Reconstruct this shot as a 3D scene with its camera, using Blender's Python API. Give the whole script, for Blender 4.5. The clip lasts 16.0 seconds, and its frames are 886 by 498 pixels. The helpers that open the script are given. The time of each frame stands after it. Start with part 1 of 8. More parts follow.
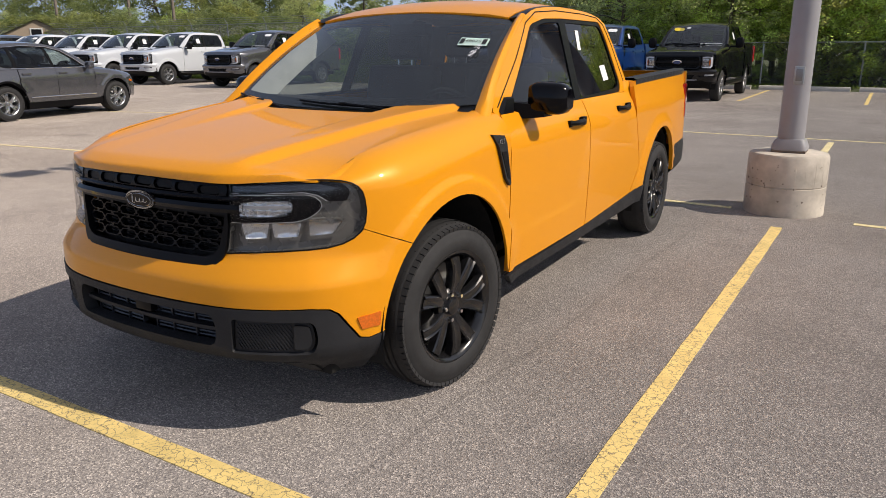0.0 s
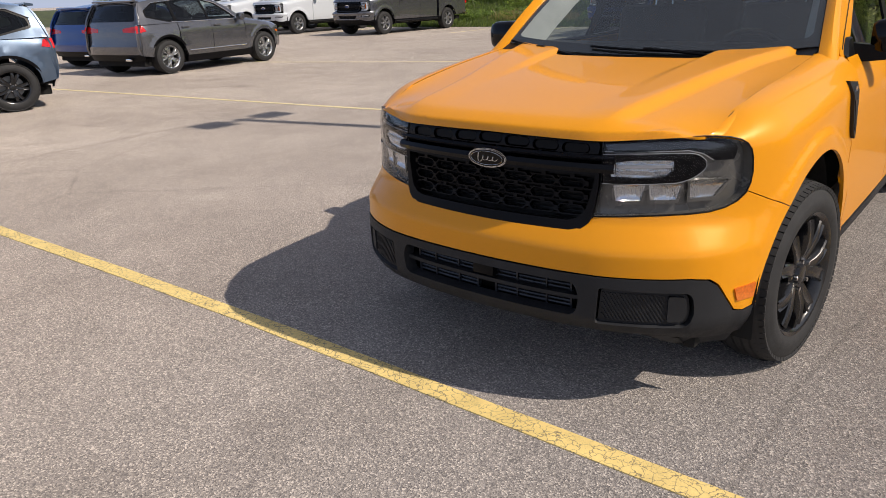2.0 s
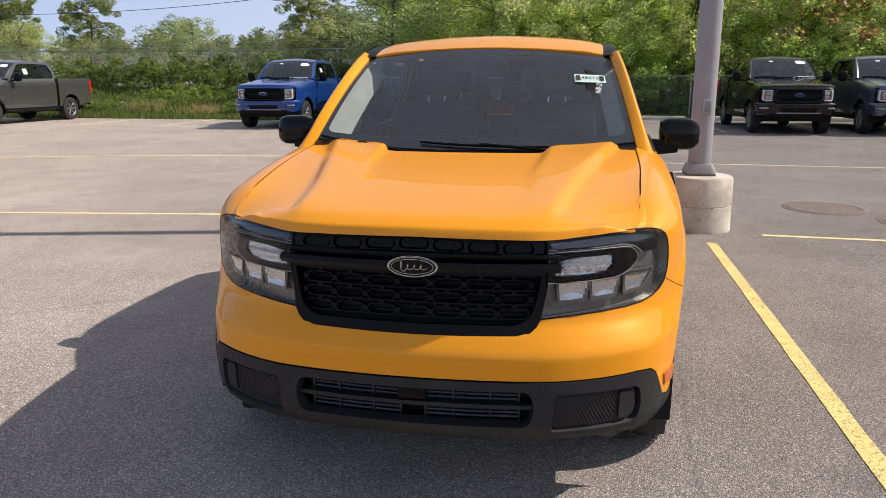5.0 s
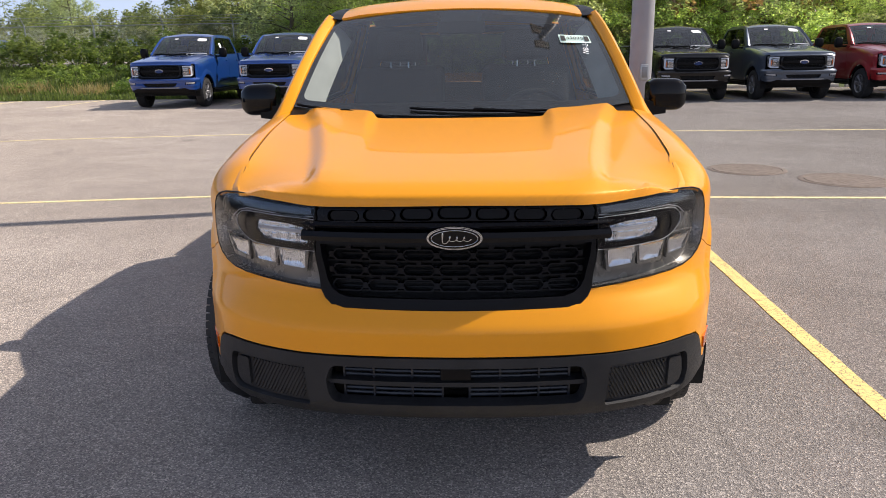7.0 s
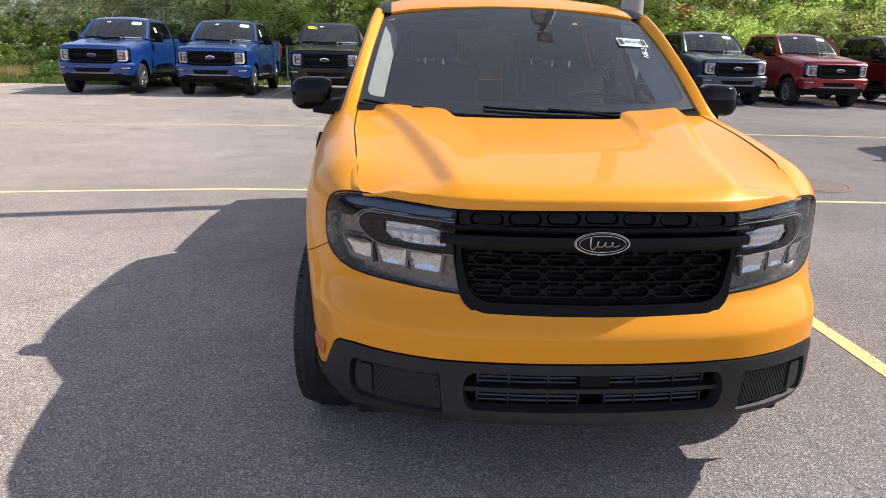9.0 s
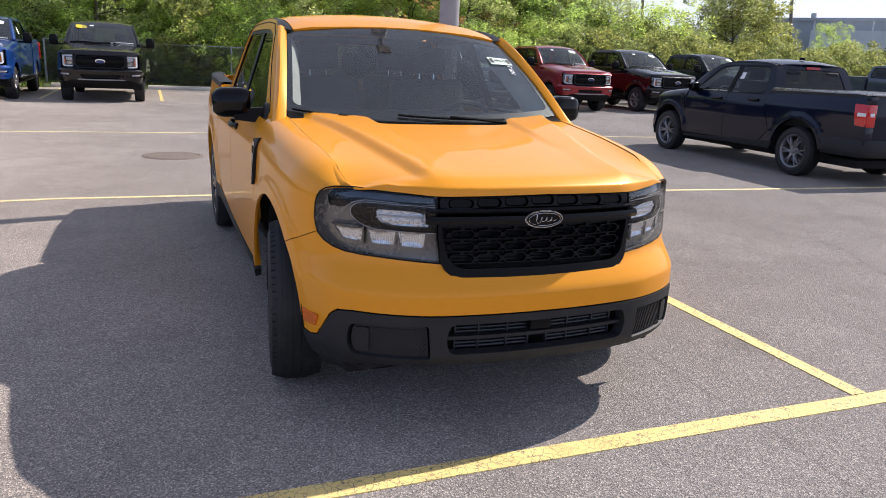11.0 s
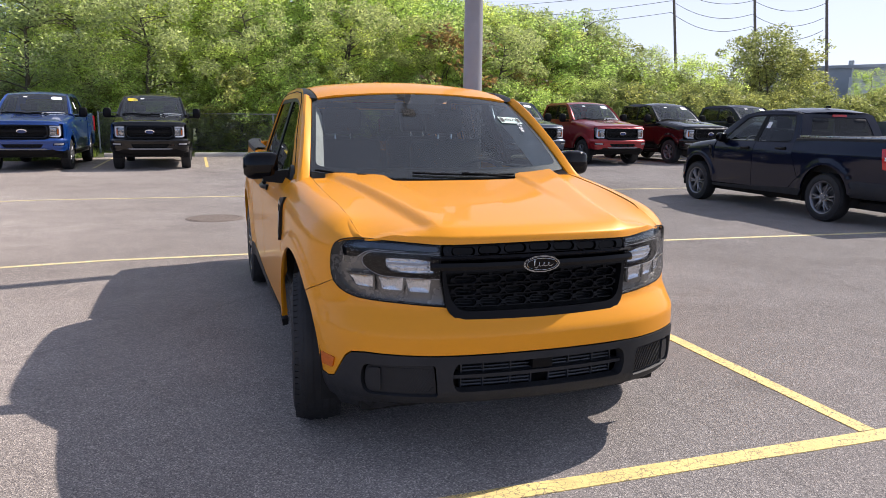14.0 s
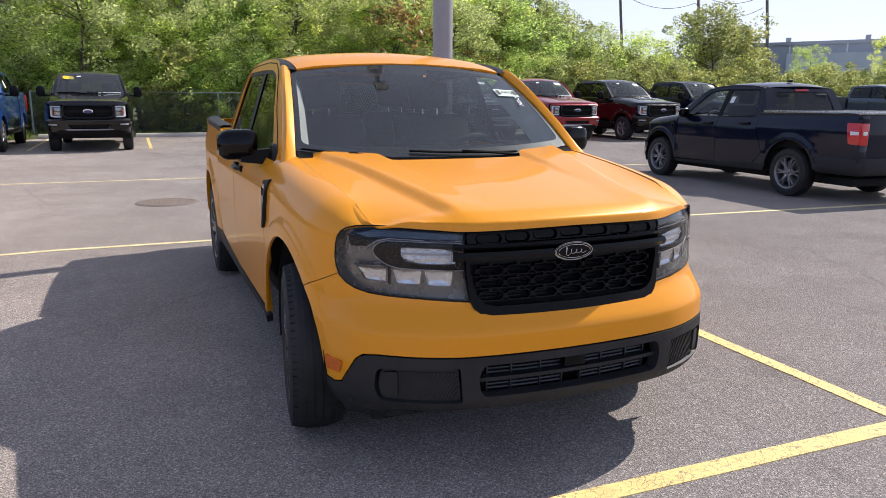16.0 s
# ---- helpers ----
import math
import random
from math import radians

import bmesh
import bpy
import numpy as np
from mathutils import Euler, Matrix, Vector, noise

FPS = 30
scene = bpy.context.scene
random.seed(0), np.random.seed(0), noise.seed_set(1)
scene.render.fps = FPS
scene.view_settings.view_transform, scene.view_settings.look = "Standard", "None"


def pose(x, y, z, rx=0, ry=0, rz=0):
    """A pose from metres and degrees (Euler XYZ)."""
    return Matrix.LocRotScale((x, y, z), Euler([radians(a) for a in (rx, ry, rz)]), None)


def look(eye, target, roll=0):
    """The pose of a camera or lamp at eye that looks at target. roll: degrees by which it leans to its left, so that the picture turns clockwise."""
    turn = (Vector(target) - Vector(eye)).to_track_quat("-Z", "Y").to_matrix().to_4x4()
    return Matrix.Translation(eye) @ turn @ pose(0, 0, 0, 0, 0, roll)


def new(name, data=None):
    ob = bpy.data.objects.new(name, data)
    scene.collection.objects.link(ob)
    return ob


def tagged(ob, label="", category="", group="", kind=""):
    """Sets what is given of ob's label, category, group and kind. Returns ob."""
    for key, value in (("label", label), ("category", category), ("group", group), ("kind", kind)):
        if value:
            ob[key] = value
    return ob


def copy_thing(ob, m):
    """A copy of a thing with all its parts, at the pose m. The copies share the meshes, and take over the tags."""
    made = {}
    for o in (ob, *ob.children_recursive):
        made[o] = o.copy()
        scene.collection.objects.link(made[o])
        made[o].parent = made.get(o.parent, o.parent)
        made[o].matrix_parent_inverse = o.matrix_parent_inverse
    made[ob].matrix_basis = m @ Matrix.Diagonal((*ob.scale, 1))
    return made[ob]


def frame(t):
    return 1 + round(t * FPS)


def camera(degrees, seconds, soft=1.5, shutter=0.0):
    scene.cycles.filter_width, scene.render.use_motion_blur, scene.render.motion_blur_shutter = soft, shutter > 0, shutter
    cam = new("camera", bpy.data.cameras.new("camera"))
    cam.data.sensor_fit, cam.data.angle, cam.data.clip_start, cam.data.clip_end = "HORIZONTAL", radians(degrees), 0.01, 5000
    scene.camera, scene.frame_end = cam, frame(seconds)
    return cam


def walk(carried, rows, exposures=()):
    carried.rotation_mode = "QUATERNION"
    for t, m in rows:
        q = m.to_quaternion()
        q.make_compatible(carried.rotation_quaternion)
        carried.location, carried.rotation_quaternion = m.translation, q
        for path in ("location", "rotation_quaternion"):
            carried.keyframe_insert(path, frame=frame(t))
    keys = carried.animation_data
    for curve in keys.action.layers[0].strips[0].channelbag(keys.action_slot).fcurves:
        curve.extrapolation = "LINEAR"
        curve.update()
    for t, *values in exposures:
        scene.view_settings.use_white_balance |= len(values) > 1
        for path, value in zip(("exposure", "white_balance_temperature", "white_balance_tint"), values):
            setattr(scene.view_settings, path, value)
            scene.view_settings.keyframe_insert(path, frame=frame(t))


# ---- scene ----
cam = camera(62.4, 16.0, soft=0.8)
METRES, EYE, TILT, LEAN, TURN = 5.442, 1.42, 0.0, 0.0, 30.2
# the clip's camera opens up as it comes round to the shaded nose: seconds, stops, kelvin, tint
EXPOSURES = [(0.0, 0.24, 6700, 13), (2.0, 0.29, 6700, 13), (4.5, 0.50, 6700, 14), (7.0, 0.72, 6650, 14), (9.0, 0.88, 6400, 15), (9.7, 0.88, 6380, 15), (12.0, 0.73, 6320, 16), (16.0, 0.73, 6320, 16)]
PATH = [
    (0, (2.312, -2.507, 1.392), (1.325, -0.851, 0.861), -0.2),
    (0.5, (2.147, -2.605, 1.381), (1.134, -0.975, 0.817), 0.5),
    (1, (1.91, -2.774, 1.395), (0.856, -1.182, 0.8), 0.9),
    (1.5, (1.708, -2.85, 1.379), (0.564, -1.336, 0.746), -0.2),
    (2, (1.45, -2.838, 1.405), (0.255, -1.378, 0.741), -2.2),
    (2.5, (1.292, -2.9, 1.391), (0.261, -1.31, 0.754), -1.0),
    (3, (1.125, -3.046, 1.446), (0.288, -1.317, 0.89), -0.9),
    (3.5, (0.982, -3.056, 1.43), (0.191, -1.289, 0.928), -1.4),
    (4, (0.765, -2.932, 1.424), (0.058, -1.124, 0.944), -2.4),
    (4.5, (0.636, -2.902, 1.421), (0.109, -1.029, 0.96), -1.3),
    (4.7, (0.571, -2.935, 1.419), (0.133, -1.037, 0.969), -0.5),
    (6.8, (0.092, -2.811, 1.37), (-0.026, -0.877, 0.875), -0.8),
    (7, (0.05, -2.81, 1.362), (-0.03, -0.88, 0.846), -0.9),
    (7.5, (-0.163, -2.889, 1.367), (-0.131, -0.962, 0.834), -0.2),
    (8, (-0.341, -2.921, 1.382), (-0.251, -0.992, 0.862), 0.7),
    (8.5, (-0.452, -2.842, 1.357), (-0.347, -0.912, 0.843), 1.3),
    (9, (-0.577, -2.746, 1.373), (-0.446, -0.821, 0.844), 1.3),
    (9.5, (-0.767, -2.772, 1.362), (-0.353, -0.903, 0.783), 3.4),
    (9.7, (-0.858, -2.799, 1.364), (-0.305, -0.973, 0.762), 4.0),
    (11.8, (-1.549, -3.332, 1.432), (-0.809, -1.523, 1.006), 2.2),
    (12, (-1.579, -3.357, 1.428), (-0.843, -1.544, 1.012), 2.4),
    (12.5, (-1.548, -3.39, 1.42), (-0.821, -1.569, 1.023), 2.6),
    (13, (-1.397, -3.431, 1.431), (-0.71, -1.59, 1.062), 2.1),
    (13.5, (-1.321, -3.436, 1.432), (-0.693, -1.569, 1.087), 1.1),
    (14, (-1.286, -3.406, 1.425), (-0.662, -1.538, 1.074), 0.6),
    (14.5, (-1.366, -3.297, 1.414), (-0.67, -1.456, 1.056), 0.8),
    (15, (-1.488, -3.165, 1.418), (-0.723, -1.35, 1.071), 1.0),
    (15.5, (-1.505, -3.091, 1.423), (-0.723, -1.285, 1.065), 0.6),
    (16, (-1.422, -2.996, 1.393), (-0.668, -1.188, 0.987), 0.3),
]
walk(cam, [(t, look(eye, target, roll)) for t, eye, target, roll in PATH], EXPOSURES)

# ---- light ----
SUN_FROM = Vector((0.958, 0.216, 0.0)).normalized()   # where the sun stands, seen from above
SUN_UP = 43.5

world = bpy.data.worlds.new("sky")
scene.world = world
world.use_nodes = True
wn = world.node_tree.nodes
sky = wn.new("ShaderNodeTexSky")
sky.sky_type = 'NISHITA'
sky.sun_disc = False
sky.sun_elevation = radians(SUN_UP)
sky.sun_rotation = math.atan2(SUN_FROM.x, SUN_FROM.y)
sky.air_density, sky.dust_density, sky.ozone_density = 1.0, 0.12, 1.2
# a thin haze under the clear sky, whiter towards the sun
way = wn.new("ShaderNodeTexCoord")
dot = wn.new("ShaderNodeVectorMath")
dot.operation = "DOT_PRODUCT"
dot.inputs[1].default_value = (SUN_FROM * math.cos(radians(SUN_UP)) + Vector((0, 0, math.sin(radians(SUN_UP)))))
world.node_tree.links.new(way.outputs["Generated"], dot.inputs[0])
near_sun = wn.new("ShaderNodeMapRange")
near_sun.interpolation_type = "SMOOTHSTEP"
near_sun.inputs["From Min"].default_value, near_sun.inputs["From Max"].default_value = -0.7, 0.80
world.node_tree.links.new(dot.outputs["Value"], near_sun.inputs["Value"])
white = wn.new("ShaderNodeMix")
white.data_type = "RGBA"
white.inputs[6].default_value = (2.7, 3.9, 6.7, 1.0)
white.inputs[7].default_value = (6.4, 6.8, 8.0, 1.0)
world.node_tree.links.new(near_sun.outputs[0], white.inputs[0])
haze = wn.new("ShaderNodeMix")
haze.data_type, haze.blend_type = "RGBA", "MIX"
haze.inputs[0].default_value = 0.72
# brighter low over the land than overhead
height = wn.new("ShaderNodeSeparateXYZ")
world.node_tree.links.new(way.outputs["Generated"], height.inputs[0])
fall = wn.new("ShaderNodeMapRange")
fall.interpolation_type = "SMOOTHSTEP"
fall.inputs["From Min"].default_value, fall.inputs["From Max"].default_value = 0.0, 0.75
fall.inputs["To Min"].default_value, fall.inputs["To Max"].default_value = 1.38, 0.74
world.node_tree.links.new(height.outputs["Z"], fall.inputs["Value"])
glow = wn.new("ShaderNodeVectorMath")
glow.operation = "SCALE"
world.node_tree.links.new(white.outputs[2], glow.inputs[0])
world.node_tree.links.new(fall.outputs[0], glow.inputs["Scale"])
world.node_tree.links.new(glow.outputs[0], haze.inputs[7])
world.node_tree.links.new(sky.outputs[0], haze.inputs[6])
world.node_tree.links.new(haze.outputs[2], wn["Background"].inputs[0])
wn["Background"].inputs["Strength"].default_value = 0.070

sun = new("sun", bpy.data.lights.new("sun", "SUN"))
sun.data.energy, sun.data.angle, sun.data.color = 3.75, radians(0.55), (1.0, 0.925, 0.81)
up = math.tan(radians(SUN_UP))
sun.matrix_world = look((SUN_FROM.x * 30, SUN_FROM.y * 30, up * 30), (0, 0, 0))

# ---- materials ----
def nodes_of(name):
    m = bpy.data.materials.new(name)
    m.use_nodes = True
    t = m.node_tree
    return m, t, t.nodes, t.links, t.nodes["Principled BSDF"]


def coords(t, scale=1.0, kind="Object"):
    c = t.nodes.new("ShaderNodeTexCoord")
    s = t.nodes.new("ShaderNodeMapping")
    s.inputs["Scale"].default_value = (scale, scale, scale)
    t.links.new(c.outputs[kind], s.inputs["Vector"])
    return s.outputs[0]


def noise_of(t, scale, detail=4.0, rough=0.55, kind="Object"):
    n = t.nodes.new("ShaderNodeTexNoise")
    n.inputs["Scale"].default_value, n.inputs["Detail"].default_value = scale, detail
    n.inputs["Roughness"].default_value = rough
    t.links.new(coords(t, 1.0, kind), n.inputs["Vector"])
    return n.outputs["Fac"]


def ramp_of(t, fac, stops):
    r = t.nodes.new("ShaderNodeValToRGB")
    e = r.color_ramp.elements
    while len(e) < len(stops):
        e.new(0.5)
    for el, (p, c) in zip(e, stops):
        el.position, el.color = p, (*c, 1) if len(c) == 3 else c
    t.links.new(fac, r.inputs[0])
    return r.outputs[0]


def mixed(t, fac, a, b, mode="MIX"):
    m = t.nodes.new("ShaderNodeMix")
    m.data_type, m.blend_type = "RGBA", mode
    for key, value in ((0, fac), (6, a), (7, b)):
        if isinstance(value, bpy.types.NodeSocket):
            t.links.new(value, m.inputs[key])
        else:
            m.inputs[key].default_value = value if key == 0 else (*value, 1)
    return m.outputs[2]


def bump_of(t, height, strength, distance, bsdf):
    b = t.nodes.new("ShaderNodeBump")
    b.inputs["Strength"].default_value, b.inputs["Distance"].default_value = strength, distance
    t.links.new(height, b.inputs["Height"])
    t.links.new(b.outputs[0], bsdf.inputs["Normal"])


def scaled(c, k):
    return tuple(min(1.0, v * k) for v in c)


def plain(name, color, rough=0.5, metal=0.0, vary=0.12, scale=9.0, bump=0.0, bump_scale=300.0, coat=0.0, spec=0.5):
    """A surface with mottled colour, uneven gloss and a fine relief."""
    m, t, n, l, b = nodes_of(name)
    f = noise_of(t, scale)
    l.new(ramp_of(t, f, [(0.3, scaled(color, 1 - vary)), (0.7, scaled(color, 1 + vary))]), b.inputs["Base Color"])
    g = noise_of(t, scale * 2.7)
    l.new(ramp_of(t, g, [(0.3, (max(0.02, rough - 0.05),) * 3), (0.7, (min(1, rough + 0.06),) * 3)]), b.inputs["Roughness"])
    b.inputs["Metallic"].default_value = metal
    b.inputs["Specular IOR Level"].default_value = spec
    b.inputs["Coat Weight"].default_value = coat
    if bump:
        bump_of(t, noise_of(t, bump_scale, 3.0), bump, 0.002, b)
    return m


def car_paint(name, color, flake=0.25, rough=0.32, dust=0.05, dust_color=(0.42, 0.38, 0.33), gloss=1.0, spec=0.3):
    """Coloured coat under clear lacquer, with a thin film of dust."""
    m, t, n, l, b = nodes_of(name)
    f = noise_of(t, 2200.0, 1.0)
    c = ramp_of(t, f, [(0.35, scaled(color, 0.90)), (0.65, scaled(color, 1.12))])
    d = ramp_of(t, noise_of(t, 5.0, 6.0, 0.65), [(0.35, (0.0,) * 3), (0.8, (dust,) * 3)])
    l.new(mixed(t, d, c, dust_color), b.inputs["Base Color"])
    b.inputs["Metallic"].default_value, b.inputs["Roughness"].default_value = flake, rough
    b.inputs["Coat Weight"].default_value = gloss
    b.inputs["Specular IOR Level"].default_value = spec
    b.inputs["Coat Roughness"].default_value = 0.035
    b.inputs["Coat IOR"].default_value = 1.5
    r = ramp_of(t, noise_of(t, 40.0, 5.0), [(0.35, (0.02,) * 3), (0.75, (0.07,) * 3)])
    l.new(r, b.inputs["Coat Roughness"])
    return m


def glass(name, tint, rough=0.0, dusty=0.0, mirror=0.05):
    """Thin tinted automotive glass: it lets light straight through and mirrors by its own Fresnel."""
    m, t, n, l, b = nodes_of(name)
    n.remove(b)
    out = n["Material Output"]
    tr = n.new("ShaderNodeBsdfTransparent")
    tr.inputs[0].default_value = (*tint, 1)
    gl = n.new("ShaderNodeBsdfGlossy")
    gl.inputs["Roughness"].default_value = rough
    lw = n.new("ShaderNodeLayerWeight")
    lw.inputs["Blend"].default_value = 0.5
    pw, ad = n.new("ShaderNodeMath"), n.new("ShaderNodeMath")
    pw.operation, ad.operation = "POWER", "MULTIPLY_ADD"
    pw.inputs[1].default_value, ad.inputs[1].default_value, ad.inputs[2].default_value = 4.6, 0.90, mirror
    l.new(lw.outputs["Facing"], pw.inputs[0])
    l.new(pw.outputs[0], ad.inputs[0])
    mx = n.new("ShaderNodeMixShader")
    l.new(ad.outputs[0], mx.inputs[0])
    l.new(tr.outputs[0], mx.inputs[1])
    l.new(gl.outputs[0], mx.inputs[2])
    last = mx.outputs[0]
    if dusty:
        df = n.new("ShaderNodeBsdfDiffuse")
        df.inputs[0].default_value = (0.44, 0.52, 0.56, 1)
        fine = ramp_of(t, noise_of(t, 150.0, 1.0), [(0.735, (dusty,) * 3), (0.775, (min(1.0, dusty * 18),) * 3)])
        wide = ramp_of(t, noise_of(t, 4.0, 5.0), [(0.3, (0.45,) * 3), (0.7, (1.0,) * 3)])
        m2 = n.new("ShaderNodeMixShader")
        l.new(mixed(t, 1.0, fine, wide, "MULTIPLY"), m2.inputs[0])
        l.new(last, m2.inputs[1])
        l.new(df.outputs[0], m2.inputs[2])
        last = m2.outputs[0]
    l.new(last, out.inputs[0])
    return m


ORANGE = car_paint("orange_paint", (0.75, 0.292, 0.004), flake=0.05, rough=0.40, dust=0.010, gloss=0.46, spec=0.2)
NAVY = car_paint("dark_navy_paint", (0.0009, 0.0036, 0.017), 0.0, 0.35, dust=0.0, gloss=0.62, spec=0.05)
BLUE = car_paint("blue_paint", (0.007, 0.048, 0.22), 0.25, 0.3, dust=0.006)
RED = car_paint("red_paint", (0.27, 0.008, 0.014), 0.35, 0.3, dust=0.01)
BLACK_PAINT = car_paint("black_paint", (0.003, 0.003, 0.004), 0.0, 0.35, dust=0.001, gloss=0.9, spec=0.05)
GREY_PAINT = car_paint("carbon_grey_paint", (0.135, 0.137, 0.150), 0.7, 0.26, dust=0.01, gloss=1.0)
STEEL_PAINT = car_paint("blue_grey_paint", (0.065, 0.085, 0.12), 0.45, 0.3, dust=0.02)
SLATE_PAINT = car_paint("light_blue_grey_paint", (0.072, 0.108, 0.165), 0.4, 0.3)
WHITE_PAINT = car_paint("white_paint", (0.54, 0.57, 0.61), 0.0, 0.3)

PLASTIC = plain("dark_grey_textured_plastic", (0.019, 0.020, 0.023), 0.55, bump=0.25, bump_scale=900.0, vary=0.18, spec=0.28)
GLOSS_BLACK = plain("gloss_black_plastic", (0.002, 0.002, 0.003), 0.07, vary=0.1, spec=0.24)
SATIN_BLACK = plain("satin_black_plastic", (0.004, 0.004, 0.005), 0.38, spec=0.14)
DEEP_BLACK = plain("black_liner", (0.004, 0.004, 0.004), 0.9, vary=0.2)
RUBBER = plain("tyre_rubber", (0.017, 0.017, 0.018), 0.74, vary=0.25, bump=0.2, bump_scale=400.0)
CHROME = plain("chrome", (0.78, 0.79, 0.80), 0.09, 1.0, vary=0.05)
ALLOY = plain("silver_alloy", (0.45, 0.46, 0.47), 0.28, 1.0)
DARK_ALLOY = plain("dark_grey_alloy", (0.22, 0.22, 0.23), 0.35, 0.7)
BLACK_ALLOY = plain("black_alloy", (0.009, 0.009, 0.010), 0.20, 0.0, spec=0.7)
STEEL = plain("disc_steel", (0.25, 0.25, 0.25), 0.45, 1.0)
WINDSHIELD = glass("windshield_glass", (0.62, 0.69, 0.68), 0.0, dusty=0.026, mirror=0.125)
SIDE_GLASS = glass("side_window_glass", (0.60, 0.67, 0.65))
DARK_GLASS = glass("privacy_glass", (0.17, 0.19, 0.20))
LENS = glass("clear_lamp_lens", (0.94, 0.95, 0.97), mirror=0.016)
SMOKE_LENS = glass("smoked_lens", (0.20, 0.25, 0.34), mirror=0.11)
AMBER = plain("amber_reflector", (0.62, 0.13, 0.006), 0.12, vary=0.2, scale=120, coat=0.6)
RED_LENS = plain("red_lamp_lens", (0.55, 0.008, 0.010), 0.12, vary=0.2, scale=60, coat=0.6)
WHITE_LENS = plain("white_lamp_lens", (0.75, 0.76, 0.78), 0.15, vary=0.06, coat=0.6)
LAMP_GREY = plain("lamp_housing_grey", (0.150, 0.145, 0.135), 0.26, 0.55, vary=0.06, scale=6.0)
LAMP_BLACK = plain("lamp_bezel_black", (0.002, 0.002, 0.003), 0.06, vary=0.1, spec=0.22)
LAMP_SILVER = plain("grey_lamp_strip", (0.30, 0.30, 0.31), 0.3, vary=0.1)
LED_WHITE = plain("white_lamp_guide", (0.60, 0.61, 0.64), 0.2, vary=0.05, coat=0.5)
CRYSTAL = plain("dim_lamp_crystal", (0.36, 0.35, 0.34), 0.18, 0.85, vary=0.3, scale=40.0)
REFLECTOR = plain("lamp_reflector", (0.68, 0.69, 0.70), 0.15, 0.92, vary=0.1, scale=160.0, bump=0.25, bump_scale=130.0)
INTERIOR = plain("dark_interior_trim", (0.014, 0.015, 0.017), 0.75, bump=0.2)
SEAT_CLOTH = plain("dark_seat_cloth", (0.020, 0.021, 0.024), 0.9, bump=0.5, bump_scale=500.0)
HEADLINER = plain("light_grey_headliner", (0.42, 0.42, 0.41), 0.9, bump=0.2)
PAPER = plain("white_paper", (0.78, 0.79, 0.80), 0.6, vary=0.03)
PAPER_GREEN = plain("pale_green_paper", (0.55, 0.72, 0.66), 0.6, vary=0.03)
YELLOW_STICKER = plain("yellow_sticker", (0.75, 0.55, 0.03), 0.5, vary=0.04)
INK = plain("black_ink", (0.01, 0.01, 0.012), 0.6, vary=0.05)
MARKER = plain("white_marker", (0.80, 0.82, 0.84), 0.6, vary=0.05)
CONCRETE = plain("concrete", (0.50, 0.45, 0.38), 0.85, vary=0.32, scale=4.5, bump=0.5, bump_scale=120.0)
KERB = plain("kerb_concrete", (0.47, 0.45, 0.41), 0.88, vary=0.2, scale=2.0, bump=0.5, bump_scale=90.0)
POLE_PAINT = plain("grey_pole_paint", (0.30, 0.295, 0.31), 0.5, 0.0, vary=0.12, scale=2.5)
GALV = plain("galvanised_steel", (0.38, 0.40, 0.41), 0.45, 0.7, vary=0.2)
WIRE = plain("black_wire", (0.05, 0.05, 0.05), 0.7)
WOOD_POLE = plain("weathered_pole_wood", (0.20, 0.165, 0.135), 0.9, vary=0.3, bump=0.6, bump_scale=60.0)
WALL_GREY = plain("grey_wall_panel", (0.34, 0.36, 0.38), 0.8, vary=0.1, scale=0.5)
WALL_LIGHT = plain("light_wall_panel", (0.62, 0.63, 0.63), 0.8, vary=0.08, scale=0.5)
IRON = plain("cast_iron", (0.165, 0.130, 0.108), 0.85, 0.0, vary=0.25, scale=14.0, bump=0.4)


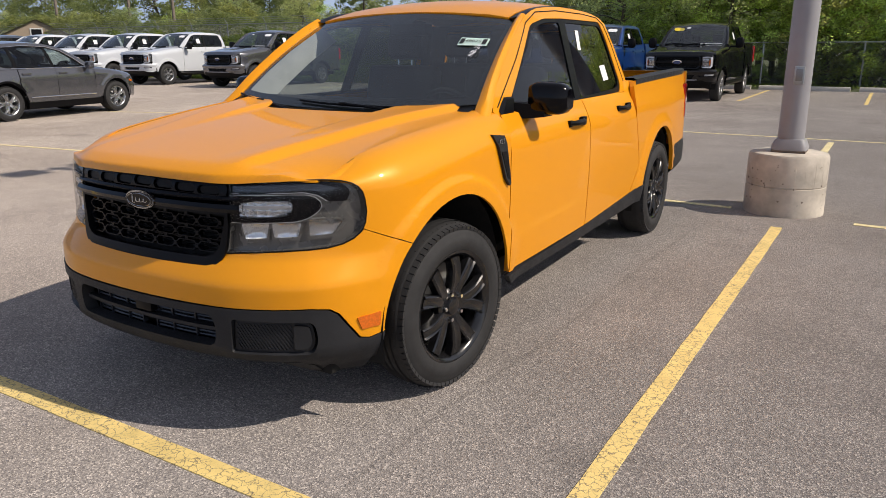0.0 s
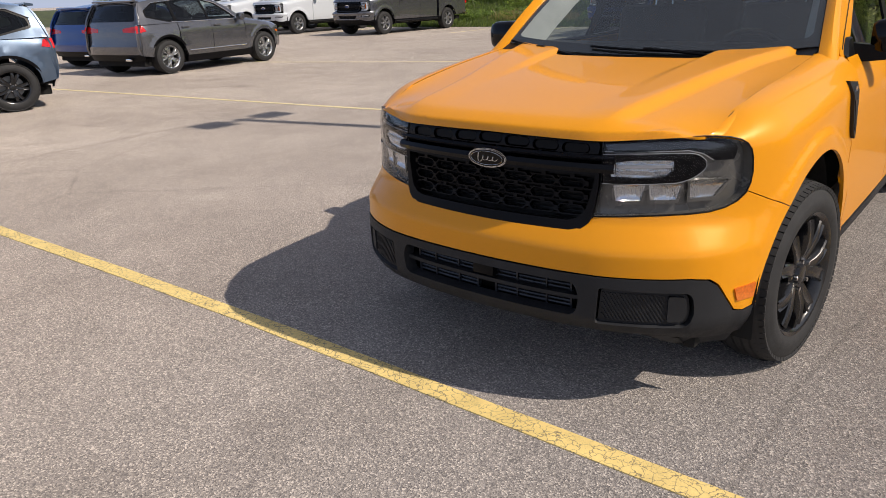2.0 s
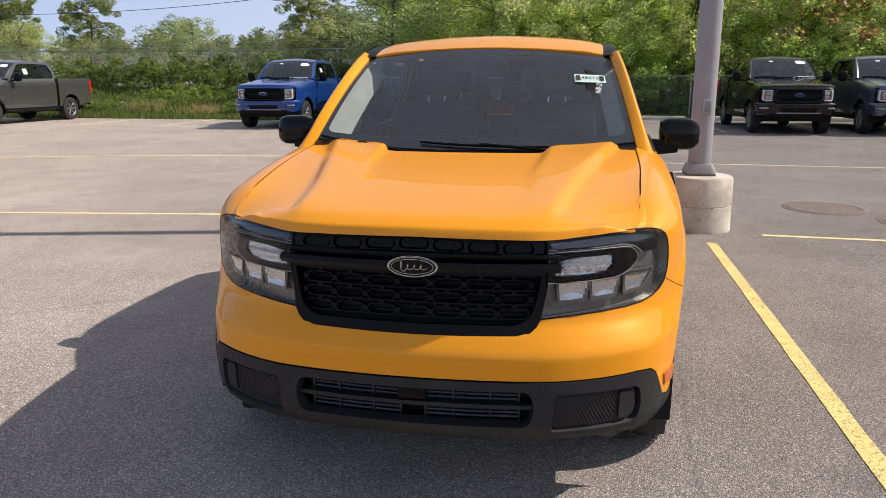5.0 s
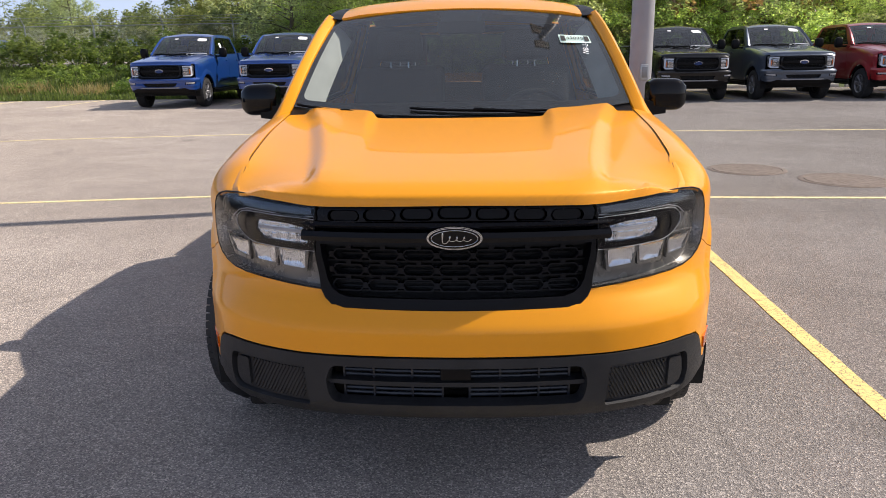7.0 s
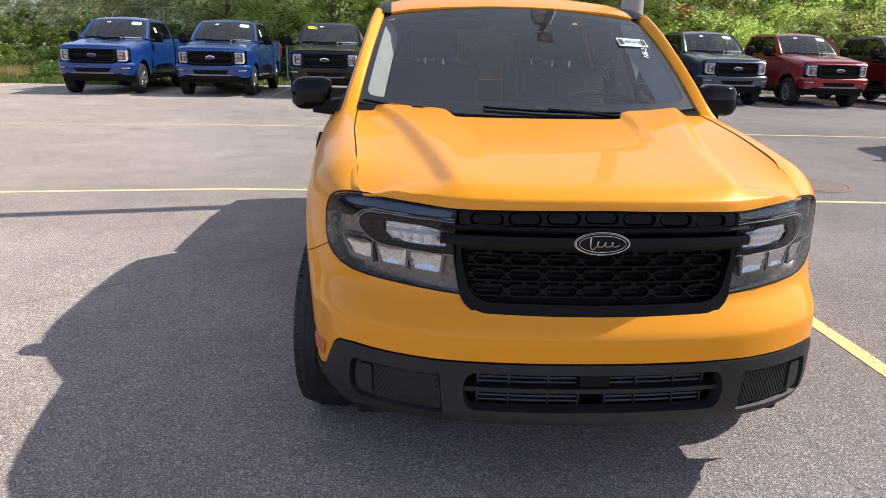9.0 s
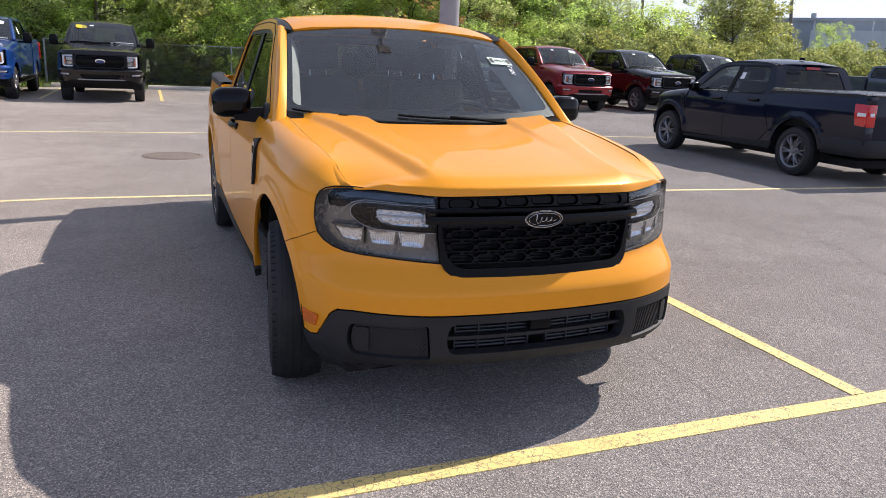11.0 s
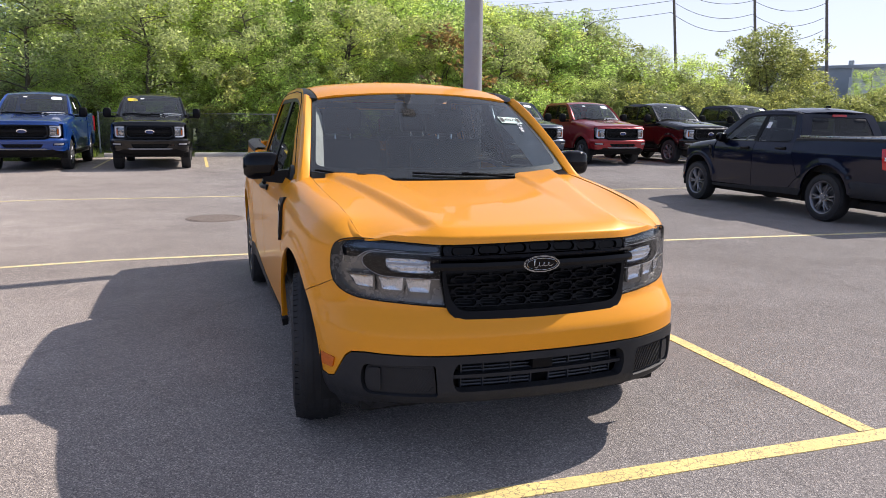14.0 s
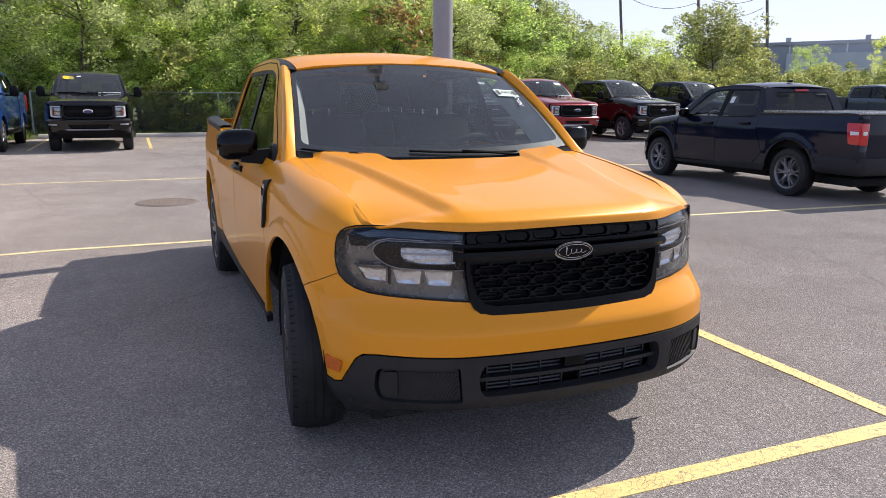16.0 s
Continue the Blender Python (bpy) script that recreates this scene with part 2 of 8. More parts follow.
def asphalt():
    m, t, n, l, b = nodes_of("asphalt")
    base = ramp_of(t, noise_of(t, 0.35, 6.0, 0.62), [(0.28, (0.236, 0.213, 0.196)), (0.52, (0.298, 0.272, 0.252)), (0.78, (0.364, 0.336, 0.315))])
    # uneven light put into the paving's colour: paler, warmer towards -x, darker towards +x
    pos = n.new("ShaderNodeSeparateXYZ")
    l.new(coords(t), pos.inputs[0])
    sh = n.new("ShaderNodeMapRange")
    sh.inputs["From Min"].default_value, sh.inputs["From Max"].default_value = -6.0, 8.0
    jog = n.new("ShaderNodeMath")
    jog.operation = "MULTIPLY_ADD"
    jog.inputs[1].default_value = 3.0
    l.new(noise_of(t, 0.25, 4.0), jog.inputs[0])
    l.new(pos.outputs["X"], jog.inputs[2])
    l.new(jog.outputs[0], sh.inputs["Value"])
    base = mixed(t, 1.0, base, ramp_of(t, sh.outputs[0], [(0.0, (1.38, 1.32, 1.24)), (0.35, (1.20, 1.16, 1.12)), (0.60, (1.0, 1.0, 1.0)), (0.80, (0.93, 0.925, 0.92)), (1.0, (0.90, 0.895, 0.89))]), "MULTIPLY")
    patch = ramp_of(t, noise_of(t, 1.9, 5.0, 0.6), [(0.32, (0.89,) * 3), (0.62, (1.04,) * 3)])
    c = mixed(t, 1.0, base, patch, "MULTIPLY")
    # stones of the aggregate
    v = n.new("ShaderNodeTexVoronoi")
    v.inputs["Scale"].default_value = 190.0
    l.new(coords(t), v.inputs["Vector"])
    spot = n.new("ShaderNodeSeparateColor")
    l.new(v.outputs["Color"], spot.inputs[0])
    c = mixed(t, 1.0, c, ramp_of(t, spot.outputs[0], [(0.0, (0.49, 0.49, 0.51)), (0.40, (0.85, 0.84, 0.84)), (0.80, (1.12, 1.105, 1.09)), (0.97, (1.85, 1.81, 1.76))]), "MULTIPLY")
    # dark tar stains
    s = ramp_of(t, noise_of(t, 0.9, 3.0, 0.5), [(0.66, (1.0,) * 3), (0.80, (0.62,) * 3)])
    c = mixed(t, 1.0, c, s, "MULTIPLY")
    # fine cracks
    k = n.new("ShaderNodeTexVoronoi")
    k.feature = "DISTANCE_TO_EDGE"
    k.inputs["Scale"].default_value = 0.23
    w = n.new("ShaderNodeTexNoise")
    w.inputs["Scale"].default_value, w.inputs["Detail"].default_value = 1.4, 6.0
    l.new(coords(t), w.inputs["Vector"])
    l.new(mixed(t, 0.12, coords(t), w.outputs["Color"]), k.inputs["Vector"])
    c = mixed(t, ramp_of(t, k.outputs["Distance"], [(0.0, (0.22,) * 3), (0.003, (0.0,) * 3)]), c, (0.05, 0.045, 0.04))
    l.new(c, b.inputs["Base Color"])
    b.inputs["Roughness"].default_value = 0.8
    b.inputs["Diffuse Roughness"].default_value = 0.5
    b.inputs["Specular IOR Level"].default_value = 0.26
    bump_of(t, v.outputs["Distance"], 0.7, 0.005, b)
    return m


def line_paint(name, color):
    """Road paint, worn off in small flakes along cracks."""
    m, t, n, l, b = nodes_of(name)
    c = ramp_of(t, noise_of(t, 6.0, 6.0, 0.65), [(0.3, scaled(color, 0.82)), (0.7, scaled(color, 1.1))])
    k = n.new("ShaderNodeTexVoronoi")
    k.feature = "DISTANCE_TO_EDGE"
    k.inputs["Scale"].default_value = 30.0
    bent = n.new("ShaderNodeTexNoise")
    bent.inputs["Scale"].default_value, bent.inputs["Detail"].default_value = 26.0, 4.0
    l.new(coords(t), bent.inputs["Vector"])
    l.new(mixed(t, 0.05, coords(t), bent.outputs["Color"]), k.inputs["Vector"])
    wear = ramp_of(t, noise_of(t, 5.0, 5.0, 0.7), [(0.36, (0.0,) * 3), (0.48, (1.0,) * 3)])
    edge = ramp_of(t, k.outputs["Distance"], [(0.0, (1.0,) * 3), (0.05, (0.0,) * 3)])
    c = mixed(t, mixed(t, 1.0, wear, edge, "MULTIPLY"), c, (0.13, 0.115, 0.095))
    spots = ramp_of(t, noise_of(t, 120.0, 3.0), [(0.63, (0.0,) * 3), (0.72, (0.6,) * 3)])
    c = mixed(t, spots, c, (0.19, 0.165, 0.13))
    l.new(c, b.inputs["Base Color"])
    b.inputs["Roughness"].default_value = 0.7
    bump_of(t, noise_of(t, 160.0, 3.0), 0.5, 0.003, b)
    return m


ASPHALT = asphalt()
YELLOW_LINE = line_paint("yellow_road_paint", (0.80, 0.60, 0.225))
SCREEN_GREY = plain("grille_rib_grey", (0.0035, 0.0038, 0.0058), 0.24, spec=0.15)
SHUTTER_GREY = plain("shutter_grey", (0.020, 0.023, 0.030), 0.30, vary=0.2, spec=0.5)
PALE_LINE = line_paint("pale_yellow_road_paint", (0.80, 0.68, 0.36))


def leaf_material(name, dark, light):
    m, t, n, l, b = nodes_of(name)
    g = n.new("ShaderNodeNewGeometry")
    o = n.new("ShaderNodeObjectInfo")
    c = ramp_of(t, g.outputs["Random Per Island"], [(0.0, dark), (0.55, tuple((a + d) / 2 for a, d in zip(dark, light))), (1.0, light)])
    c = mixed(t, 1.0, c, ramp_of(t, o.outputs["Random"], [(0.0, (0.80, 0.86, 0.80)), (0.5, (1.0, 1.0, 1.0)), (1.0, (1.22, 1.12, 0.95))]), "MULTIPLY")
    l.new(c, b.inputs["Base Color"])
    b.inputs["Roughness"].default_value = 0.42
    tr = n.new("ShaderNodeBsdfTranslucent")
    l.new(mixed(t, 1.0, c, (1.95, 1.90, 1.35), "MULTIPLY"), tr.inputs[0])
    mx = n.new("ShaderNodeMixShader")
    mx.inputs[0].default_value = 0.62
    l.new(b.outputs[0], mx.inputs[1])
    l.new(tr.outputs[0], mx.inputs[2])
    l.new(mx.outputs[0], n["Material Output"].inputs[0])
    return m


LEAF_A = leaf_material("fresh_green_leaves", (0.145, 0.22, 0.075), (0.54, 0.67, 0.26))
LEAF_B = leaf_material("yellow_green_leaves", (0.175, 0.24, 0.09), (0.60, 0.70, 0.29))
LEAF_D = leaf_material("brown_red_leaves", (0.1, 0.07, 0.036), (0.25, 0.18, 0.095))
LEAF_E = leaf_material("grey_green_leaves", (0.15, 0.19, 0.105), (0.44, 0.5, 0.29))
LEAF_F = leaf_material("olive_green_leaves", (0.085, 0.108, 0.05), (0.3, 0.34, 0.15))
LEAF_G = leaf_material("deep_olive_leaves", (0.060, 0.090, 0.028), (0.19, 0.25, 0.075))
GRASS = leaf_material("meadow_grass", (0.05, 0.08, 0.026), (0.16, 0.215, 0.068))
LEAF_W = leaf_material("mid_green_weeds", (0.070, 0.115, 0.032), (0.24, 0.33, 0.095))
STRAW = leaf_material("dry_straw", (0.22, 0.17, 0.09), (0.42, 0.35, 0.20))
BARK = plain("bark", (0.10, 0.082, 0.065), 0.9, vary=0.35, scale=12.0, bump=0.8, bump_scale=40.0)
SOIL = plain("grassy_soil", (0.060, 0.075, 0.026), 0.95, vary=0.35, scale=1.5, bump=0.8, bump_scale=30.0)

# ---- shapes ----
def clamp(v, a=0.0, b=1.0):
    return a if v < a else b if v > b else v


def smooth(a, b, v):
    k = clamp((v - a) / (b - a))
    return k * k * (3 - 2 * k)


def table(rows):
    """A smooth function through (argument, value) rows."""
    xs = [r[0] for r in rows]
    ys = [r[1] for r in rows]
    n = len(xs)
    d = [(ys[i + 1] - ys[i]) / (xs[i + 1] - xs[i]) for i in range(n - 1)]
    m = [d[0]] + [0.0 if d[i - 1] * d[i] <= 0 else 2 * d[i - 1] * d[i] / (d[i - 1] + d[i]) for i in range(1, n - 1)] + [d[-1]]

    def at(v):
        if v <= xs[0]:
            return ys[0]
        if v >= xs[-1]:
            return ys[-1]
        i = 0
        while v > xs[i + 1]:
            i += 1
        h = xs[i + 1] - xs[i]
        k = (v - xs[i]) / h
        return ((1 + 2 * k) * (1 - k) ** 2 * ys[i] + k * (1 - k) ** 2 * h * m[i] + k * k * (3 - 2 * k) * ys[i + 1] + k * k * (k - 1) * h * m[i + 1])
    return at


def rounded(points, r=0.02, n=4):
    """A closed outline with its corners rounded; r is one radius or one for each corner."""
    out = []
    count = len(points)
    for i, p in enumerate(points):
        p, a, b = Vector(p), Vector(points[i - 1]), Vector(points[(i + 1) % count])
        rad = r[i] if isinstance(r, (list, tuple)) else r
        rad = min(rad, (a - p).length * 0.48, (b - p).length * 0.48)
        if rad < 1e-4:
            out.append((p.x, p.y))
            continue
        s, e = p + (a - p).normalized() * rad, p + (b - p).normalized() * rad
        for k in range(n + 1):
            u = k / n
            q = s * (1 - u) ** 2 + p * 2 * u * (1 - u) + e * u * u
            out.append((q.x, q.y))
    return out


def arc(cy, cz, ry, rz, a, b, n=16):
    return [(cy + ry * math.cos(radians(a + (b - a) * i / n)), cz + rz * math.sin(radians(a + (b - a) * i / n))) for i in range(n + 1)]


def sheet(outline, at, cell=0.05, holes=(), lip=0.0, cell_v=None, bm=None):
    """A panel: a flat outline, with holes, cut into a grid and laid on the surface at(u, v); lip: depth of its turned-in rim."""
    own = bmesh.new()
    for ring in (outline, *holes):
        vs = [own.verts.new((u, v, 0)) for u, v in ring]
        for i in range(len(vs)):
            if (vs[i].co - vs[i - 1].co).length > 1e-7:
                own.edges.new((vs[i - 1], vs[i]))
    bmesh.ops.triangle_fill(own, use_beauty=True, use_dissolve=False, edges=own.edges[:])
    us = [v.co.x for v in own.verts]
    ws = [v.co.y for v in own.verts]
    for axis, lo, hi, step in ((0, min(us), max(us), cell), (1, min(ws), max(ws), cell_v or cell)):
        k = math.floor(lo / step) + 1
        while k * step < hi:
            co, no = (Vector((k * step, 0, 0)), Vector((1, 0, 0))) if axis == 0 else (Vector((0, k * step, 0)), Vector((0, 1, 0)))
            bmesh.ops.bisect_plane(own, geom=own.verts[:] + own.edges[:] + own.faces[:], dist=1e-5, plane_co=co, plane_no=no)
            k += 1
    for f in own.faces:
        if f.normal.z < 0:
            f.normal_flip()
    rim = []
    if lip:
        for e in own.edges:
            if len(e.link_loops) == 1:
                lp = e.link_loops[0]
                rim.append((lp.vert, lp.link_loop_next.vert))
    e = 1e-3
    deep = {}
    for v in own.verts[:]:
        u, w = v.co.x, v.co.y
        p = Vector(at(u, w))
        if rim:
            t1, t2 = Vector(at(u + e, w)) - p, Vector(at(u, w + e)) - p
            deep[v] = p - t1.cross(t2).normalized() * lip
        v.co = p
    made = {}
    for a, b in rim:
        for v in (a, b):
            if v not in made:
                made[v] = own.verts.new(deep[v])
        own.faces.new((b, a, made[a], made[b]))
    if bm is not None:
        merge(bm, own)
        return bm
    return own


def merge(bm, other):
    """Adds other's faces to bm and frees it."""
    m = {v: bm.verts.new(v.co) for v in other.verts}
    for f in other.faces:
        try:
            bm.faces.new([m[v] for v in f.verts])
        except ValueError:
            pass
    other.free()
    return bm


def flipped(bm):
    for v in bm.verts:
        v.co.x = -v.co.x
    bmesh.ops.reverse_faces(bm, faces=bm.faces[:])
    return bm


def box(x0, y0, z0, x1, y1, z1, bevel=0.0, seg=2, m=None, bm=None):
    own = bmesh.new()
    bmesh.ops.create_cube(own, size=1.0, matrix=Matrix.Translation(((x0 + x1) / 2, (y0 + y1) / 2, (z0 + z1) / 2)) @ Matrix.Diagonal((x1 - x0, y1 - y0, z1 - z0, 1)))
    if bevel:
        bmesh.ops.bevel(own, geom=own.edges[:], offset=bevel, segments=seg, profile=0.6, affect='EDGES')
    if m is not None:
        own.transform(m)
    return merge(bm, own) if bm is not None else own


def rod(a, b, r0, r1=None, n=10, bm=None, caps=True):
    own = bmesh.new()
    a, b = Vector(a), Vector(b)
    q = (b - a).to_track_quat("Z", "Y").to_matrix().to_4x4()
    bmesh.ops.create_cone(own, cap_ends=caps, segments=n, radius1=r0, radius2=r0 if r1 is None else r1, depth=(b - a).length, matrix=Matrix.Translation((a + b) / 2) @ q)
    return merge(bm, own) if bm is not None else own


def tube(points, r, n=8, bm=None, closed=False):
    own = bmesh.new()
    pts = [Vector(p) for p in points]
    rings = []
    for i, p in enumerate(pts):
        a = pts[i - 1] if i or closed else p
        b = pts[(i + 1) % len(pts)] if i < len(pts) - 1 or closed else p
        q = (b - a).to_track_quat("Z", "Y")
        rad = r[i] if isinstance(r, (list, tuple)) else r
        rings.append([own.verts.new(p + q @ Vector((rad * math.cos(2 * math.pi * k / n), rad * math.sin(2 * math.pi * k / n), 0))) for k in range(n)])
    pairs = list(zip(rings, rings[1:])) + ([(rings[-1], rings[0])] if closed else [])
    for r0, r1 in pairs:
        for k in range(n):
            own.faces.new((r0[k], r0[(k + 1) % n], r1[(k + 1) % n], r1[k]))
    if not closed:
        own.faces.new(rings[0][::-1])
        own.faces.new(rings[-1])
    return merge(bm, own) if bm is not None else own


def loft(rings, closed=False, caps=False, bm=None):
    own = bmesh.new()
    vs = [[own.verts.new(p) for p in ring] for ring in rings]
    n = len(vs[0])
    for a, b in zip(vs, vs[1:]):
        for k in range(n if closed else n - 1):
            own.faces.new((a[k], a[(k + 1) % n], b[(k + 1) % n], b[k]))
    if caps:
        own.faces.new(vs[0][::-1])
        own.faces.new(vs[-1])
    bmesh.ops.recalc_face_normals(own, faces=own.faces[:])
    return merge(bm, own) if bm is not None else own


def lathe(profile, axis_x=True, n=32, closed=True, bm=None):
    """Turns a profile of (along, radius) round the x axis, or round z."""
    rings = []
    for a, r in profile:
        ring = []
        for k in range(n):
            c, s = math.cos(2 * math.pi * k / n), math.sin(2 * math.pi * k / n)
            ring.append((a, r * c, r * s) if axis_x else (r * c, r * s, a))
        rings.append(ring)
    return loft(rings, closed=True, bm=bm)


def solid(outline, depth, at=None, bm=None):
    """A flat outline pushed to a thickness: (u, v, w) with w from 0 to depth."""
    own = bmesh.new()
    a = [own.verts.new((u, v, 0)) for u, v in outline]
    b = [own.verts.new((u, v, depth)) for u, v in outline]
    own.faces.new(a[::-1])
    own.faces.new(b)
    for i in range(len(a)):
        own.faces.new((a[i - 1], a[i], b[i], b[i - 1]))
    bmesh.ops.recalc_face_normals(own, faces=own.faces[:])
    if at is not None:
        if isinstance(at, Matrix):
            own.transform(at)
        else:
            for v in own.verts:
                v.co = Vector(at(*v.co))
    return merge(bm, own) if bm is not None else own


def part(name, bm, material, parent=None, label="", sharp=38, kind=""):
    me = bpy.data.meshes.new(name)
    bm.to_mesh(me)
    bm.free()
    me.materials.append(material)
    if sharp:
        me.polygons.foreach_set("use_smooth", [True] * len(me.polygons))
        me.set_sharp_from_angle(angle=radians(sharp))
    ob = new(name, me)
    ob.parent = parent
    if label or kind:
        tagged(ob, label=label, kind=kind)
    return ob


def thing(name, label, category, group="", kind=""):
    return tagged(new(name), label, category, group, kind)


def letters(text, size, m, depth=0.002, spacing=1.0, shear=0.0):
    """Raised letters in the built-in font, as a bmesh."""
    c = bpy.data.curves.new("letters", "FONT")
    c.body, c.size, c.extrude, c.space_character, c.shear = text, size, depth, spacing, shear
    c.align_x, c.align_y = "CENTER", "CENTER"
    c.resolution_u = 3
    ob = bpy.data.objects.new("letters", c)
    me = bpy.data.meshes.new_from_object(ob)
    bm = bmesh.new()
    bm.from_mesh(me)
    bm.transform(m)
    bpy.data.objects.remove(ob)
    bpy.data.meshes.remove(me)
    bpy.data.curves.remove(c)
    return bm


class Skin:
    """The outer surface of a vehicle that faces -y: a line in plan, from the middle of its nose round the corner and along its
    side, drawn in by the profiles of nose and side at each height, and swollen over the wheel arches."""

    def __init__(self, plan, nose, side, corner, arches=(), swell=0.016, roll=None):
        self.nose, self.side, self.arches, self.swell, self.roll = table(nose), table(side), arches, swell, roll
        pts = []
        ext = [(-plan[1][0], plan[1][1])] + list(plan) + [plan[-1]]
        for i in range(1, len(ext) - 2):
            p0, p1, p2, p3 = (Vector(ext[i + k]) for k in (-1, 0, 1, 2))
            for k in range(8):
                u = k / 8
                pts.append(0.5 * (2 * p1 + (p2 - p0) * u + (2 * p0 - 5 * p1 + 4 * p2 - p3) * u * u + (3 * p1 - p0 - 3 * p2 + p3) * u ** 3))
        pts.append(Vector(plan[-1]))
        self.s = [0.0]
        for a, b in zip(pts, pts[1:]):
            self.s.append(self.s[-1] + (b - a).length)
        self.pts = pts
        self.c0, self.c1 = self.sx(corner[0]), self.sy(corner[1])

    def plan(self, s):
        i, j = 0, len(self.s) - 1
        if s >= self.s[-1]:
            i = j - 1
        else:
            while j - i > 1:
                k = (i + j) // 2
                i, j = (k, j) if self.s[k] <= s else (i, k)
        k = (s - self.s[i]) / (self.s[i + 1] - self.s[i])
        a, b = self.pts[i], self.pts[i + 1]
        n0 = (self.pts[min(i + 1, len(self.pts) - 1)] - self.pts[max(i - 1, 0)]).normalized() if i else Vector((1, 0))
        n1 = (self.pts[min(i + 2, len(self.pts) - 1)] - self.pts[i]).normalized()
        d = n0.lerp(n1, clamp(k)).normalized()
        return a.lerp(b, k), Vector((d.y, -d.x))

    def sx(self, x):
        for i, p in enumerate(self.pts):
            if p.x >= x:
                a = self.pts[i - 1] if i else p
                return self.s[i] if not i else self.s[i - 1] + (self.s[i] - self.s[i - 1]) * (x - a.x) / max(p.x - a.x, 1e-9)
        return self.s[-1]

    def sy(self, y):
        for i, p in enumerate(self.pts):
            if i and p.y >= y:
                a = self.pts[i - 1]
                return self.s[i - 1] + (self.s[i] - self.s[i - 1]) * (y - a.y) / max(p.y - a.y, 1e-9)
        return self.s[-1] + (y - self.pts[-1].y)

    def at(self, s, z, off=0.0):
        mirror = s < 0
        s = abs(s)
        p, n = self.plan(s)
        w = 1 - smooth(self.c0, self.c1, s)
        d = self.nose(z) * w + self.side(z) * (1 - w)
        if self.roll is not None:
            d += self.roll(p.y, z) * (1 - w)
        for cy, cz, r0, r1 in self.arches:
            r = math.hypot(p.y - cy, z - cz)
            d -= self.swell * (1 - smooth(r0, r1, r)) * (1 - w)
        q = p - n * (d - off)
        return Vector((-q.x if mirror else q.x, q.y, z))

    def on(self, off=0.0):
        return lambda s, z: self.at(s, z, off)


def both(name, bm, material, parent, label=""):
    """A part and its mirror image on the other side."""
    other = flipped(bm.copy())
    return part(name, bm, material, parent, label), part(name, other, material, parent, label)

# ---- ground ----
def ground():
    """One sheet of asphalt out to the horizon."""
    bm = bmesh.new()
    edges = [-900, -300, -120, -60, -30, -15, -8, -4, 0, 4, 8, 15, 30, 60, 120, 300, 900]
    vs = [[bm.verts.new((x, y, 0)) for y in edges] for x in edges]
    for i in range(len(edges) - 1):
        for j in range(len(edges) - 1):
            bm.faces.new((vs[i][j], vs[i + 1][j], vs[i + 1][j + 1], vs[i][j + 1]))
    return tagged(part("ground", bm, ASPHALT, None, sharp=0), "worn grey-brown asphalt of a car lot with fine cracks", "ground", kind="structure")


def stripe(points, width, material, label):
    """A painted line, 3 mm thick, through points of the plan; its edges waver a little."""
    rnd = random.Random(len(points) + int(abs(points[0][0]) * 10))
    dense = []
    for (x0, y0), (x1, y1) in zip(points, points[1:]):
        n = max(1, int(math.hypot(x1 - x0, y1 - y0) / 0.25))
        dense += [(x0 + (x1 - x0) * k / n, y0 + (y1 - y0) * k / n) for k in range(n)]
    dense.append(points[-1])
    rings = []
    for i, (x, y) in enumerate(dense):
        a, b = dense[max(i - 1, 0)], dense[min(i + 1, len(dense) - 1)]
        d = Vector((b[0] - a[0], b[1] - a[1])).normalized()
        n = Vector((-d.y, d.x))
        l, r = width / 2 + rnd.uniform(-0.003, 0.003), width / 2 + rnd.uniform(-0.003, 0.003)
        rings.append([(x + n.x * l, y + n.y * l, 0.0005), (x + n.x * l * 0.98, y + n.y * l * 0.98, 0.004), (x - n.x * r * 0.98, y - n.y * r * 0.98, 0.004), (x - n.x * r, y - n.y * r, 0.0005)])
    return tagged(part("painted_line", loft(rings), material, None, sharp=0), label, "road marking", "painted lines of the lot", "structure")


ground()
stripe([(-34, -1.95), (-8, -1.195), (-3.85, -1.072), (-2.4, -1.028), (-1.4, -1.006), (-0.4, -1.004), (0.4, -1.007), (1.2, -1.015), (1.8, -1.020), (9, -1.08), (24, -1.2)], 0.094, YELLOW_LINE, "wide cracked yellow painted stall line on asphalt")
stripe([(1.641, -0.968), (1.655, 0.4), (1.671, 1.4), (1.697, 3.72)], 0.088, YELLOW_LINE, "cracked yellow painted stall divider beside the orange pickup")
stripe([(-34, 0.6), (-12.7, 3.18), (-5.8, 3.95), (-2.2, 4.42), (0, 4.40), (1.25, 4.32)], 0.075, PALE_LINE, "thin faded yellow line across the lot")
stripe([(2.22, 4.14), (4.2, 4.03), (6.2, 3.90), (12, 3.55)], 0.075, PALE_LINE, "thin faded yellow line beside the lamp base")
stripe([(-34, 5.2), (-12.6, 8.3), (-7.6, 9.85), (-3.9, 10.4), (0, 10.3), (5.2, 10.08), (20, 9.5)], 0.08, PALE_LINE, "thin faded yellow line behind the pickup")
stripe([(1.64, 4.85), (1.66, 7.4), (1.69, 9.9)], 0.09, PALE_LINE, "faded yellow stall divider behind the lamp base")
for x in (-21.4, -15.3, -12.4, -9.8, -6.9, -4.0, -1.05, 1.9, 4.5, 7.4, 10.2, 13.2, 16.4):
    stripe([(x, 18.4), (x * 1.004, 24.0)], 0.09, YELLOW_LINE if x > -3 else PALE_LINE, "yellow stall line at the edge of the lot")


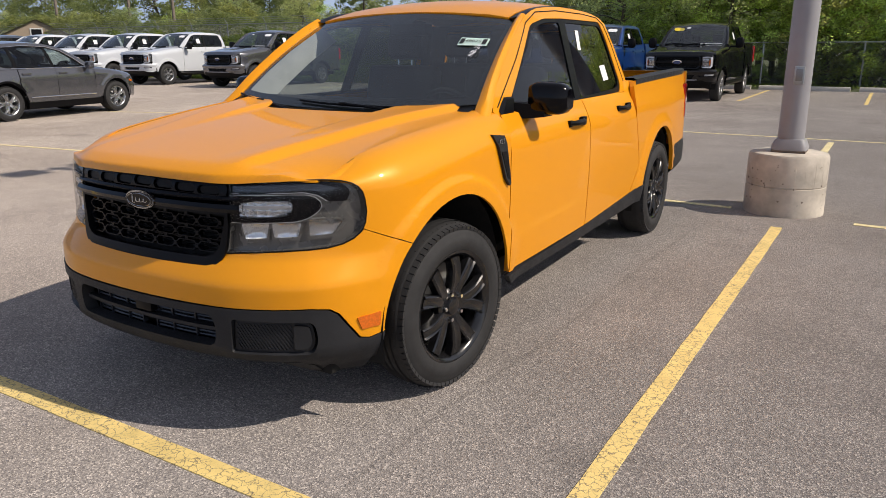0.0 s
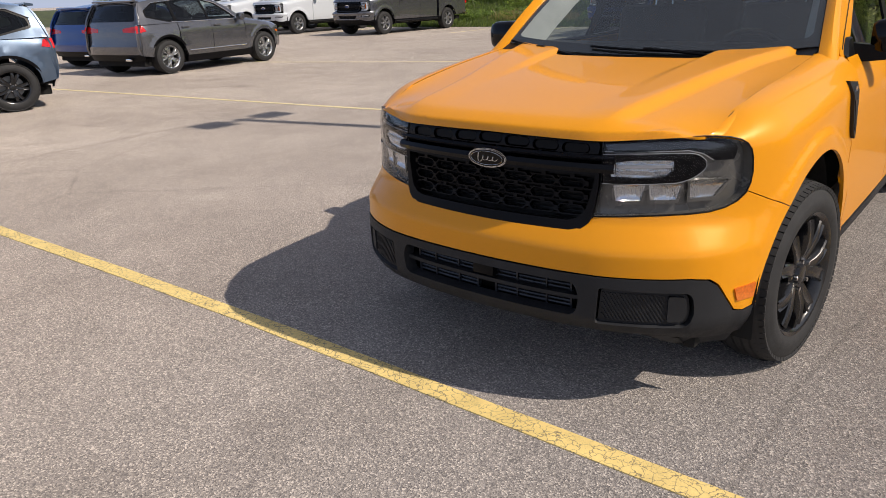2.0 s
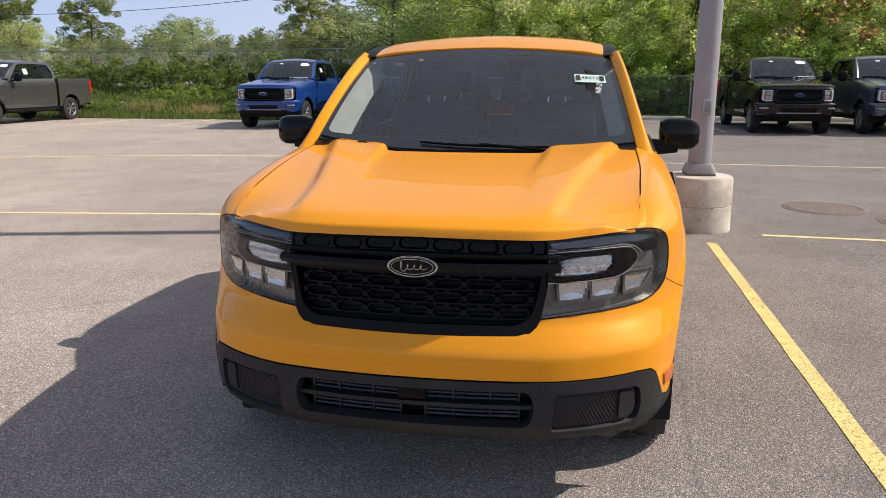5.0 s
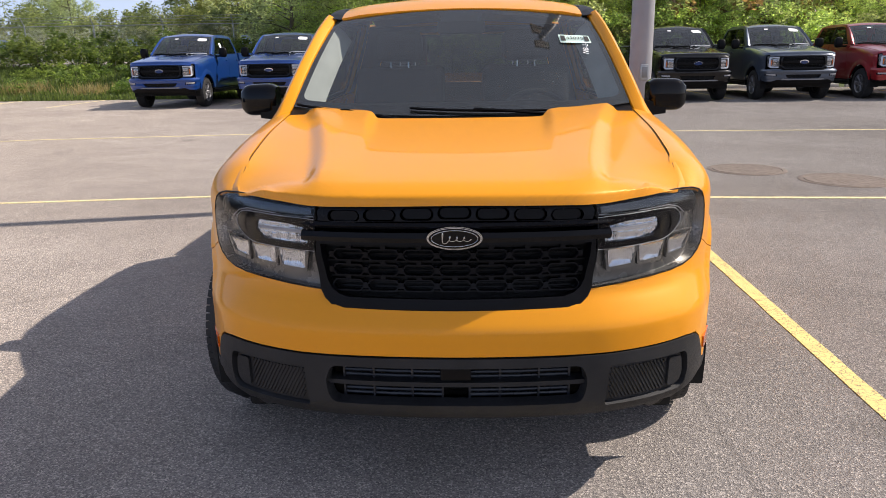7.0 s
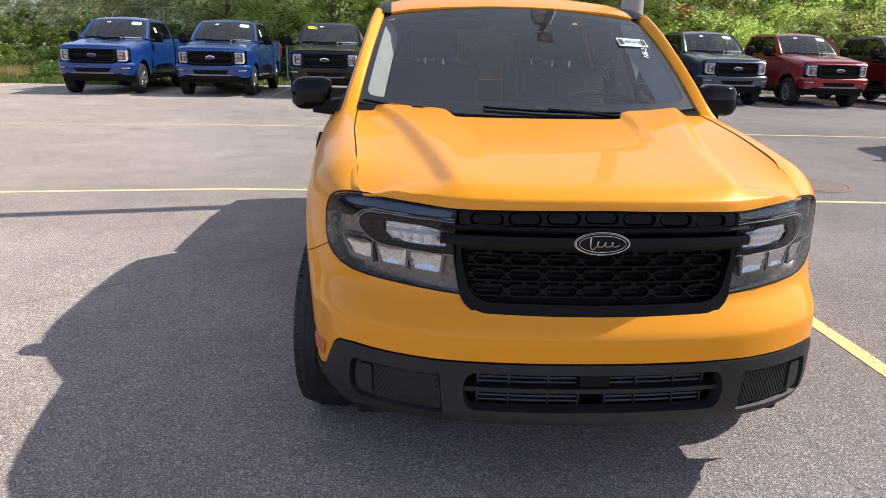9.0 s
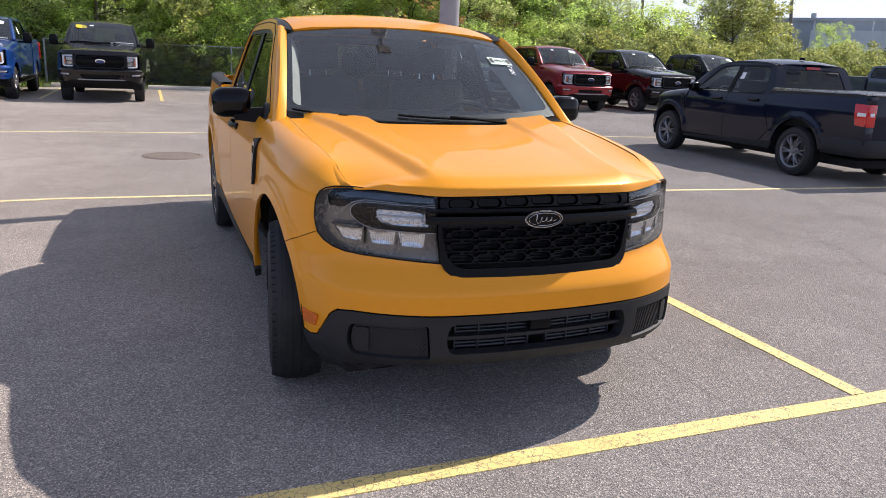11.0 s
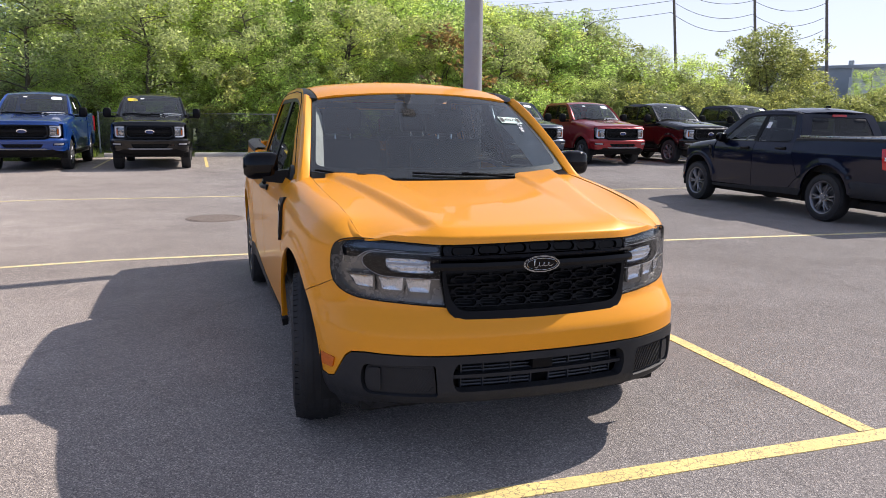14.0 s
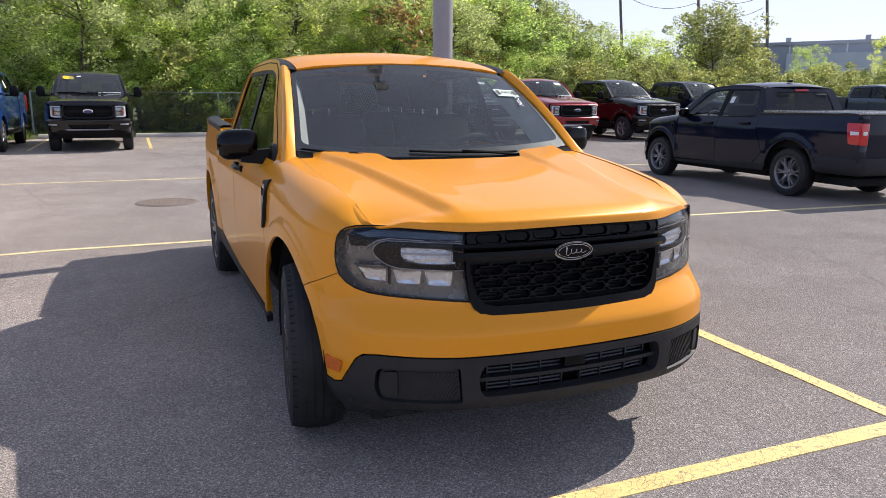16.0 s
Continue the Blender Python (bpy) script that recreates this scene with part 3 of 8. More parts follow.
def manhole(x, y, r):
    bm = lathe([(0.0005, r + 0.06), (0.006, r + 0.05), (0.006, r + 0.006), (0.001, r + 0.003), (0.001, r - 0.003), (0.007, r - 0.008), (0.007, 0.0001)], axis_x=False, n=40)
    for i in range(-6, 7):
        for j in range(-6, 7):
            if math.hypot(i, j) < 6.2:
                box(i * r / 7 - 0.012, j * r / 7 - 0.012, 0.007, i * r / 7 + 0.012, j * r / 7 + 0.012, 0.0077, bm=bm)
    ob = tagged(part("manhole_cover", bm, IRON, None), "round rusty cast-iron manhole cover in the asphalt", "manhole cover", "manhole covers", "structure")
    ob.location = (x, y, 0.002)


manhole(-1.10, 7.36, 0.34)
manhole(4.0, 5.02, 0.40)
manhole(3.25, 5.80, 0.38)


# lamp post on its concrete drum
def lamp_post(x, y):
    post = thing("lamp_post", "tall grey steel lamp post on a round concrete base", "lamp post")
    post.location = (x, y, 0)
    part("concrete_base", lathe([(0.0, 0.0001), (0.0, 0.325), (0.24, 0.322), (0.246, 0.316), (0.252, 0.322), (0.49, 0.320), (0.515, 0.305), (0.523, 0.27), (0.523, 0.0001)], axis_x=False, n=48), CONCRETE, post, "stained round concrete drum")
    bm = bmesh.new()
    rings = []
    for z, r in ((0.541, 0.138), (0.548, 0.144), (0.575, 0.140), (0.618, 0.122), (0.632, 0.116), (0.634, 0.10)):
        rings.append([(r * math.copysign(abs(math.cos(a)) ** 0.32, math.cos(a)), r * math.copysign(abs(math.sin(a)) ** 0.32, math.sin(a)), z) for a in (2 * math.pi * k / 24 for k in range(24))])
    loft(rings, closed=True, caps=True, bm=bm)
    part("base_cover", bm, POLE_PAINT, post)
    part("base_plate", box(-0.135, -0.135, 0.523, 0.135, 0.135, 0.543, 0.004), IRON, post, "dark steel base plate")
    for k in range(40):
        rp = random.Random(70 + k)
        a, z, r = rp.uniform(3.4, 6.6), rp.uniform(0.06, 0.46), rp.uniform(0.003, 0.010)
        c = Vector((math.cos(a), math.sin(a), 0))
        part("pit", rod(c * 0.316 + Vector((0, 0, z)), c * 0.3235 + Vector((0, 0, z)), r, r * 0.8, 7), IRON, post)
    for k in range(26):
        a = 2 * math.pi * k / 26 + 0.05 * math.sin(k * 7.1)
        c = Vector((math.cos(a), math.sin(a), 0))
        part("board_mark", rod(c * 0.3185 + Vector((0, 0, 0.26)), c * 0.3175 + Vector((0, 0, 0.42 + 0.05 * math.sin(k * 3.3))), 0.0035, 0.0035, 5), CONCRETE, post)
    part("pole", lathe([(0.60, 0.0001), (0.60, 0.106), (2.2, 0.103), (5.0, 0.085), (7.68, 0.072), (7.68, 0.0001)], axis_x=False, n=36), POLE_PAINT, post)
    m = pose(0, 0, 0, 0, 0, 8)
    part("hand_hole_cover", box(-0.040, -0.118, 1.09, 0.040, -0.085, 1.235, 0.010, m=m), GALV, post)
    part("cover_plate", box(-0.026, -0.124, 1.115, 0.026, -0.112, 1.215, 0.004, m=m), STEEL, post)
    for k in range(4):
        a = math.pi / 4 + k * math.pi / 2
        part("anchor_nut", rod((0.145 * math.cos(a), 0.145 * math.sin(a), 0.523), (0.145 * math.cos(a), 0.145 * math.sin(a), 0.60), 0.016, n=6), GALV, post)
    for sg in (-1, 1):
        bm = rod((0, sg * 0.05, 7.58), (0, sg * 0.22, 7.61), 0.03, n=10)
        part("bracket", bm, POLE_PAINT, post)
        head = part("lamp_head", box(-0.17, sg * 0.43 - 0.22, 7.53, 0.17, sg * 0.43 + 0.22, 7.67, 0.03), POLE_PAINT, post)
        part("diffuser", box(-0.14, sg * 0.43 - 0.18, 7.522, 0.14, sg * 0.43 + 0.18, 7.531), WHITE_LENS, head)
    return post


lamp_post(1.655, 4.42)

# ---- wheels ----
def road_wheel(parent, x, y, r, rim, width, metal, style, nut=CHROME, steer=0.0, name="wheel", treads=72):
    """A wheel whose outer face looks to +x (x > 0) or -x: tyre, rim, spokes, hub cap, nuts and brake disc."""
    side = 1 if x > 0 else -1
    w = new(name)
    w.parent = parent
    w.matrix_basis = pose(x, y, r, 0, 0, steer) @ Matrix.Diagonal((side, 1, 1, 1))
    h = width / 2
    bm = lathe([(-h * 0.86, rim - 0.01), (-h, rim + 0.03), (-h * 0.98, (rim + r) / 2), (-h * 0.84, r - 0.022), (-h * 0.7, r - 0.006), (-h * 0.35, r), (h * 0.35, r),
                (h * 0.7, r - 0.006), (h * 0.84, r - 0.022), (h * 0.93, r - 0.045), (h * 0.945, r - 0.052), (h * 0.98, (rim + r) / 2), (h * 1.0, rim + 0.035), (h * 0.93, rim + 0.008), (h * 0.84, rim - 0.004), (h * 0.6, rim - 0.02)], n=64)
    # shoulder blocks and grooves of the tread
    for k in range(treads):
        a = 360 * k / treads
        for sx in (-1, 1):
            m = pose(0, 0, 0, a, 0, 0) @ Matrix.Translation((sx * h * 0.72, 0, r - 0.0105)) @ pose(0, 0, 0, 0, sx * 16, 0)
            box(-h * 0.20, -0.80 * math.pi * r / treads, -0.012, h * 0.20, 0.80 * math.pi * r / treads, 0.0025, m=m, bm=bm)
    for gx in (-0.30, 0.0, 0.30):
        for k in range(64):
            a0, a1 = 2 * math.pi * k / 64, 2 * math.pi * (k + 1) / 64
            q = [bm.verts.new((h * gx + dx, (r + 0.004) * math.cos(a), (r + 0.004) * math.sin(a))) for a, dx in ((a0, -h * 0.11), (a1, -h * 0.11), (a1, h * 0.11), (a0, h * 0.11))]
            bm.faces.new(q)
    part("tyre", bm, RUBBER, w)
    # rim barrel with a rolled lip
    bm = lathe([(-h * 0.8, rim - 0.012), (-h * 0.5, rim - 0.03), (h * 0.5, rim - 0.028), (h * 0.80, rim - 0.016), (h * 0.90, rim - 0.004), (h * 0.93, rim + 0.006), (h * 0.86, rim + 0.009)], n=56)
    part("rim", bm, metal, w)
    part("brake_disc", lathe([(-0.012, 0.05), (-0.012, rim * 0.72), (0.004, rim * 0.72), (0.004, 0.05)], n=40), STEEL, w)
    part("wheel_back", lathe([(-h * 0.55, 0.0), (-h * 0.55, rim - 0.03)], n=32), DEEP_BLACK, w)
    face = h * 0.70
    bm = bmesh.new()
    count, spread, w0, w1 = style
    for k in range(count):
        for sgn in ((-1, 1) if spread else (0,)):
            a0 = 2 * math.pi * k / count
            a1 = a0 + sgn * spread
            rings = []
            for i in range(6):
                u = i / 5
                rad = 0.035 + (rim - 0.022 - 0.035) * u
                ang = a0 + (a1 - a0) * (0.25 + 0.75 * u ** 0.8)
                half = w0 + (w1 - w0) * u
                dep = face + 0.018 * math.sin(math.pi * u * 0.8) + 0.012 * u
                c = Vector((0, math.cos(ang), math.sin(ang)))
                tn = Vector((0, -math.sin(ang), math.cos(ang)))
                section = ((-1.0, 0.040), (-0.92, 0.006), (-0.72, 0.0), (-0.45, 0.007 * u), (0.45, 0.007 * u), (0.72, 0.0), (0.92, 0.006), (1.0, 0.040))
                rings.append([c * rad + tn * (half * q) + Vector((dep - d, 0, 0)) for q, d in section])
            part("spoke", loft(rings, closed=True, caps=True), metal, w)
    hub = lathe([(face - 0.03, 0.085), (face - 0.004, 0.082), (face + 0.004, 0.072), (face + 0.002, 0.040), (face + 0.014, 0.036), (face + 0.017, 0.028), (face + 0.017, 0.0001)], n=28)
    part("hub_cap", hub, metal, w)
    for k in range(5):
        a = 2 * math.pi * (k + 0.5) / 5
        c = Vector((0, 0.057 * math.cos(a), 0.057 * math.sin(a)))
        part("wheel_nut", rod(c + Vector((face - 0.01, 0, 0)), c + Vector((face + 0.020, 0, 0)), 0.0105, 0.0085, 6), nut, w)
    bm.free()
    return w

# ---- the compact pickup ----
def compact_pickup(paint, label, metal, style, clad, tonneau, stickers, steer=0.0):
    """A crew-cab compact pickup, its front axle over the origin, nose to -y; the driver sits at +x."""
    car = thing("pickup_truck", label, "pickup truck")
    R, WB = 0.352, 3.077
    plan = [(0, -0.868), (0.15, -0.864), (0.30, -0.851), (0.45, -0.823), (0.58, -0.772), (0.69, -0.702), (0.755, -0.632), (0.80, -0.555), (0.832, -0.46), (0.858, -0.33),
            (0.875, -0.17), (0.885, 0), (0.893, 0.3), (0.899, 0.8), (0.902, 1.5), (0.90, 2.3), (0.893, 3.08), (0.883, 3.5), (0.865, 3.75), (0.835, 3.90)]
    nose = [(0.24, 0.10), (0.30, 0.045), (0.335, 0.014), (0.37, 0.003), (0.50, 0.0), (0.588, 0.001), (0.602, 0.005), (0.614, 0.012), (0.65, 0.037), (0.69, 0.064), (0.74, 0.072), (0.85, 0.074), (0.92, 0.080), (0.955, 0.092), (0.99, 0.12)]
    side = [(0.28, 0.035), (0.36, 0.016), (0.46, 0.010), (0.60, 0.004), (0.75, 0.0), (0.93, 0.0), (0.985, 0.008), (1.04, 0.028), (1.08, 0.048), (1.115, 0.068)]
    bedside = [(0.28, 0.035), (0.36, 0.016), (0.60, 0.004), (0.75, 0.0), (0.97, 0.0), (1.03, 0.010), (1.10, 0.026), (1.16, 0.034), (1.22, 0.040)]
    arches = [(0.0, R, 0.522, 0.552), (WB, R, 0.522, 0.552)]
    body = Skin(plan, nose, side, (0.70, -0.30), arches)
    bed = Skin(plan, nose, bedside, (0.70, -0.30), arches)
    flat = Skin(plan, nose, [(0.28, 0.035), (0.36, 0.016), (0.60, 0.004), (0.75, 0.0), (1.3, 0.0)], (0.70, -0.30), arches)
    sx, sy = body.sx, body.sy

    seam_x = table([(-0.60, 0.672), (-0.54, 0.690), (-0.40, 0.706), (-0.25, 0.716), (0.10, 0.738), (0.46, 0.742), (0.7, 0.742)])
    seam_z = table([(-0.60, 0.955), (-0.54, 0.972), (-0.40, 1.020), (-0.25, 1.048), (0.10, 1.090), (0.46, 1.126), (0.7, 1.14)])
    roll_h = table([(-0.66, 0.014), (-0.60, 0.022), (-0.54, 0.045), (-0.48, 0.085), (-0.40, 0.120), (-0.25, 0.150)])

    def fender_at(s, v):
        p, n = flat.plan(s)
        H = roll_h(p.y)
        z0 = seam_z(p.y) - H
        if v <= z0:
            return flat.at(s, v)
        th = min((v - z0) / (1.467 * H), 1.0) * math.pi / 2
        q = flat.at(s, z0 + 0.6 * H * math.sin(th))
        a = flat.at(s, z0)
        under = smooth(-0.34, -0.50, p.y) * (1 - math.cos(th))
        tx = seam_x(p.y) - 0.004 - 0.016 * under
        return Vector((q.x + (tx - a.x) * (1 - math.cos(th)), q.y, z0 + H * math.sin(th) - 0.007 * under ** 3))

    def top_v(y):
        return seam_z(y) + 0.460 * roll_h(y)

    # fenders: from the lamp and the bumper seam to the door, cut out over the wheel
    AF, AR = (0.0, R - 0.005), (WB, R - 0.005)
    ry, rz = 0.455, 0.475
    wheel_arc = arc(*AF, ry, rz, 8, 133, 20)
    ys = [0.468, 0.30, 0.15, 0.0, -0.15, -0.25, -0.33, -0.40, -0.46, -0.50, -0.55, -0.60, -0.635]

    def rolled(s, z):
        """The outline's height over the rolled edge at which the fender stands at height z."""
        y = flat.plan(s)[0].y
        h = roll_h(y)
        z0 = seam_z(y) - h
        return z if z <= z0 else z0 + 1.467 * h * math.asin(min((z - z0) / h, 0.999)) / (math.pi / 2)

    lamp_top = [(sx(0.740), 0.956), (sy(-0.615), 0.9545), (sy(-0.575), 0.951), (sy(-0.540), 0.942), (sy(-0.517), 0.928), (sy(-0.503), 0.908), (sy(-0.496), 0.882), (sy(-0.492), 0.84), (sy(-0.497), 0.800)]
    out = [(sy(0.468), 0.385), (sy(0.468), 0.90), (sy(0.468), 1.02)]
    out += [(sy(y), top_v(y)) for y in ys]
    out += [(s, rolled(s, z + 0.002)) for s, z in lamp_top[1:]] + [(sy(-0.503), 0.776)]
    out += [(sy(y), z) for y, z in wheel_arc[::-1]]
    both("fender", sheet(out, fender_at, 0.024, lip=0.012, cell_v=0.014), paint, car)

    # front bumper cover in body colour
    def half(points):
        """Closes a right-hand outline, given from the middle's foot round to the middle's top, by its mirror image."""
        left = [(-s, z) for s, z in points[::-1]]
        return points + [q for q in left if abs(q[0]) > 1e-6]

    lamp_low = [(sx(0.405), 0.695), (sx(0.52), 0.703), (sx(0.62), 0.709), (sx(0.70), 0.712), (sx(0.755), 0.716), (sy(-0.580), 0.727), (sy(-0.540), 0.744), (sy(-0.512), 0.766)]
    right = [(0, 0.521), (sx(0.25), 0.521), (sx(0.45), 0.520), (sx(0.60), 0.521), (sx(0.70), 0.522), (sx(0.745), 0.514), (sx(0.765), 0.492), (sx(0.785), 0.44), (sx(0.803), 0.388), (sx(0.815), 0.381), (sy(-0.448), 0.388)]
    right += [(sy(y), z) for y, z in arc(*AF, ry, rz, 174, 133.5, 10)]
    right += [(sy(-0.503), 0.773)] + [q for q in lamp_low[::-1]] + [(sx(0.385), 0.680), (sx(0.355), 0.658), (sx(0.33), 0.652), (sx(0.15), 0.649), (0, 0.648)]
    part("bumper_cover", sheet(half(right), body.on(), 0.04, lip=0.035, cell_v=0.0125), paint, car)

    # dark lower cladding with the intake cut through it
    right = [(0, 0.316), (sx(0.45), 0.317), (sx(0.66), 0.312), (sx(0.72), 0.288), (sx(0.80), 0.276), (sy(-0.47), 0.285), (sy(-0.452), 0.384), (sx(0.815), 0.377), (sx(0.800), 0.384), (sx(0.781), 0.438), (sx(0.760), 0.490), (sx(0.742), 0.509), (sx(0.70), 0.517), (sx(0.45), 0.515), (0, 0.516)]
    hole = rounded([(-sx(0.372), 0.368), (sx(0.372), 0.368), (sx(0.385), 0.44), (sx(0.365), 0.486), (-sx(0.365), 0.486), (-sx(0.385), 0.44)], [0.03, 0.03, 0.03, 0.02, 0.02, 0.03])
    pocket = rounded([(sx(0.438), 0.350), (sx(0.70), 0.350), (sx(0.716), 0.40), (sx(0.706), 0.472), (sx(0.448), 0.480)], [0.012, 0.025, 0.03, 0.025, 0.012])
    mirror_pocket = [(-s, z) for s, z in pocket]
    cl = part("lower_bumper", sheet(half(right), body.on(0.004), 0.05, [hole, pocket, mirror_pocket], lip=0.05, cell_v=0.025), PLASTIC, car, "dark grey textured plastic")
    chin = sheet([(-0.66, -0.86), (0.66, -0.86), (0.66, -0.40), (-0.66, -0.40)], lambda x, y: (x, max(y, -0.815 + 0.42 * abs(x) ** 2.2) + 0.0, 0.325 - 0.10 * smooth(-0.85, -0.5, y)), 0.1)
    part("splash_shield", chin, DEEP_BLACK, car)

    for sg in (1, -1):
        def side_of(f, sg=sg):
            return lambda s, z: Vector((f(s, z).x * sg, f(s, z).y, f(s, z).z))
        ins = rounded([(sx(0.444), 0.356), (sx(0.697), 0.356), (sx(0.709), 0.40), (sx(0.700), 0.466), (sx(0.454), 0.474)], [0.012, 0.022, 0.03, 0.022, 0.012])
        bm = sheet(ins, body.on(-0.012), 0.05, lip=0.03)
        if sg < 0:
            flipped(bm)
        fog = part("fog_insert", bm, PLASTIC, car, "ribbed dark plastic insert")
        bm = bmesh.new()
        x_lo, x_hi, z_lo, z_hi = 0.458, 0.640, 0.366, 0.463
        for k in range(21):
            u = x_lo + 0.0115 * k
            a0, a1 = max(0.0, (u - x_hi) / 0.055), min(1.0, (u - x_lo) / 0.055)
            if a1 - a0 < 0.08:
                continue
            pts = [(u - 0.055 * f, z_lo + (z_hi - z_lo) * f) for f in (a0, a1)]
            pts = [(sx(pts[0][0] - 0.0028), pts[0][1]), (sx(pts[0][0] + 0.0028), pts[0][1]), (sx(pts[1][0] + 0.0028), pts[1][1]), (sx(pts[1][0] - 0.0028), pts[1][1])]
            solid(pts, 0.0045, lambda s, z, w: body.at(s, z, -0.013 + w), bm=bm)
        if sg < 0:
            flipped(bm)
        part("rib", bm, PLASTIC, fog)
        rim = bmesh.new()
        solid(rounded([(sx(0.648), 0.368), (sx(0.690), 0.372), (sx(0.700), 0.40), (sx(0.693), 0.456), (sx(0.648), 0.462)], 0.012), 0.010, lambda s, z, w: body.at(s, z, -0.013 + w), bm=rim)
        if sg < 0:
            flipped(rim)
        part("end_cap", rim, PLASTIC, fog)
        bm = solid(rounded([(sy(-0.545), 0.418), (sy(-0.475), 0.418), (sy(-0.470), 0.470), (sy(-0.562), 0.464)], 0.006), 0.006, lambda s, z, w: body.at(s, z, w))
        if sg < 0:
            flipped(bm)
        part("side_marker", bm, AMBER, car, "amber side marker lamp")

    flap = [(sx(0.60), 0.300), (sx(0.68), 0.252), (sx(0.775), 0.236), (sy(-0.50), 0.240), (sy(-0.468), 0.300)]
    both("air_deflector", sheet(flap, body.on(-0.008), 0.05, lip=0.02), PLASTIC, car, "dark plastic air deflector")
    # intake: dark back, two bars of shutters
    bm = sheet([(-sx(0.40), 0.345), (sx(0.40), 0.345), (sx(0.40), 0.50), (-sx(0.40), 0.50)], body.on(-0.11), 0.1)
    part("intake_back", bm, DEEP_BLACK, car)
    bm = bmesh.new()
    bar = [(-sx(0.388), 0.418), (sx(0.388), 0.418), (sx(0.388), 0.432), (-sx(0.388), 0.432)]
    sheet(bar, body.on(-0.02), 0.06, lip=0.05, bm=bm)
    part("intake_bar", bm, PLASTIC, car)
    for zc in (0.452, 0.393):
        for x0, x1 in ((-0.335, -0.04), (0.04, 0.335)):
            bm = bmesh.new()
            for dz in (-0.014, 0.0, 0.014):
                tube([Vector((x, body.at(sx(abs(x)), zc).y + 0.055, zc + dz)) for x in (x0, (x0 + x1) / 2, x1)], 0.0055, 8, bm=bm)
            for x in (x0, x0 + 0.09, x1 - 0.09, x1):
                y = body.at(sx(abs(x)), zc).y + 0.055
                box(x - 0.003, y - 0.010, zc - 0.022, x + 0.003, y + 0.01, zc + 0.022, bm=bm)
            part("shutter", bm, SHUTTER_GREY, car)
    part("radar_box", box(-0.045, -0.845, 0.437, 0.045, -0.78, 0.484, 0.006), SATIN_BLACK, car)

    # grille: backing, upper band of pockets, two rails, mesh of stretched hexagons
    gx = 0.412
    front = Skin(plan, [(0.60, 0.040), (0.645, 0.044), (0.68, 0.054), (0.74, 0.064), (0.85, 0.073), (0.92, 0.080), (0.96, 0.092)], side, (0.70, -0.30))
    right = [(0, 0.640), (sx(0.36), 0.645), (sx(0.41), 0.69), (sx(0.43), 0.80), (sx(0.43), 0.96), (0, 0.965)]
    part("grille_back", sheet(half(right), front.on(-0.055), 0.08), DEEP_BLACK, car)
    cab_ring = [(0, 0.640), (sx(0.33), 0.644), (sx(0.362), 0.652), (sx(0.392), 0.677), (sx(0.405), 0.70), (sx(0.420), 0.80), (sx(0.420), 0.845), (0, 0.845)]
    inner = [(0, 0.678), (sx(0.318), 0.681), (sx(0.348), 0.690), (sx(0.370), 0.706), (sx(0.383), 0.728), (sx(0.402), 0.80), (sx(0.406), 0.834), (0, 0.834)]
    part("grille_frame", sheet(half(cab_ring), front.on(0.004), 0.05, [half(inner)], lip=0.035), SATIN_BLACK, car)

    def hexagon(cx, cz, w, h, cut=0.32):
        return [(cx - w, cz), (cx - w * (1 - cut), cz - h), (cx + w * (1 - cut), cz - h), (cx + w, cz), (cx + w * (1 - cut), cz + h), (cx - w * (1 - cut), cz + h)]

    def on_grille(off):
        return lambda u, z, w=0.0: front.at(math.copysign(sx(abs(u)), u), z, off + w)

    # three rows of stretched hexagons joined by knots, tied to thin slats by small tabs
    bm = bmesh.new()
    for r in range(3):
        cz, reach = 0.8015 - 0.0445 * r, (0.404, 0.395, 0.380)[r]
        for k in range(-3, 4):
            cx = 0.1075 * k
            w = min(0.0528, reach - abs(cx))
            ring = rounded(hexagon(cx, cz, w, 0.0176, 0.26), 0.005, 2)
            hole = rounded(hexagon(cx, cz, w - 0.0046, 0.0144, 0.26), 0.005, 2)
            sheet(ring, on_grille(-0.010), 0.2, [hole], lip=0.024, bm=bm)
            solid([(cx - 0.0085, cz + 0.0160), (cx + 0.0085, cz + 0.0160), (cx + 0.0070, cz + 0.0290), (cx - 0.0070, cz + 0.0290)], 0.012, on_grille(-0.024), bm=bm)
        for k in range(-4, 4):
            cx = 0.1075 * (k + 0.5)
            if abs(cx) > reach - 0.012:
                continue
            solid(rounded([(cx - 0.0062, cz - 0.0085), (cx + 0.0062, cz - 0.0085), (cx + 0.0062, cz + 0.0085), (cx - 0.0062, cz + 0.0085)], 0.003, 2), 0.014, on_grille(-0.023), bm=bm)
    part("grille_mesh", bm, SCREEN_GREY, car, "black mesh of stretched hexagons")
    for z in (0.8238, 0.7793, 0.7348, 0.6930):
        x = 0.372 if z < 0.70 else 0.398
        part("grille_slat", sheet([(-sx(x), z - 0.0026), (sx(x), z - 0.0026), (sx(x), z + 0.0026), (-sx(x), z + 0.0026)], front.on(-0.026), 0.08, lip=0.018), SATIN_BLACK, car)
    # cooler fins deep behind the mesh
    for k in range(11):
        z = 0.700 + 0.012 * k
        part("cooler_fin", sheet([(-sx(0.36), z - 0.0022), (sx(0.36), z - 0.0022), (sx(0.36), z + 0.0022), (-sx(0.36), z + 0.0022)], front.on(-0.046), 0.12, lip=0.006), SCREEN_GREY, car)

    band = [(0, 0.903), (sx(gx), 0.900), (sx(gx + 0.006), 0.925), (sx(gx - 0.002), 0.938), (0, 0.948)]
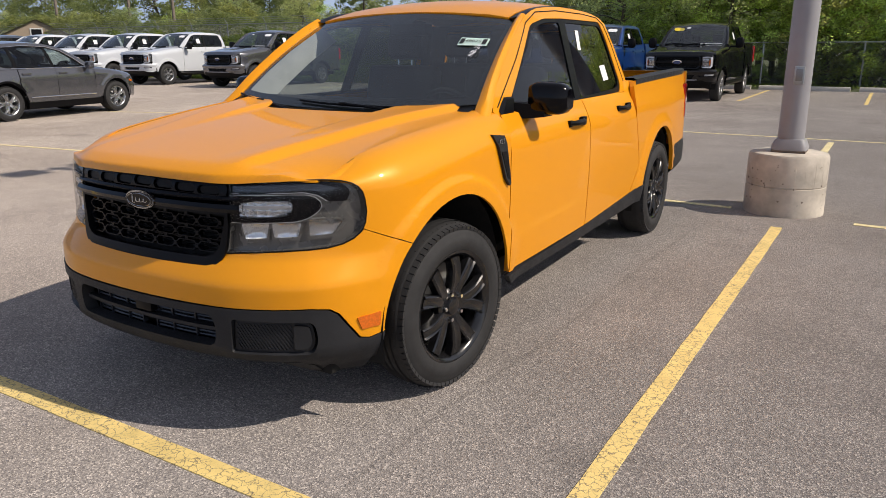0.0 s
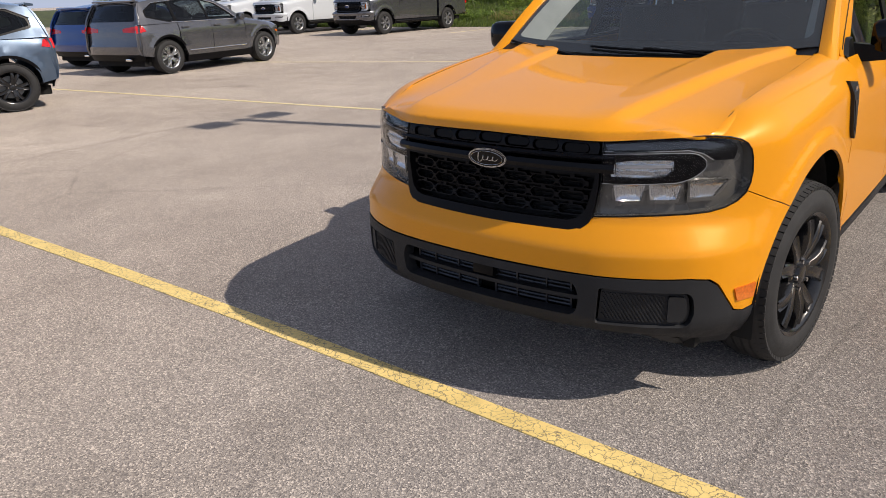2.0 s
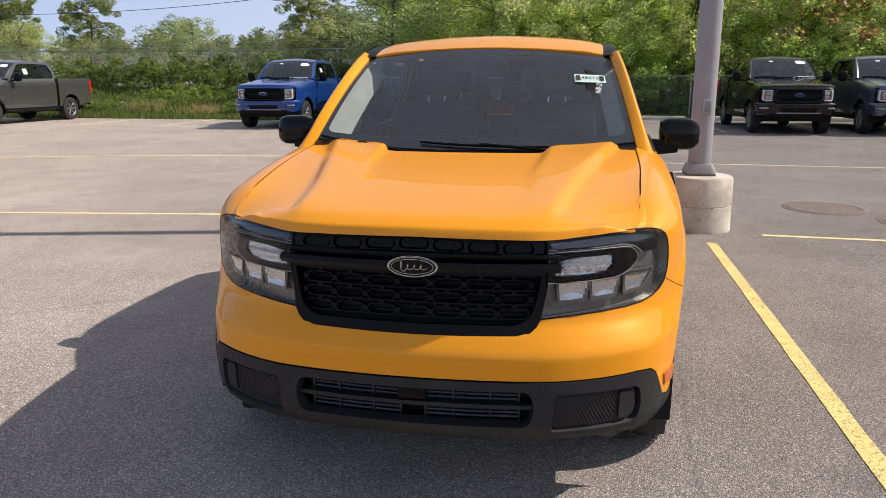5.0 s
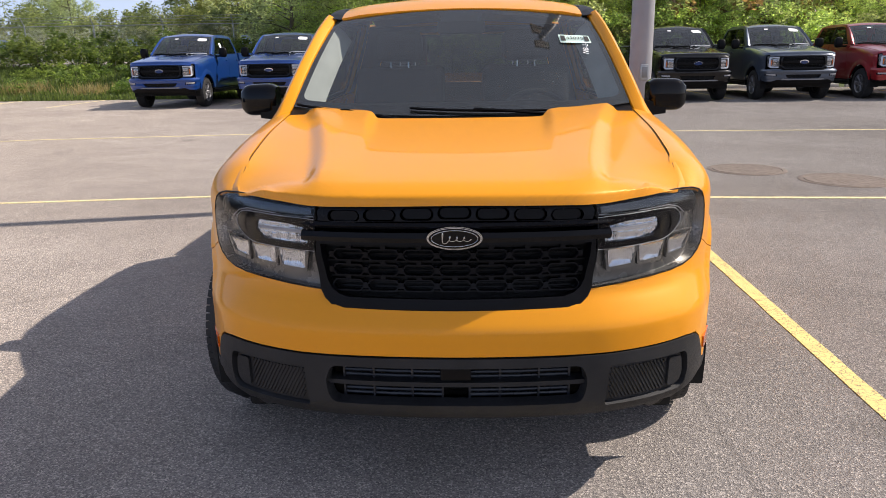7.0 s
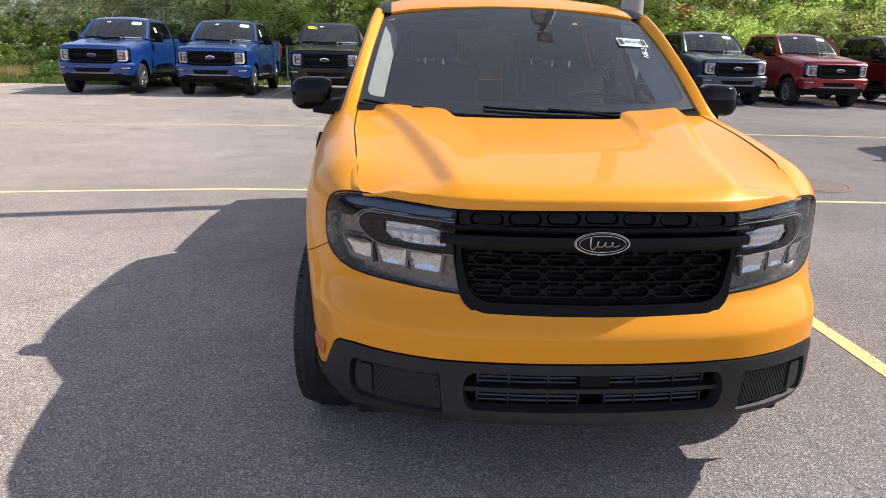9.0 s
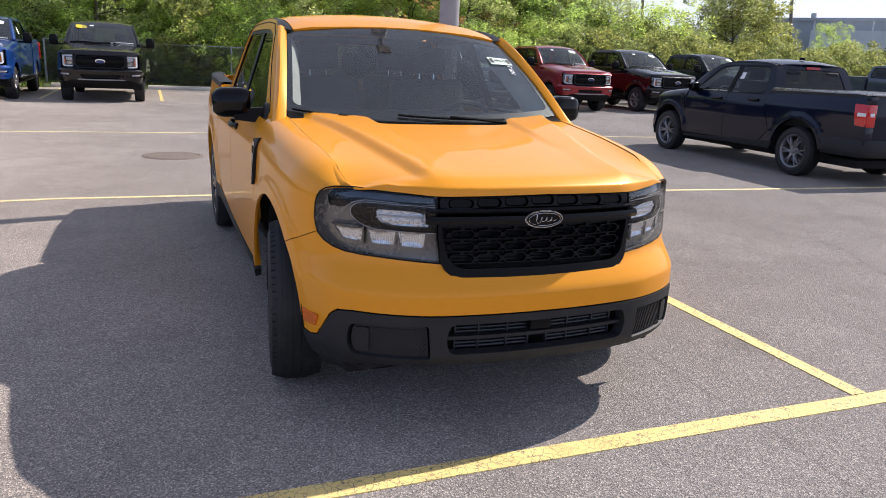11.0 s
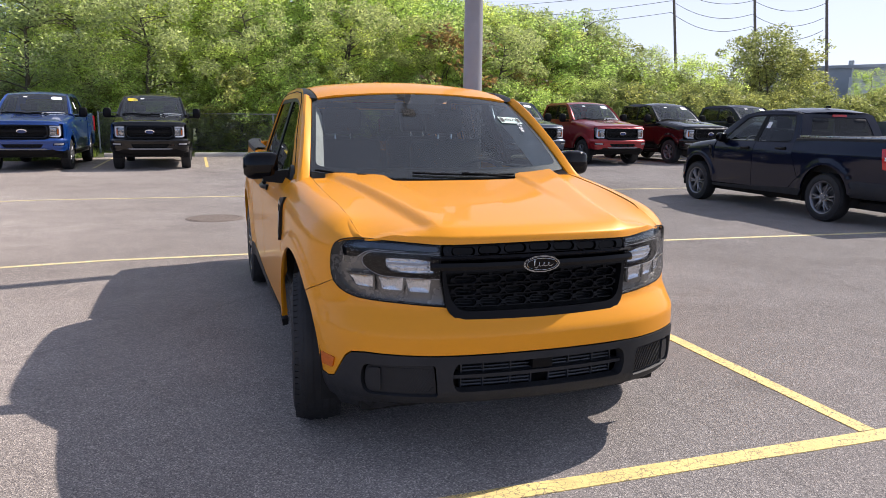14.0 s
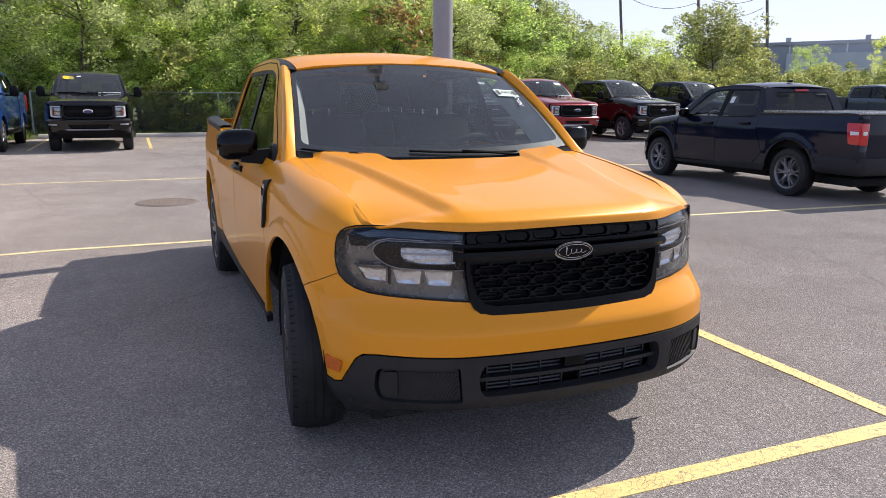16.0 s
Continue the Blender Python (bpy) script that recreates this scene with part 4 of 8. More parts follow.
    pockets = [rounded(hexagon(0.1110 * k, 0.925 - 0.0035 * abs(k), 0.0525, 0.0172, 0.20), 0.010, 3) for k in range(-3, 4)]
    to_s = [[(math.copysign(sx(abs(u)), u), z) for u, z in ring] for ring in pockets]
    part("grille_band", sheet(half(band), front.on(-0.002), 0.05, to_s, lip=0.024), SCREEN_GREY, car)
    bm = bmesh.new()
    for ring in pockets:
        cx = sum(u for u, z in ring) / len(ring)
        cz = sum(z for u, z in ring) / len(ring)
        small = [((u - cx) * 0.86 + cx, (z - cz) * 0.80 + cz) for u, z in ring]
        sheet([(math.copysign(sx(abs(u)), u), z) for u, z in small], front.on(-0.010), 0.05, lip=0.02, bm=bm)
    part("grille_pocket", bm, SATIN_BLACK, car)

    def rail(z0, z1, off, mat, x_end):
        prof = [(z0, off - 0.030), (z0 + 0.004, off - 0.006), ((z0 + z1) / 2, off), (z1 - 0.004, off - 0.006), (z1, off - 0.030)]
        rings = []
        for i in range(-16, 17):
            u = x_end * i / 16
            rings.append([front.at(math.copysign(sx(abs(u)), u), z, o) for z, o in prof])
        return part("grille_bar", loft(rings), mat, car)

    rail(0.876, 0.901, 0.004, SCREEN_GREY, 0.47)
    rail(0.838, 0.874, 0.010, GLOSS_BLACK, 0.47)

    # oval badge, its lettering left as a plain stroke
    bc = body.at(0, 0.857, 0.012)

    def oval(a, b, depth, mat, name):
        ring = [(a * math.cos(2 * math.pi * k / 40), b * math.sin(2 * math.pi * k / 40)) for k in range(40)]
        own = solid(ring, depth)
        bmesh.ops.bevel(own, geom=[e for e in own.edges if all(v.co.z > depth - 1e-6 for v in e.verts)], offset=0.003, segments=2, affect='EDGES')
        own.transform(Matrix.Translation((bc.x, bc.y + 0.012, bc.z)) @ pose(0, 0, 0, 90, 0, 0))
        return own
    badge = part("badge", oval(0.079, 0.0335, 0.016, CHROME, ""), CHROME, car, "chrome-rimmed black oval badge")
    part("badge_face", oval(0.0768, 0.0322, 0.0172, GLOSS_BLACK, ""), GLOSS_BLACK, badge)
    bm = bmesh.new()
    ring = [(bc.x + 0.066 * math.cos(2 * math.pi * k / 40), bc.y - 0.006, bc.z + 0.0235 * math.sin(2 * math.pi * k / 40)) for k in range(40)]
    tube(ring, 0.0009, 4, bm=bm, closed=True)
    wave = [(bc.x - 0.040 + 0.082 * i / 60 + 0.006 * math.sin(i * 0.42 + 1.2), bc.y - 0.0065, bc.z - 0.001 + (0.013 * math.exp(-(i / 14) ** 2) + 0.0065) * math.sin(i * 0.42)) for i in range(61)]
    tube(wave, 0.0012, 5, bm=bm)
    part("badge_script", bm, CHROME, badge)

    # headlamps
    lamp = [(sx(0.424), 0.942), (sx(0.52), 0.949), (sx(0.64), 0.9545)] + lamp_top
    lamp += [(s, z + 0.003) for s, z in lamp_low[::-1]] + [(sx(0.410), 0.72), (sx(0.426), 0.80), (sx(0.430), 0.86)]
    for sg in (1, -1):
        def put(name, bm, mat, parent, label=""):
            if sg < 0:
                flipped(bm)
            return part(name, bm, mat, parent, label)
        head = put("headlamp", sheet(lamp, body.on(-0.032), 0.03), LAMP_GREY, car, "clear-lensed headlamp with chrome reflectors")
        put("lens", sheet(lamp, body.on(0.002), 0.03, lip=0.004), LENS, head).visible_shadow = False
        rings = [[body.at(s, z, o) for s, z in lamp + lamp[:1]] for o in (0.001, -0.032)]
        put("lamp_wall", loft(rings), LAMP_GREY, head)
        put("lens_rim", tube([body.at(s, z, 0.0005) for s, z in lamp], 0.0028, 6, closed=True), SATIN_BLACK, head)
        # upper blade: a black step with a smoked strip of light-guide
        blade = rounded([(sx(0.432), 0.908), (sx(0.60), 0.911), (sx(0.70), 0.913), (sx(0.74), 0.905), (sx(0.765), 0.880), (sy(-0.555), 0.880), (sy(-0.540), 0.918), (sy(-0.575), 0.944), (sx(0.74), 0.951), (sx(0.64), 0.950), (sx(0.52), 0.945), (sx(0.426), 0.938)], [0.002, 0.01, 0.03, 0.02, 0.008, 0.008, 0.02, 0.02, 0.02, 0.01, 0.01, 0.002])
        put("upper_blade", sheet(blade, body.on(-0.008), 0.02, lip=0.022), LAMP_BLACK, head)
        strip = rounded([(sx(0.442), 0.914), (sx(0.60), 0.918), (sx(0.71), 0.922), (sx(0.755), 0.915), (sy(-0.578), 0.925), (sx(0.74), 0.942), (sx(0.62), 0.942), (sx(0.438), 0.932)], 0.006)
        put("day_strip", sheet(strip, body.on(-0.005), 0.02, lip=0.005), SMOKE_LENS, head)
        # black surround that sweeps out of the grille bar, open round the turn lamp
        bez = rounded([(sx(0.424), 0.806), (sx(0.56), 0.809), (sx(0.67), 0.813), (sx(0.720), 0.831), (sx(0.745), 0.855), (sx(0.747), 0.880), (sx(0.730), 0.900), (sx(0.70), 0.907), (sx(0.57), 0.906), (sx(0.424), 0.900)], [0.002, 0.02, 0.03, 0.03, 0.02, 0.02, 0.02, 0.02, 0.02, 0.002])
        open_ = rounded([(sx(0.456), 0.825), (sx(0.630), 0.832), (sx(0.656), 0.853), (sx(0.656), 0.878), (sx(0.645), 0.887), (sx(0.53), 0.885), (sx(0.456), 0.872)], [0.008, 0.02, 0.012, 0.012, 0.012, 0.02, 0.008])
        put("lamp_bezel", sheet(bez, body.on(-0.007), 0.02, [open_], lip=0.022), LAMP_BLACK, head)
        rim = rounded([(sx(0.690), 0.836), (sx(0.722), 0.842), (sx(0.734), 0.860), (sx(0.732), 0.882), (sx(0.700), 0.896), (sx(0.684), 0.890), (sx(0.706), 0.874), (sx(0.704), 0.852)], 0.008)
        put("bezel_step", sheet(rim, body.on(-0.003), 0.02, lip=0.006), LAMP_BLACK, head)

        # pale tubes paint highlights along the edges of blade and turn-lamp loop
        put("blade_edge", tube([body.at(s, z, -0.0065) for s, z in ((sx(0.434), 0.909), (sx(0.60), 0.912), (sx(0.695), 0.914), (sx(0.738), 0.903), (sx(0.760), 0.882))], 0.0014, 5), LAMP_SILVER, head)
        put("loop_edge", tube([body.at(s, z, -0.006) for s, z in bez[4:-4]], 0.0013, 5), LAMP_SILVER, head)

        def fluted(s, z):
            return body.at(s, z, -0.018 + 0.0016 * math.sin(s * 900) + 0.0012 * math.sin(z * 700))
        put("turn_lamp", sheet(open_, fluted, 0.0022, cell_v=0.006), REFLECTOR, head, "clear fluted turn lamp")
        guide = rounded([(sx(0.478), 0.858), (sx(0.648), 0.861), (sx(0.648), 0.869), (sx(0.478), 0.867)], 0.003)
        put("bulb_cover", sheet(guide, body.on(-0.010), 0.03, lip=0.008), LAMP_SILVER, head)
        for ring in ([(0.476, 0.750), (0.560, 0.754), (0.572, 0.806), (0.468, 0.802)], [(0.588, 0.756), (0.668, 0.758), (0.682, 0.808), (0.582, 0.806)], [(0.708, 0.760), (0.772, 0.764), (0.796, 0.818), (0.708, 0.822)]):
            shape = rounded([(sx(x), z) for x, z in ring], 0.006)
            s0, s1 = sx(ring[0][0]), sx(ring[2][0])

            def cup(s, z, s0=s0, s1=s1):
                u = (s - s0) / (s1 - s0) * 2 - 1
                w = (z - 0.752) / 0.055 * 2 - 1
                return body.at(s, z, -0.022 + 0.008 * max(abs(u), abs(w)) ** 3 + 0.0016 * math.sin(s * 760 + 3 * w))
            cupped = put("reflector", sheet(shape, cup, 0.0026, cell_v=0.009), REFLECTOR, head, "chrome lamp reflector")
            mid_s, mid_z = sum(q[0] for q in shape) / len(shape), sum(q[1] for q in shape) / len(shape)
            wide = [((s - mid_s) * 1.16 + mid_s, (z - mid_z) * 1.28 + mid_z - 0.004) for s, z in shape]
            put("reflector_rim", sheet(wide, body.on(-0.014), 0.03, [shape], lip=0.010), LAMP_GREY, cupped)

    # bonnet: sunk middle, two raised shoulders, folded facets, and an upright rolled front edge
    base = table([(-0.83, 0.978), (-0.74, 1.006), (-0.6, 1.026), (-0.3, 1.061), (0.0, 1.090), (0.25, 1.112), (0.46, 1.128)])
    lip_z = table([(0, 0.951), (0.30, 0.947), (0.42, 0.945), (0.52, 0.950), (0.64, 0.955), (0.70, 0.955)])
    edge_y = []
    for i in range(41):
        q = body.at(sx(0.745 * i / 40), lip_z(0.70 * i / 40), 0.0)
        edge_y.append((q.x, q.y - 0.006 - 0.022 * (1 - smooth(0.34, 0.52, q.x))))
    front_y = table(edge_y)
    crease = table([(-0.75, 0.395), (-0.5, 0.425), (-0.2, 0.478), (0.1, 0.545), (0.45, 0.640)])

    def ramp(a, b, v):
        """A straight slope with its two ends slightly eased."""
        k = clamp((v - a) / (b - a))
        return k + 0.35 * (smooth(0.0, 1.0, k) - k)

    def bonnet_at(x, v):
        """v runs back from the front edge, drawn out near it."""
        a = abs(x)
        v = max(v, 0.0)
        k = v * v / 0.24 if v < 0.12 else v - 0.06
        y = k + front_y(a)
        yy = -0.808 + k * (0.46 + 0.808) / (0.46 - front_y(a))
        z = base(yy)
        inner = 0.300 + 0.038 * smooth(-0.3, 0.3, y)
        z += 0.018 * ramp(inner, inner + 0.040, a) * smooth(-0.42, 0.18, y) - 0.004 * (a / 0.7) ** 2
        c = crease(y)
        edge = seam_x(max(y, -0.60))
        fold = smooth(-0.76, -0.60, y)
        z += 0.008 * ramp(c - 0.14, c, a) * fold
        z -= 0.026 * ramp(c, c + 0.050, a) * fold
        out = clamp((a - c - 0.04) / max(edge - c - 0.04, 0.05))
        z += (seam_z(max(y, -0.60)) - 0.003 - z) * out ** 2.2
        low = lip_z(a)
        step = 0.024 * (1 - smooth(0.56, 0.66, a))
        w = clamp((k - 0.004) / 0.072)
        up = step * clamp(k / 0.004) + max(z - low - step, 0.002) * math.sqrt(max(0.0, 1 - (1 - w) ** 2.1))
        return Vector((x, y, low + up))

    def back(x, y):
        k = y - front_y(x)
        return (x, math.sqrt(0.24 * k) if k < 0.06 else k + 0.06)

    right = [(0.672 * i / 24, 0.0) for i in range(25)]
    right += [back(seam_x(y) - 0.004 - 0.0038 * smooth(-0.52, -0.40, y), y) for y in (-0.57 + 0.02 * i for i in range(50)) if y > front_y(0.672) + 0.004]
    right += [back(x, y) for x, y in ((0.60, 0.405), (0.42, 0.345), (0.365, 0.300), (0.340, 0.238), (0.30, 0.222), (0.15, 0.210), (0, 0.205))]
    out = right + [(-x, y) for x, y in right[::-1] if x > 1e-6]
    part("bonnet", sheet(out, bonnet_at, 0.015, lip=0.008, cell_v=0.015), paint, car)

    # black tube in the gap, painting the shade between bonnet and fender
    both("bonnet_seal", tube([(seam_x(y) - 0.0060, y, seam_z(y) - 0.0055) for y in (-0.46 + 0.048 * i for i in range(19))], 0.0028, 6), DEEP_BLACK, car)
    # the fender's inner flange under the bonnet's front corner
    rings = []
    for i in range(10):
        y = -0.580 + 0.18 * i / 9
        x, z = seam_x(y), seam_z(y)
        room = min(1.0, (0.674 + (y + 0.586) * 1.15 - x) / 0.034)
        rings.append([(x - 0.020, y, z - 0.006), (x + 0.003 * room, y, z - 0.003), (x + 0.013 * room, y, z - 0.008), (x + 0.023 * room, y, z - 0.016), (x + 0.034 * room, y, z - 0.028)])
    both("fender_flange", loft(rings), paint, car)

    # cowl, windshield, wipers
    bm = sheet([(-0.72, 0.14), (0.72, 0.14), (0.74, 0.50), (-0.74, 0.50)], lambda x, y: (x, y, 1.068 + 0.10 * smooth(0.18, 0.50, y) - 0.015), 0.12)
    part("cowl", bm, SATIN_BLACK, car)

    def glass_at(u, v, off=0.0):
        lo = Vector((0.735 * u, 0.305 + 0.135 * abs(u) ** 2.2, 1.108 + 0.038 * u * u))
        hi = Vector((0.632 * u, 0.985 + 0.045 * abs(u) ** 2.2, 1.572 - 0.046 * u * u))
        p = lo.lerp(hi, v)
        p.y -= 0.016 * math.sin(math.pi * v) - off * 0.75
        p.z += 0.016 * math.sin(math.pi * v) - off * 0.6
        return p
    ws = part("windshield", sheet([(-1, 0), (1, 0), (1, 1), (-1, 1)], lambda u, v: glass_at(u, v), 0.08), WINDSHIELD, car, "dusty laminated windshield")
    ws.visible_shadow = False
    fit_ring = rounded([(-0.965, 0.075), (0.965, 0.075), (0.965, 0.935), (0.17, 0.945), (0.14, 0.86), (-0.14, 0.86), (-0.17, 0.945), (-0.965, 0.935)], [0.06, 0.06, 0.06, 0.02, 0.02, 0.02, 0.02, 0.06])
    part("black_border", sheet([(-1, 0), (1, 0), (1, 1), (-1, 1)], lambda u, v: glass_at(u, v, 0.004), 0.08, [fit_ring]), SATIN_BLACK, car)
    for u0, u1, v0 in ((-0.29, 0.50, 0.045), (-0.97, -0.36, 0.010)):
        bm = tube([glass_at(u0 + (u1 - u0) * i / 8, v0 - 0.040 * i / 8, -0.012) for i in range(9)], 0.006, 6)
        mid_u = (u0 + u1) / 2
        tube([glass_at(mid_u, v0 - 0.018, -0.020), glass_at(mid_u + 0.16, v0 - 0.036, -0.022), glass_at(mid_u + 0.42, v0 - 0.075, -0.012)], 0.007, 6, bm=bm)
        box(-0.020, -0.008, -0.007, 0.020, 0.008, 0.007, 0.003, m=Matrix.Translation(glass_at(mid_u, v0 - 0.016, -0.020)), bm=bm)
        part("wiper", bm, SATIN_BLACK, car)
    part("mirror_stalk", box(-0.12, 0.99, 1.455, 0.12, 1.08, 1.52, 0.02), INTERIOR, car)

    # cab sides: one pressed cab_ring with two window holes
    rail_z = table([(0.30, 1.03), (0.40, 1.088), (0.46, 1.135), (0.55, 1.222), (0.75, 1.372), (0.95, 1.500), (1.05, 1.545), (1.25, 1.592), (1.6, 1.612), (2.0, 1.600), (2.22, 1.570), (2.30, 1.535)])
    wall_x = table([(1.06, 0.862), (1.10, 0.838), (1.115, 0.832), (1.2, 0.802), (1.3, 0.767), (1.4, 0.732), (1.5, 0.697), (1.56, 0.672), (1.615, 0.640)])

    def cab_at(y, z, off=0.0):
        x = wall_x(z) - 0.020 * smooth(0.95, 0.40, y) - 0.014 * smooth(1.9, 2.5, y)
        return Vector((x + off, y, z))

    top = [(y, rail_z(y)) for y in (2.30, 2.22, 2.1, 2.0, 1.8, 1.6, 1.4, 1.25, 1.15, 1.05, 0.95, 0.85, 0.75, 0.65, 0.55, 0.47)]
    cab_ring = [(0.468, 1.085), (2.44, 1.112), (2.425, 1.20), (2.37, 1.38)] + top + [(0.45, 1.118)]
    w1 = rounded([(0.600, 1.112), (1.428, 1.118), (1.498, 1.525), (1.30, 1.520), (1.10, 1.487)], [0.02, 0.01, 0.02, 0.05, 0.06])
    w2 = rounded([(1.518, 1.118), (2.20, 1.140), (2.265, 1.175), (2.215, 1.43), (2.175, 1.520), (1.588, 1.527)], [0.01, 0.04, 0.05, 0.05, 0.05, 0.02])
    hole = [(0.575, 1.104), (2.23, 1.112), (2.285, 1.165), (2.235, 1.43), (2.19, 1.535), (2.16, 1.545), (1.55, 1.548), (1.28, 1.540), (1.08, 1.505)]
    hole = rounded(hole, [0.02, 0.03, 0.05, 0.04, 0.03, 0.02, 0.05, 0.05, 0.05])
    both("cab_frame", sheet(cab_ring, cab_at, 0.06, [hole], lip=0.035), paint, car)
    both("window_trim", sheet(hole, lambda y, z: cab_at(y, z, -0.006), 0.08, [w1, w2], lip=0.012), SATIN_BLACK, car, "black window surround")
    for name, ring, mat in (("front_window", w1, SIDE_GLASS), ("rear_window", w2, DARK_GLASS)):
        for ob in both(name, sheet(ring, lambda y, z: cab_at(y, z, -0.012), 0.15), mat, car):
            ob.visible_shadow = False
    both("cab_lining", sheet(cab_ring, lambda y, z: cab_at(y, z, -0.042), 0.12, [hole]), INTERIOR, car)
    # door gap lines round the window frames
    for ring in ([(0.50, 1.13), (0.80, 1.335), (1.03, 1.512), (1.20, 1.570), (1.50, 1.588), (1.90, 1.584), (2.16, 1.570), (2.25, 1.530), (2.315, 1.40), (2.36, 1.20), (2.37, 1.10)],):
        smooth_ring = []
        for (a, b), (c, d) in zip(ring, ring[1:]):
            for k in range(4):
                smooth_ring.append((a + (c - a) * k / 4, b + (d - b) * k / 4))
        smooth_ring.append(ring[-1])
        both("door_seal", tube([cab_at(y, z, 0.0005) for y, z in smooth_ring], 0.0032, 5), DEEP_BLACK, car)

    # A-pillars between windshield and door cab_ring
    rings = []
    for i in range(15):
        v = -0.10 + 1.13 * i / 14
        a = glass_at(1.0, v)
        y = 0.44 + (1.05 - 0.44) * v
        b = cab_at(y, rail_z(y))
        mid = (a + b) / 2 + Vector((0.012, -0.020, 0.016))
        rings.append([a + Vector((0, 0.01, -0.012)), a + Vector((0.004, -0.004, 0.004)), a.lerp(mid, 0.6) + Vector((0.004, -0.005, 0.005)), mid, mid.lerp(b, 0.5) + Vector((0.004, 0, 0.003)), b])
    both("pillar", loft(rings), paint, car)

    # roof, roof strips and rear of the cab
    def roof_at(x, y):
        a = abs(x)
        crown = 0.052 * (1 - (a / 0.66) ** 2)
        fy = table([(0.9, 1.500), (1.0, 1.530), (1.15, 1.572), (1.4, 1.604), (1.7, 1.612), (2.0, 1.602), (2.25, 1.568), (2.36, 1.530)])
        return Vector((x, y, fy(y) + crown - 0.012 * smooth(0.55, 0.64, a)))
    out = [(-0.60, 1.025), (-0.4, 1.000), (-0.2, 0.987), (0, 0.983), (0.2, 0.987), (0.4, 1.000), (0.60, 1.025), (0.602, 1.4), (0.602, 2.0), (0.59, 2.28), (0.3, 2.33), (0, 2.34), (-0.3, 2.33), (-0.59, 2.28), (-0.602, 2.0), (-0.602, 1.4)]
    part("roof", sheet(out, roof_at, 0.10, lip=0.02), paint, car)
    rings = []
    for i in range(16):
        y = 1.02 + (2.27 - 1.02) * i / 15
        a = roof_at(0.602, y) + Vector((0, 0, -0.004))
        b = cab_at(y, rail_z(y))
        rings.append([a, a.lerp(b, 0.5) + Vector((0, 0, 0.006)), b + Vector((0, 0, 0.001))])
    both("roof_strip", loft(rings), SATIN_BLACK, car, "black roof channel strip")
    bm = bmesh.new()
    box(-0.012, 2.02, 1.655, 0.012, 2.12, 1.690, 0.008, bm=bm)
    part("aerial_fin", bm, GLOSS_BLACK if paint is not ORANGE else paint, car)

    def rear_at(x, z):
        k = (z - 1.10) / 0.46
        half_w = cab_at(2.42, max(z, 1.07)).x - 0.004
        return Vector((x * half_w / 0.85, 2.455 - 0.155 * clamp(k) ** 1.6 - 0.02 * abs(x) ** 2, z))
    hole = rounded([(-0.66, 1.17), (0.66, 1.17), (0.64, 1.50), (-0.64, 1.50)], 0.05)
    part("cab_back", sheet([(-0.85, 0.62), (0.85, 0.62), (0.85, 1.55), (0.5, 1.575), (-0.5, 1.575), (-0.85, 1.55)], lambda x, z: rear_at(-x, z), 0.12, [hole], lip=0.03), paint, car)
    part("back_window", sheet(hole, lambda x, z: rear_at(-x, z) - Vector((0, 0.008, 0)), 0.15), DARK_GLASS, car).visible_shadow = False
    part("back_lining", sheet([(-0.80, 0.62), (0.80, 0.62), (0.80, 1.54), (-0.80, 1.54)], lambda x, z: rear_at(x, z) - Vector((0, 0.03, 0)), 0.2, [hole]), INTERIOR, car)
    part("high_brake_lamp", sheet(rounded([(-0.17, 1.515), (0.17, 1.515), (0.17, 1.55), (-0.17, 1.55)], 0.01), lambda x, z: rear_at(-x, z) + Vector((0, 0.012, 0)), 0.05, lip=0.02), RED_LENS, car)

    # doors
    sill = table([(0.36, 0.352), (1.2, 0.372), (2.0, 0.405), (2.6, 0.445)])
    d1 = [(sy(0.476), sill(0.476) + 0.018), (sy(1.500), sill(1.5) + 0.006), (sy(1.497), 0.75), (sy(1.488), 1.106), (sy(0.476), 1.100)]
    f_door = sheet(d1, body.on(), 0.06, lip=0.03, cell_v=0.025)
    arch_cut = arc(*AR, ry, rz, 165, 120, 8)
    d2 = [(sy(1.508), sill(1.508) + 0.006), (sy(2.36), sill(2.36) + 0.004), (sy(2.535), 0.60), (sy(2.45), 0.80), (sy(2.385), 0.95), (sy(2.370), 1.110), (sy(1.496), 1.106), (sy(1.505), 0.75)]
    r_door = sheet(d2, body.on(), 0.06, lip=0.03, cell_v=0.025)
    doors = {}
    for name, bm in (("front_door", f_door), ("rear_door", r_door)):
        a, b = both(name, bm, paint, car)
        doors[name] = (a, b)
    for name, y0, z in (("front_door", 1.29, 1.000), ("rear_door", 2.13, 1.022)):
        for sg, door in zip((1, -1), doors[name]):
            bm = bmesh.new()
            x = body.at(sy(y0), z).x
            rings = []
            for i in range(9):
                k = i / 8
                y = y0 - 0.11 + 0.22 * k
                o = 0.012 + 0.026 * smooth(0, 0.25, k) * smooth(1.0, 0.75, k)
                hh = 0.014 + 0.006 * k
                rings.append([(x + o * 0.3, y, z - hh), (x + o, y, z - hh * 0.5), (x + o + 0.003, y, z + hh * 0.3), (x + o * 0.6, y, z + hh), (x + o - 0.012, y, z + hh * 0.4), (x + o - 0.014, y, z - hh * 0.4)])
            loft(rings, closed=True, caps=True, bm=bm)
            box(x - 0.006, y0 + 0.055, z - 0.022, x + 0.020, y0 + 0.115, z + 0.026, 0.008, bm=bm)
            box(x - 0.006, y0 - 0.115, z - 0.018, x + 0.014, y0 - 0.075, z + 0.018, 0.007, bm=bm)
            if sg < 0:
                flipped(bm)
            part("door_handle", bm, SATIN_BLACK, door, "black door handle")

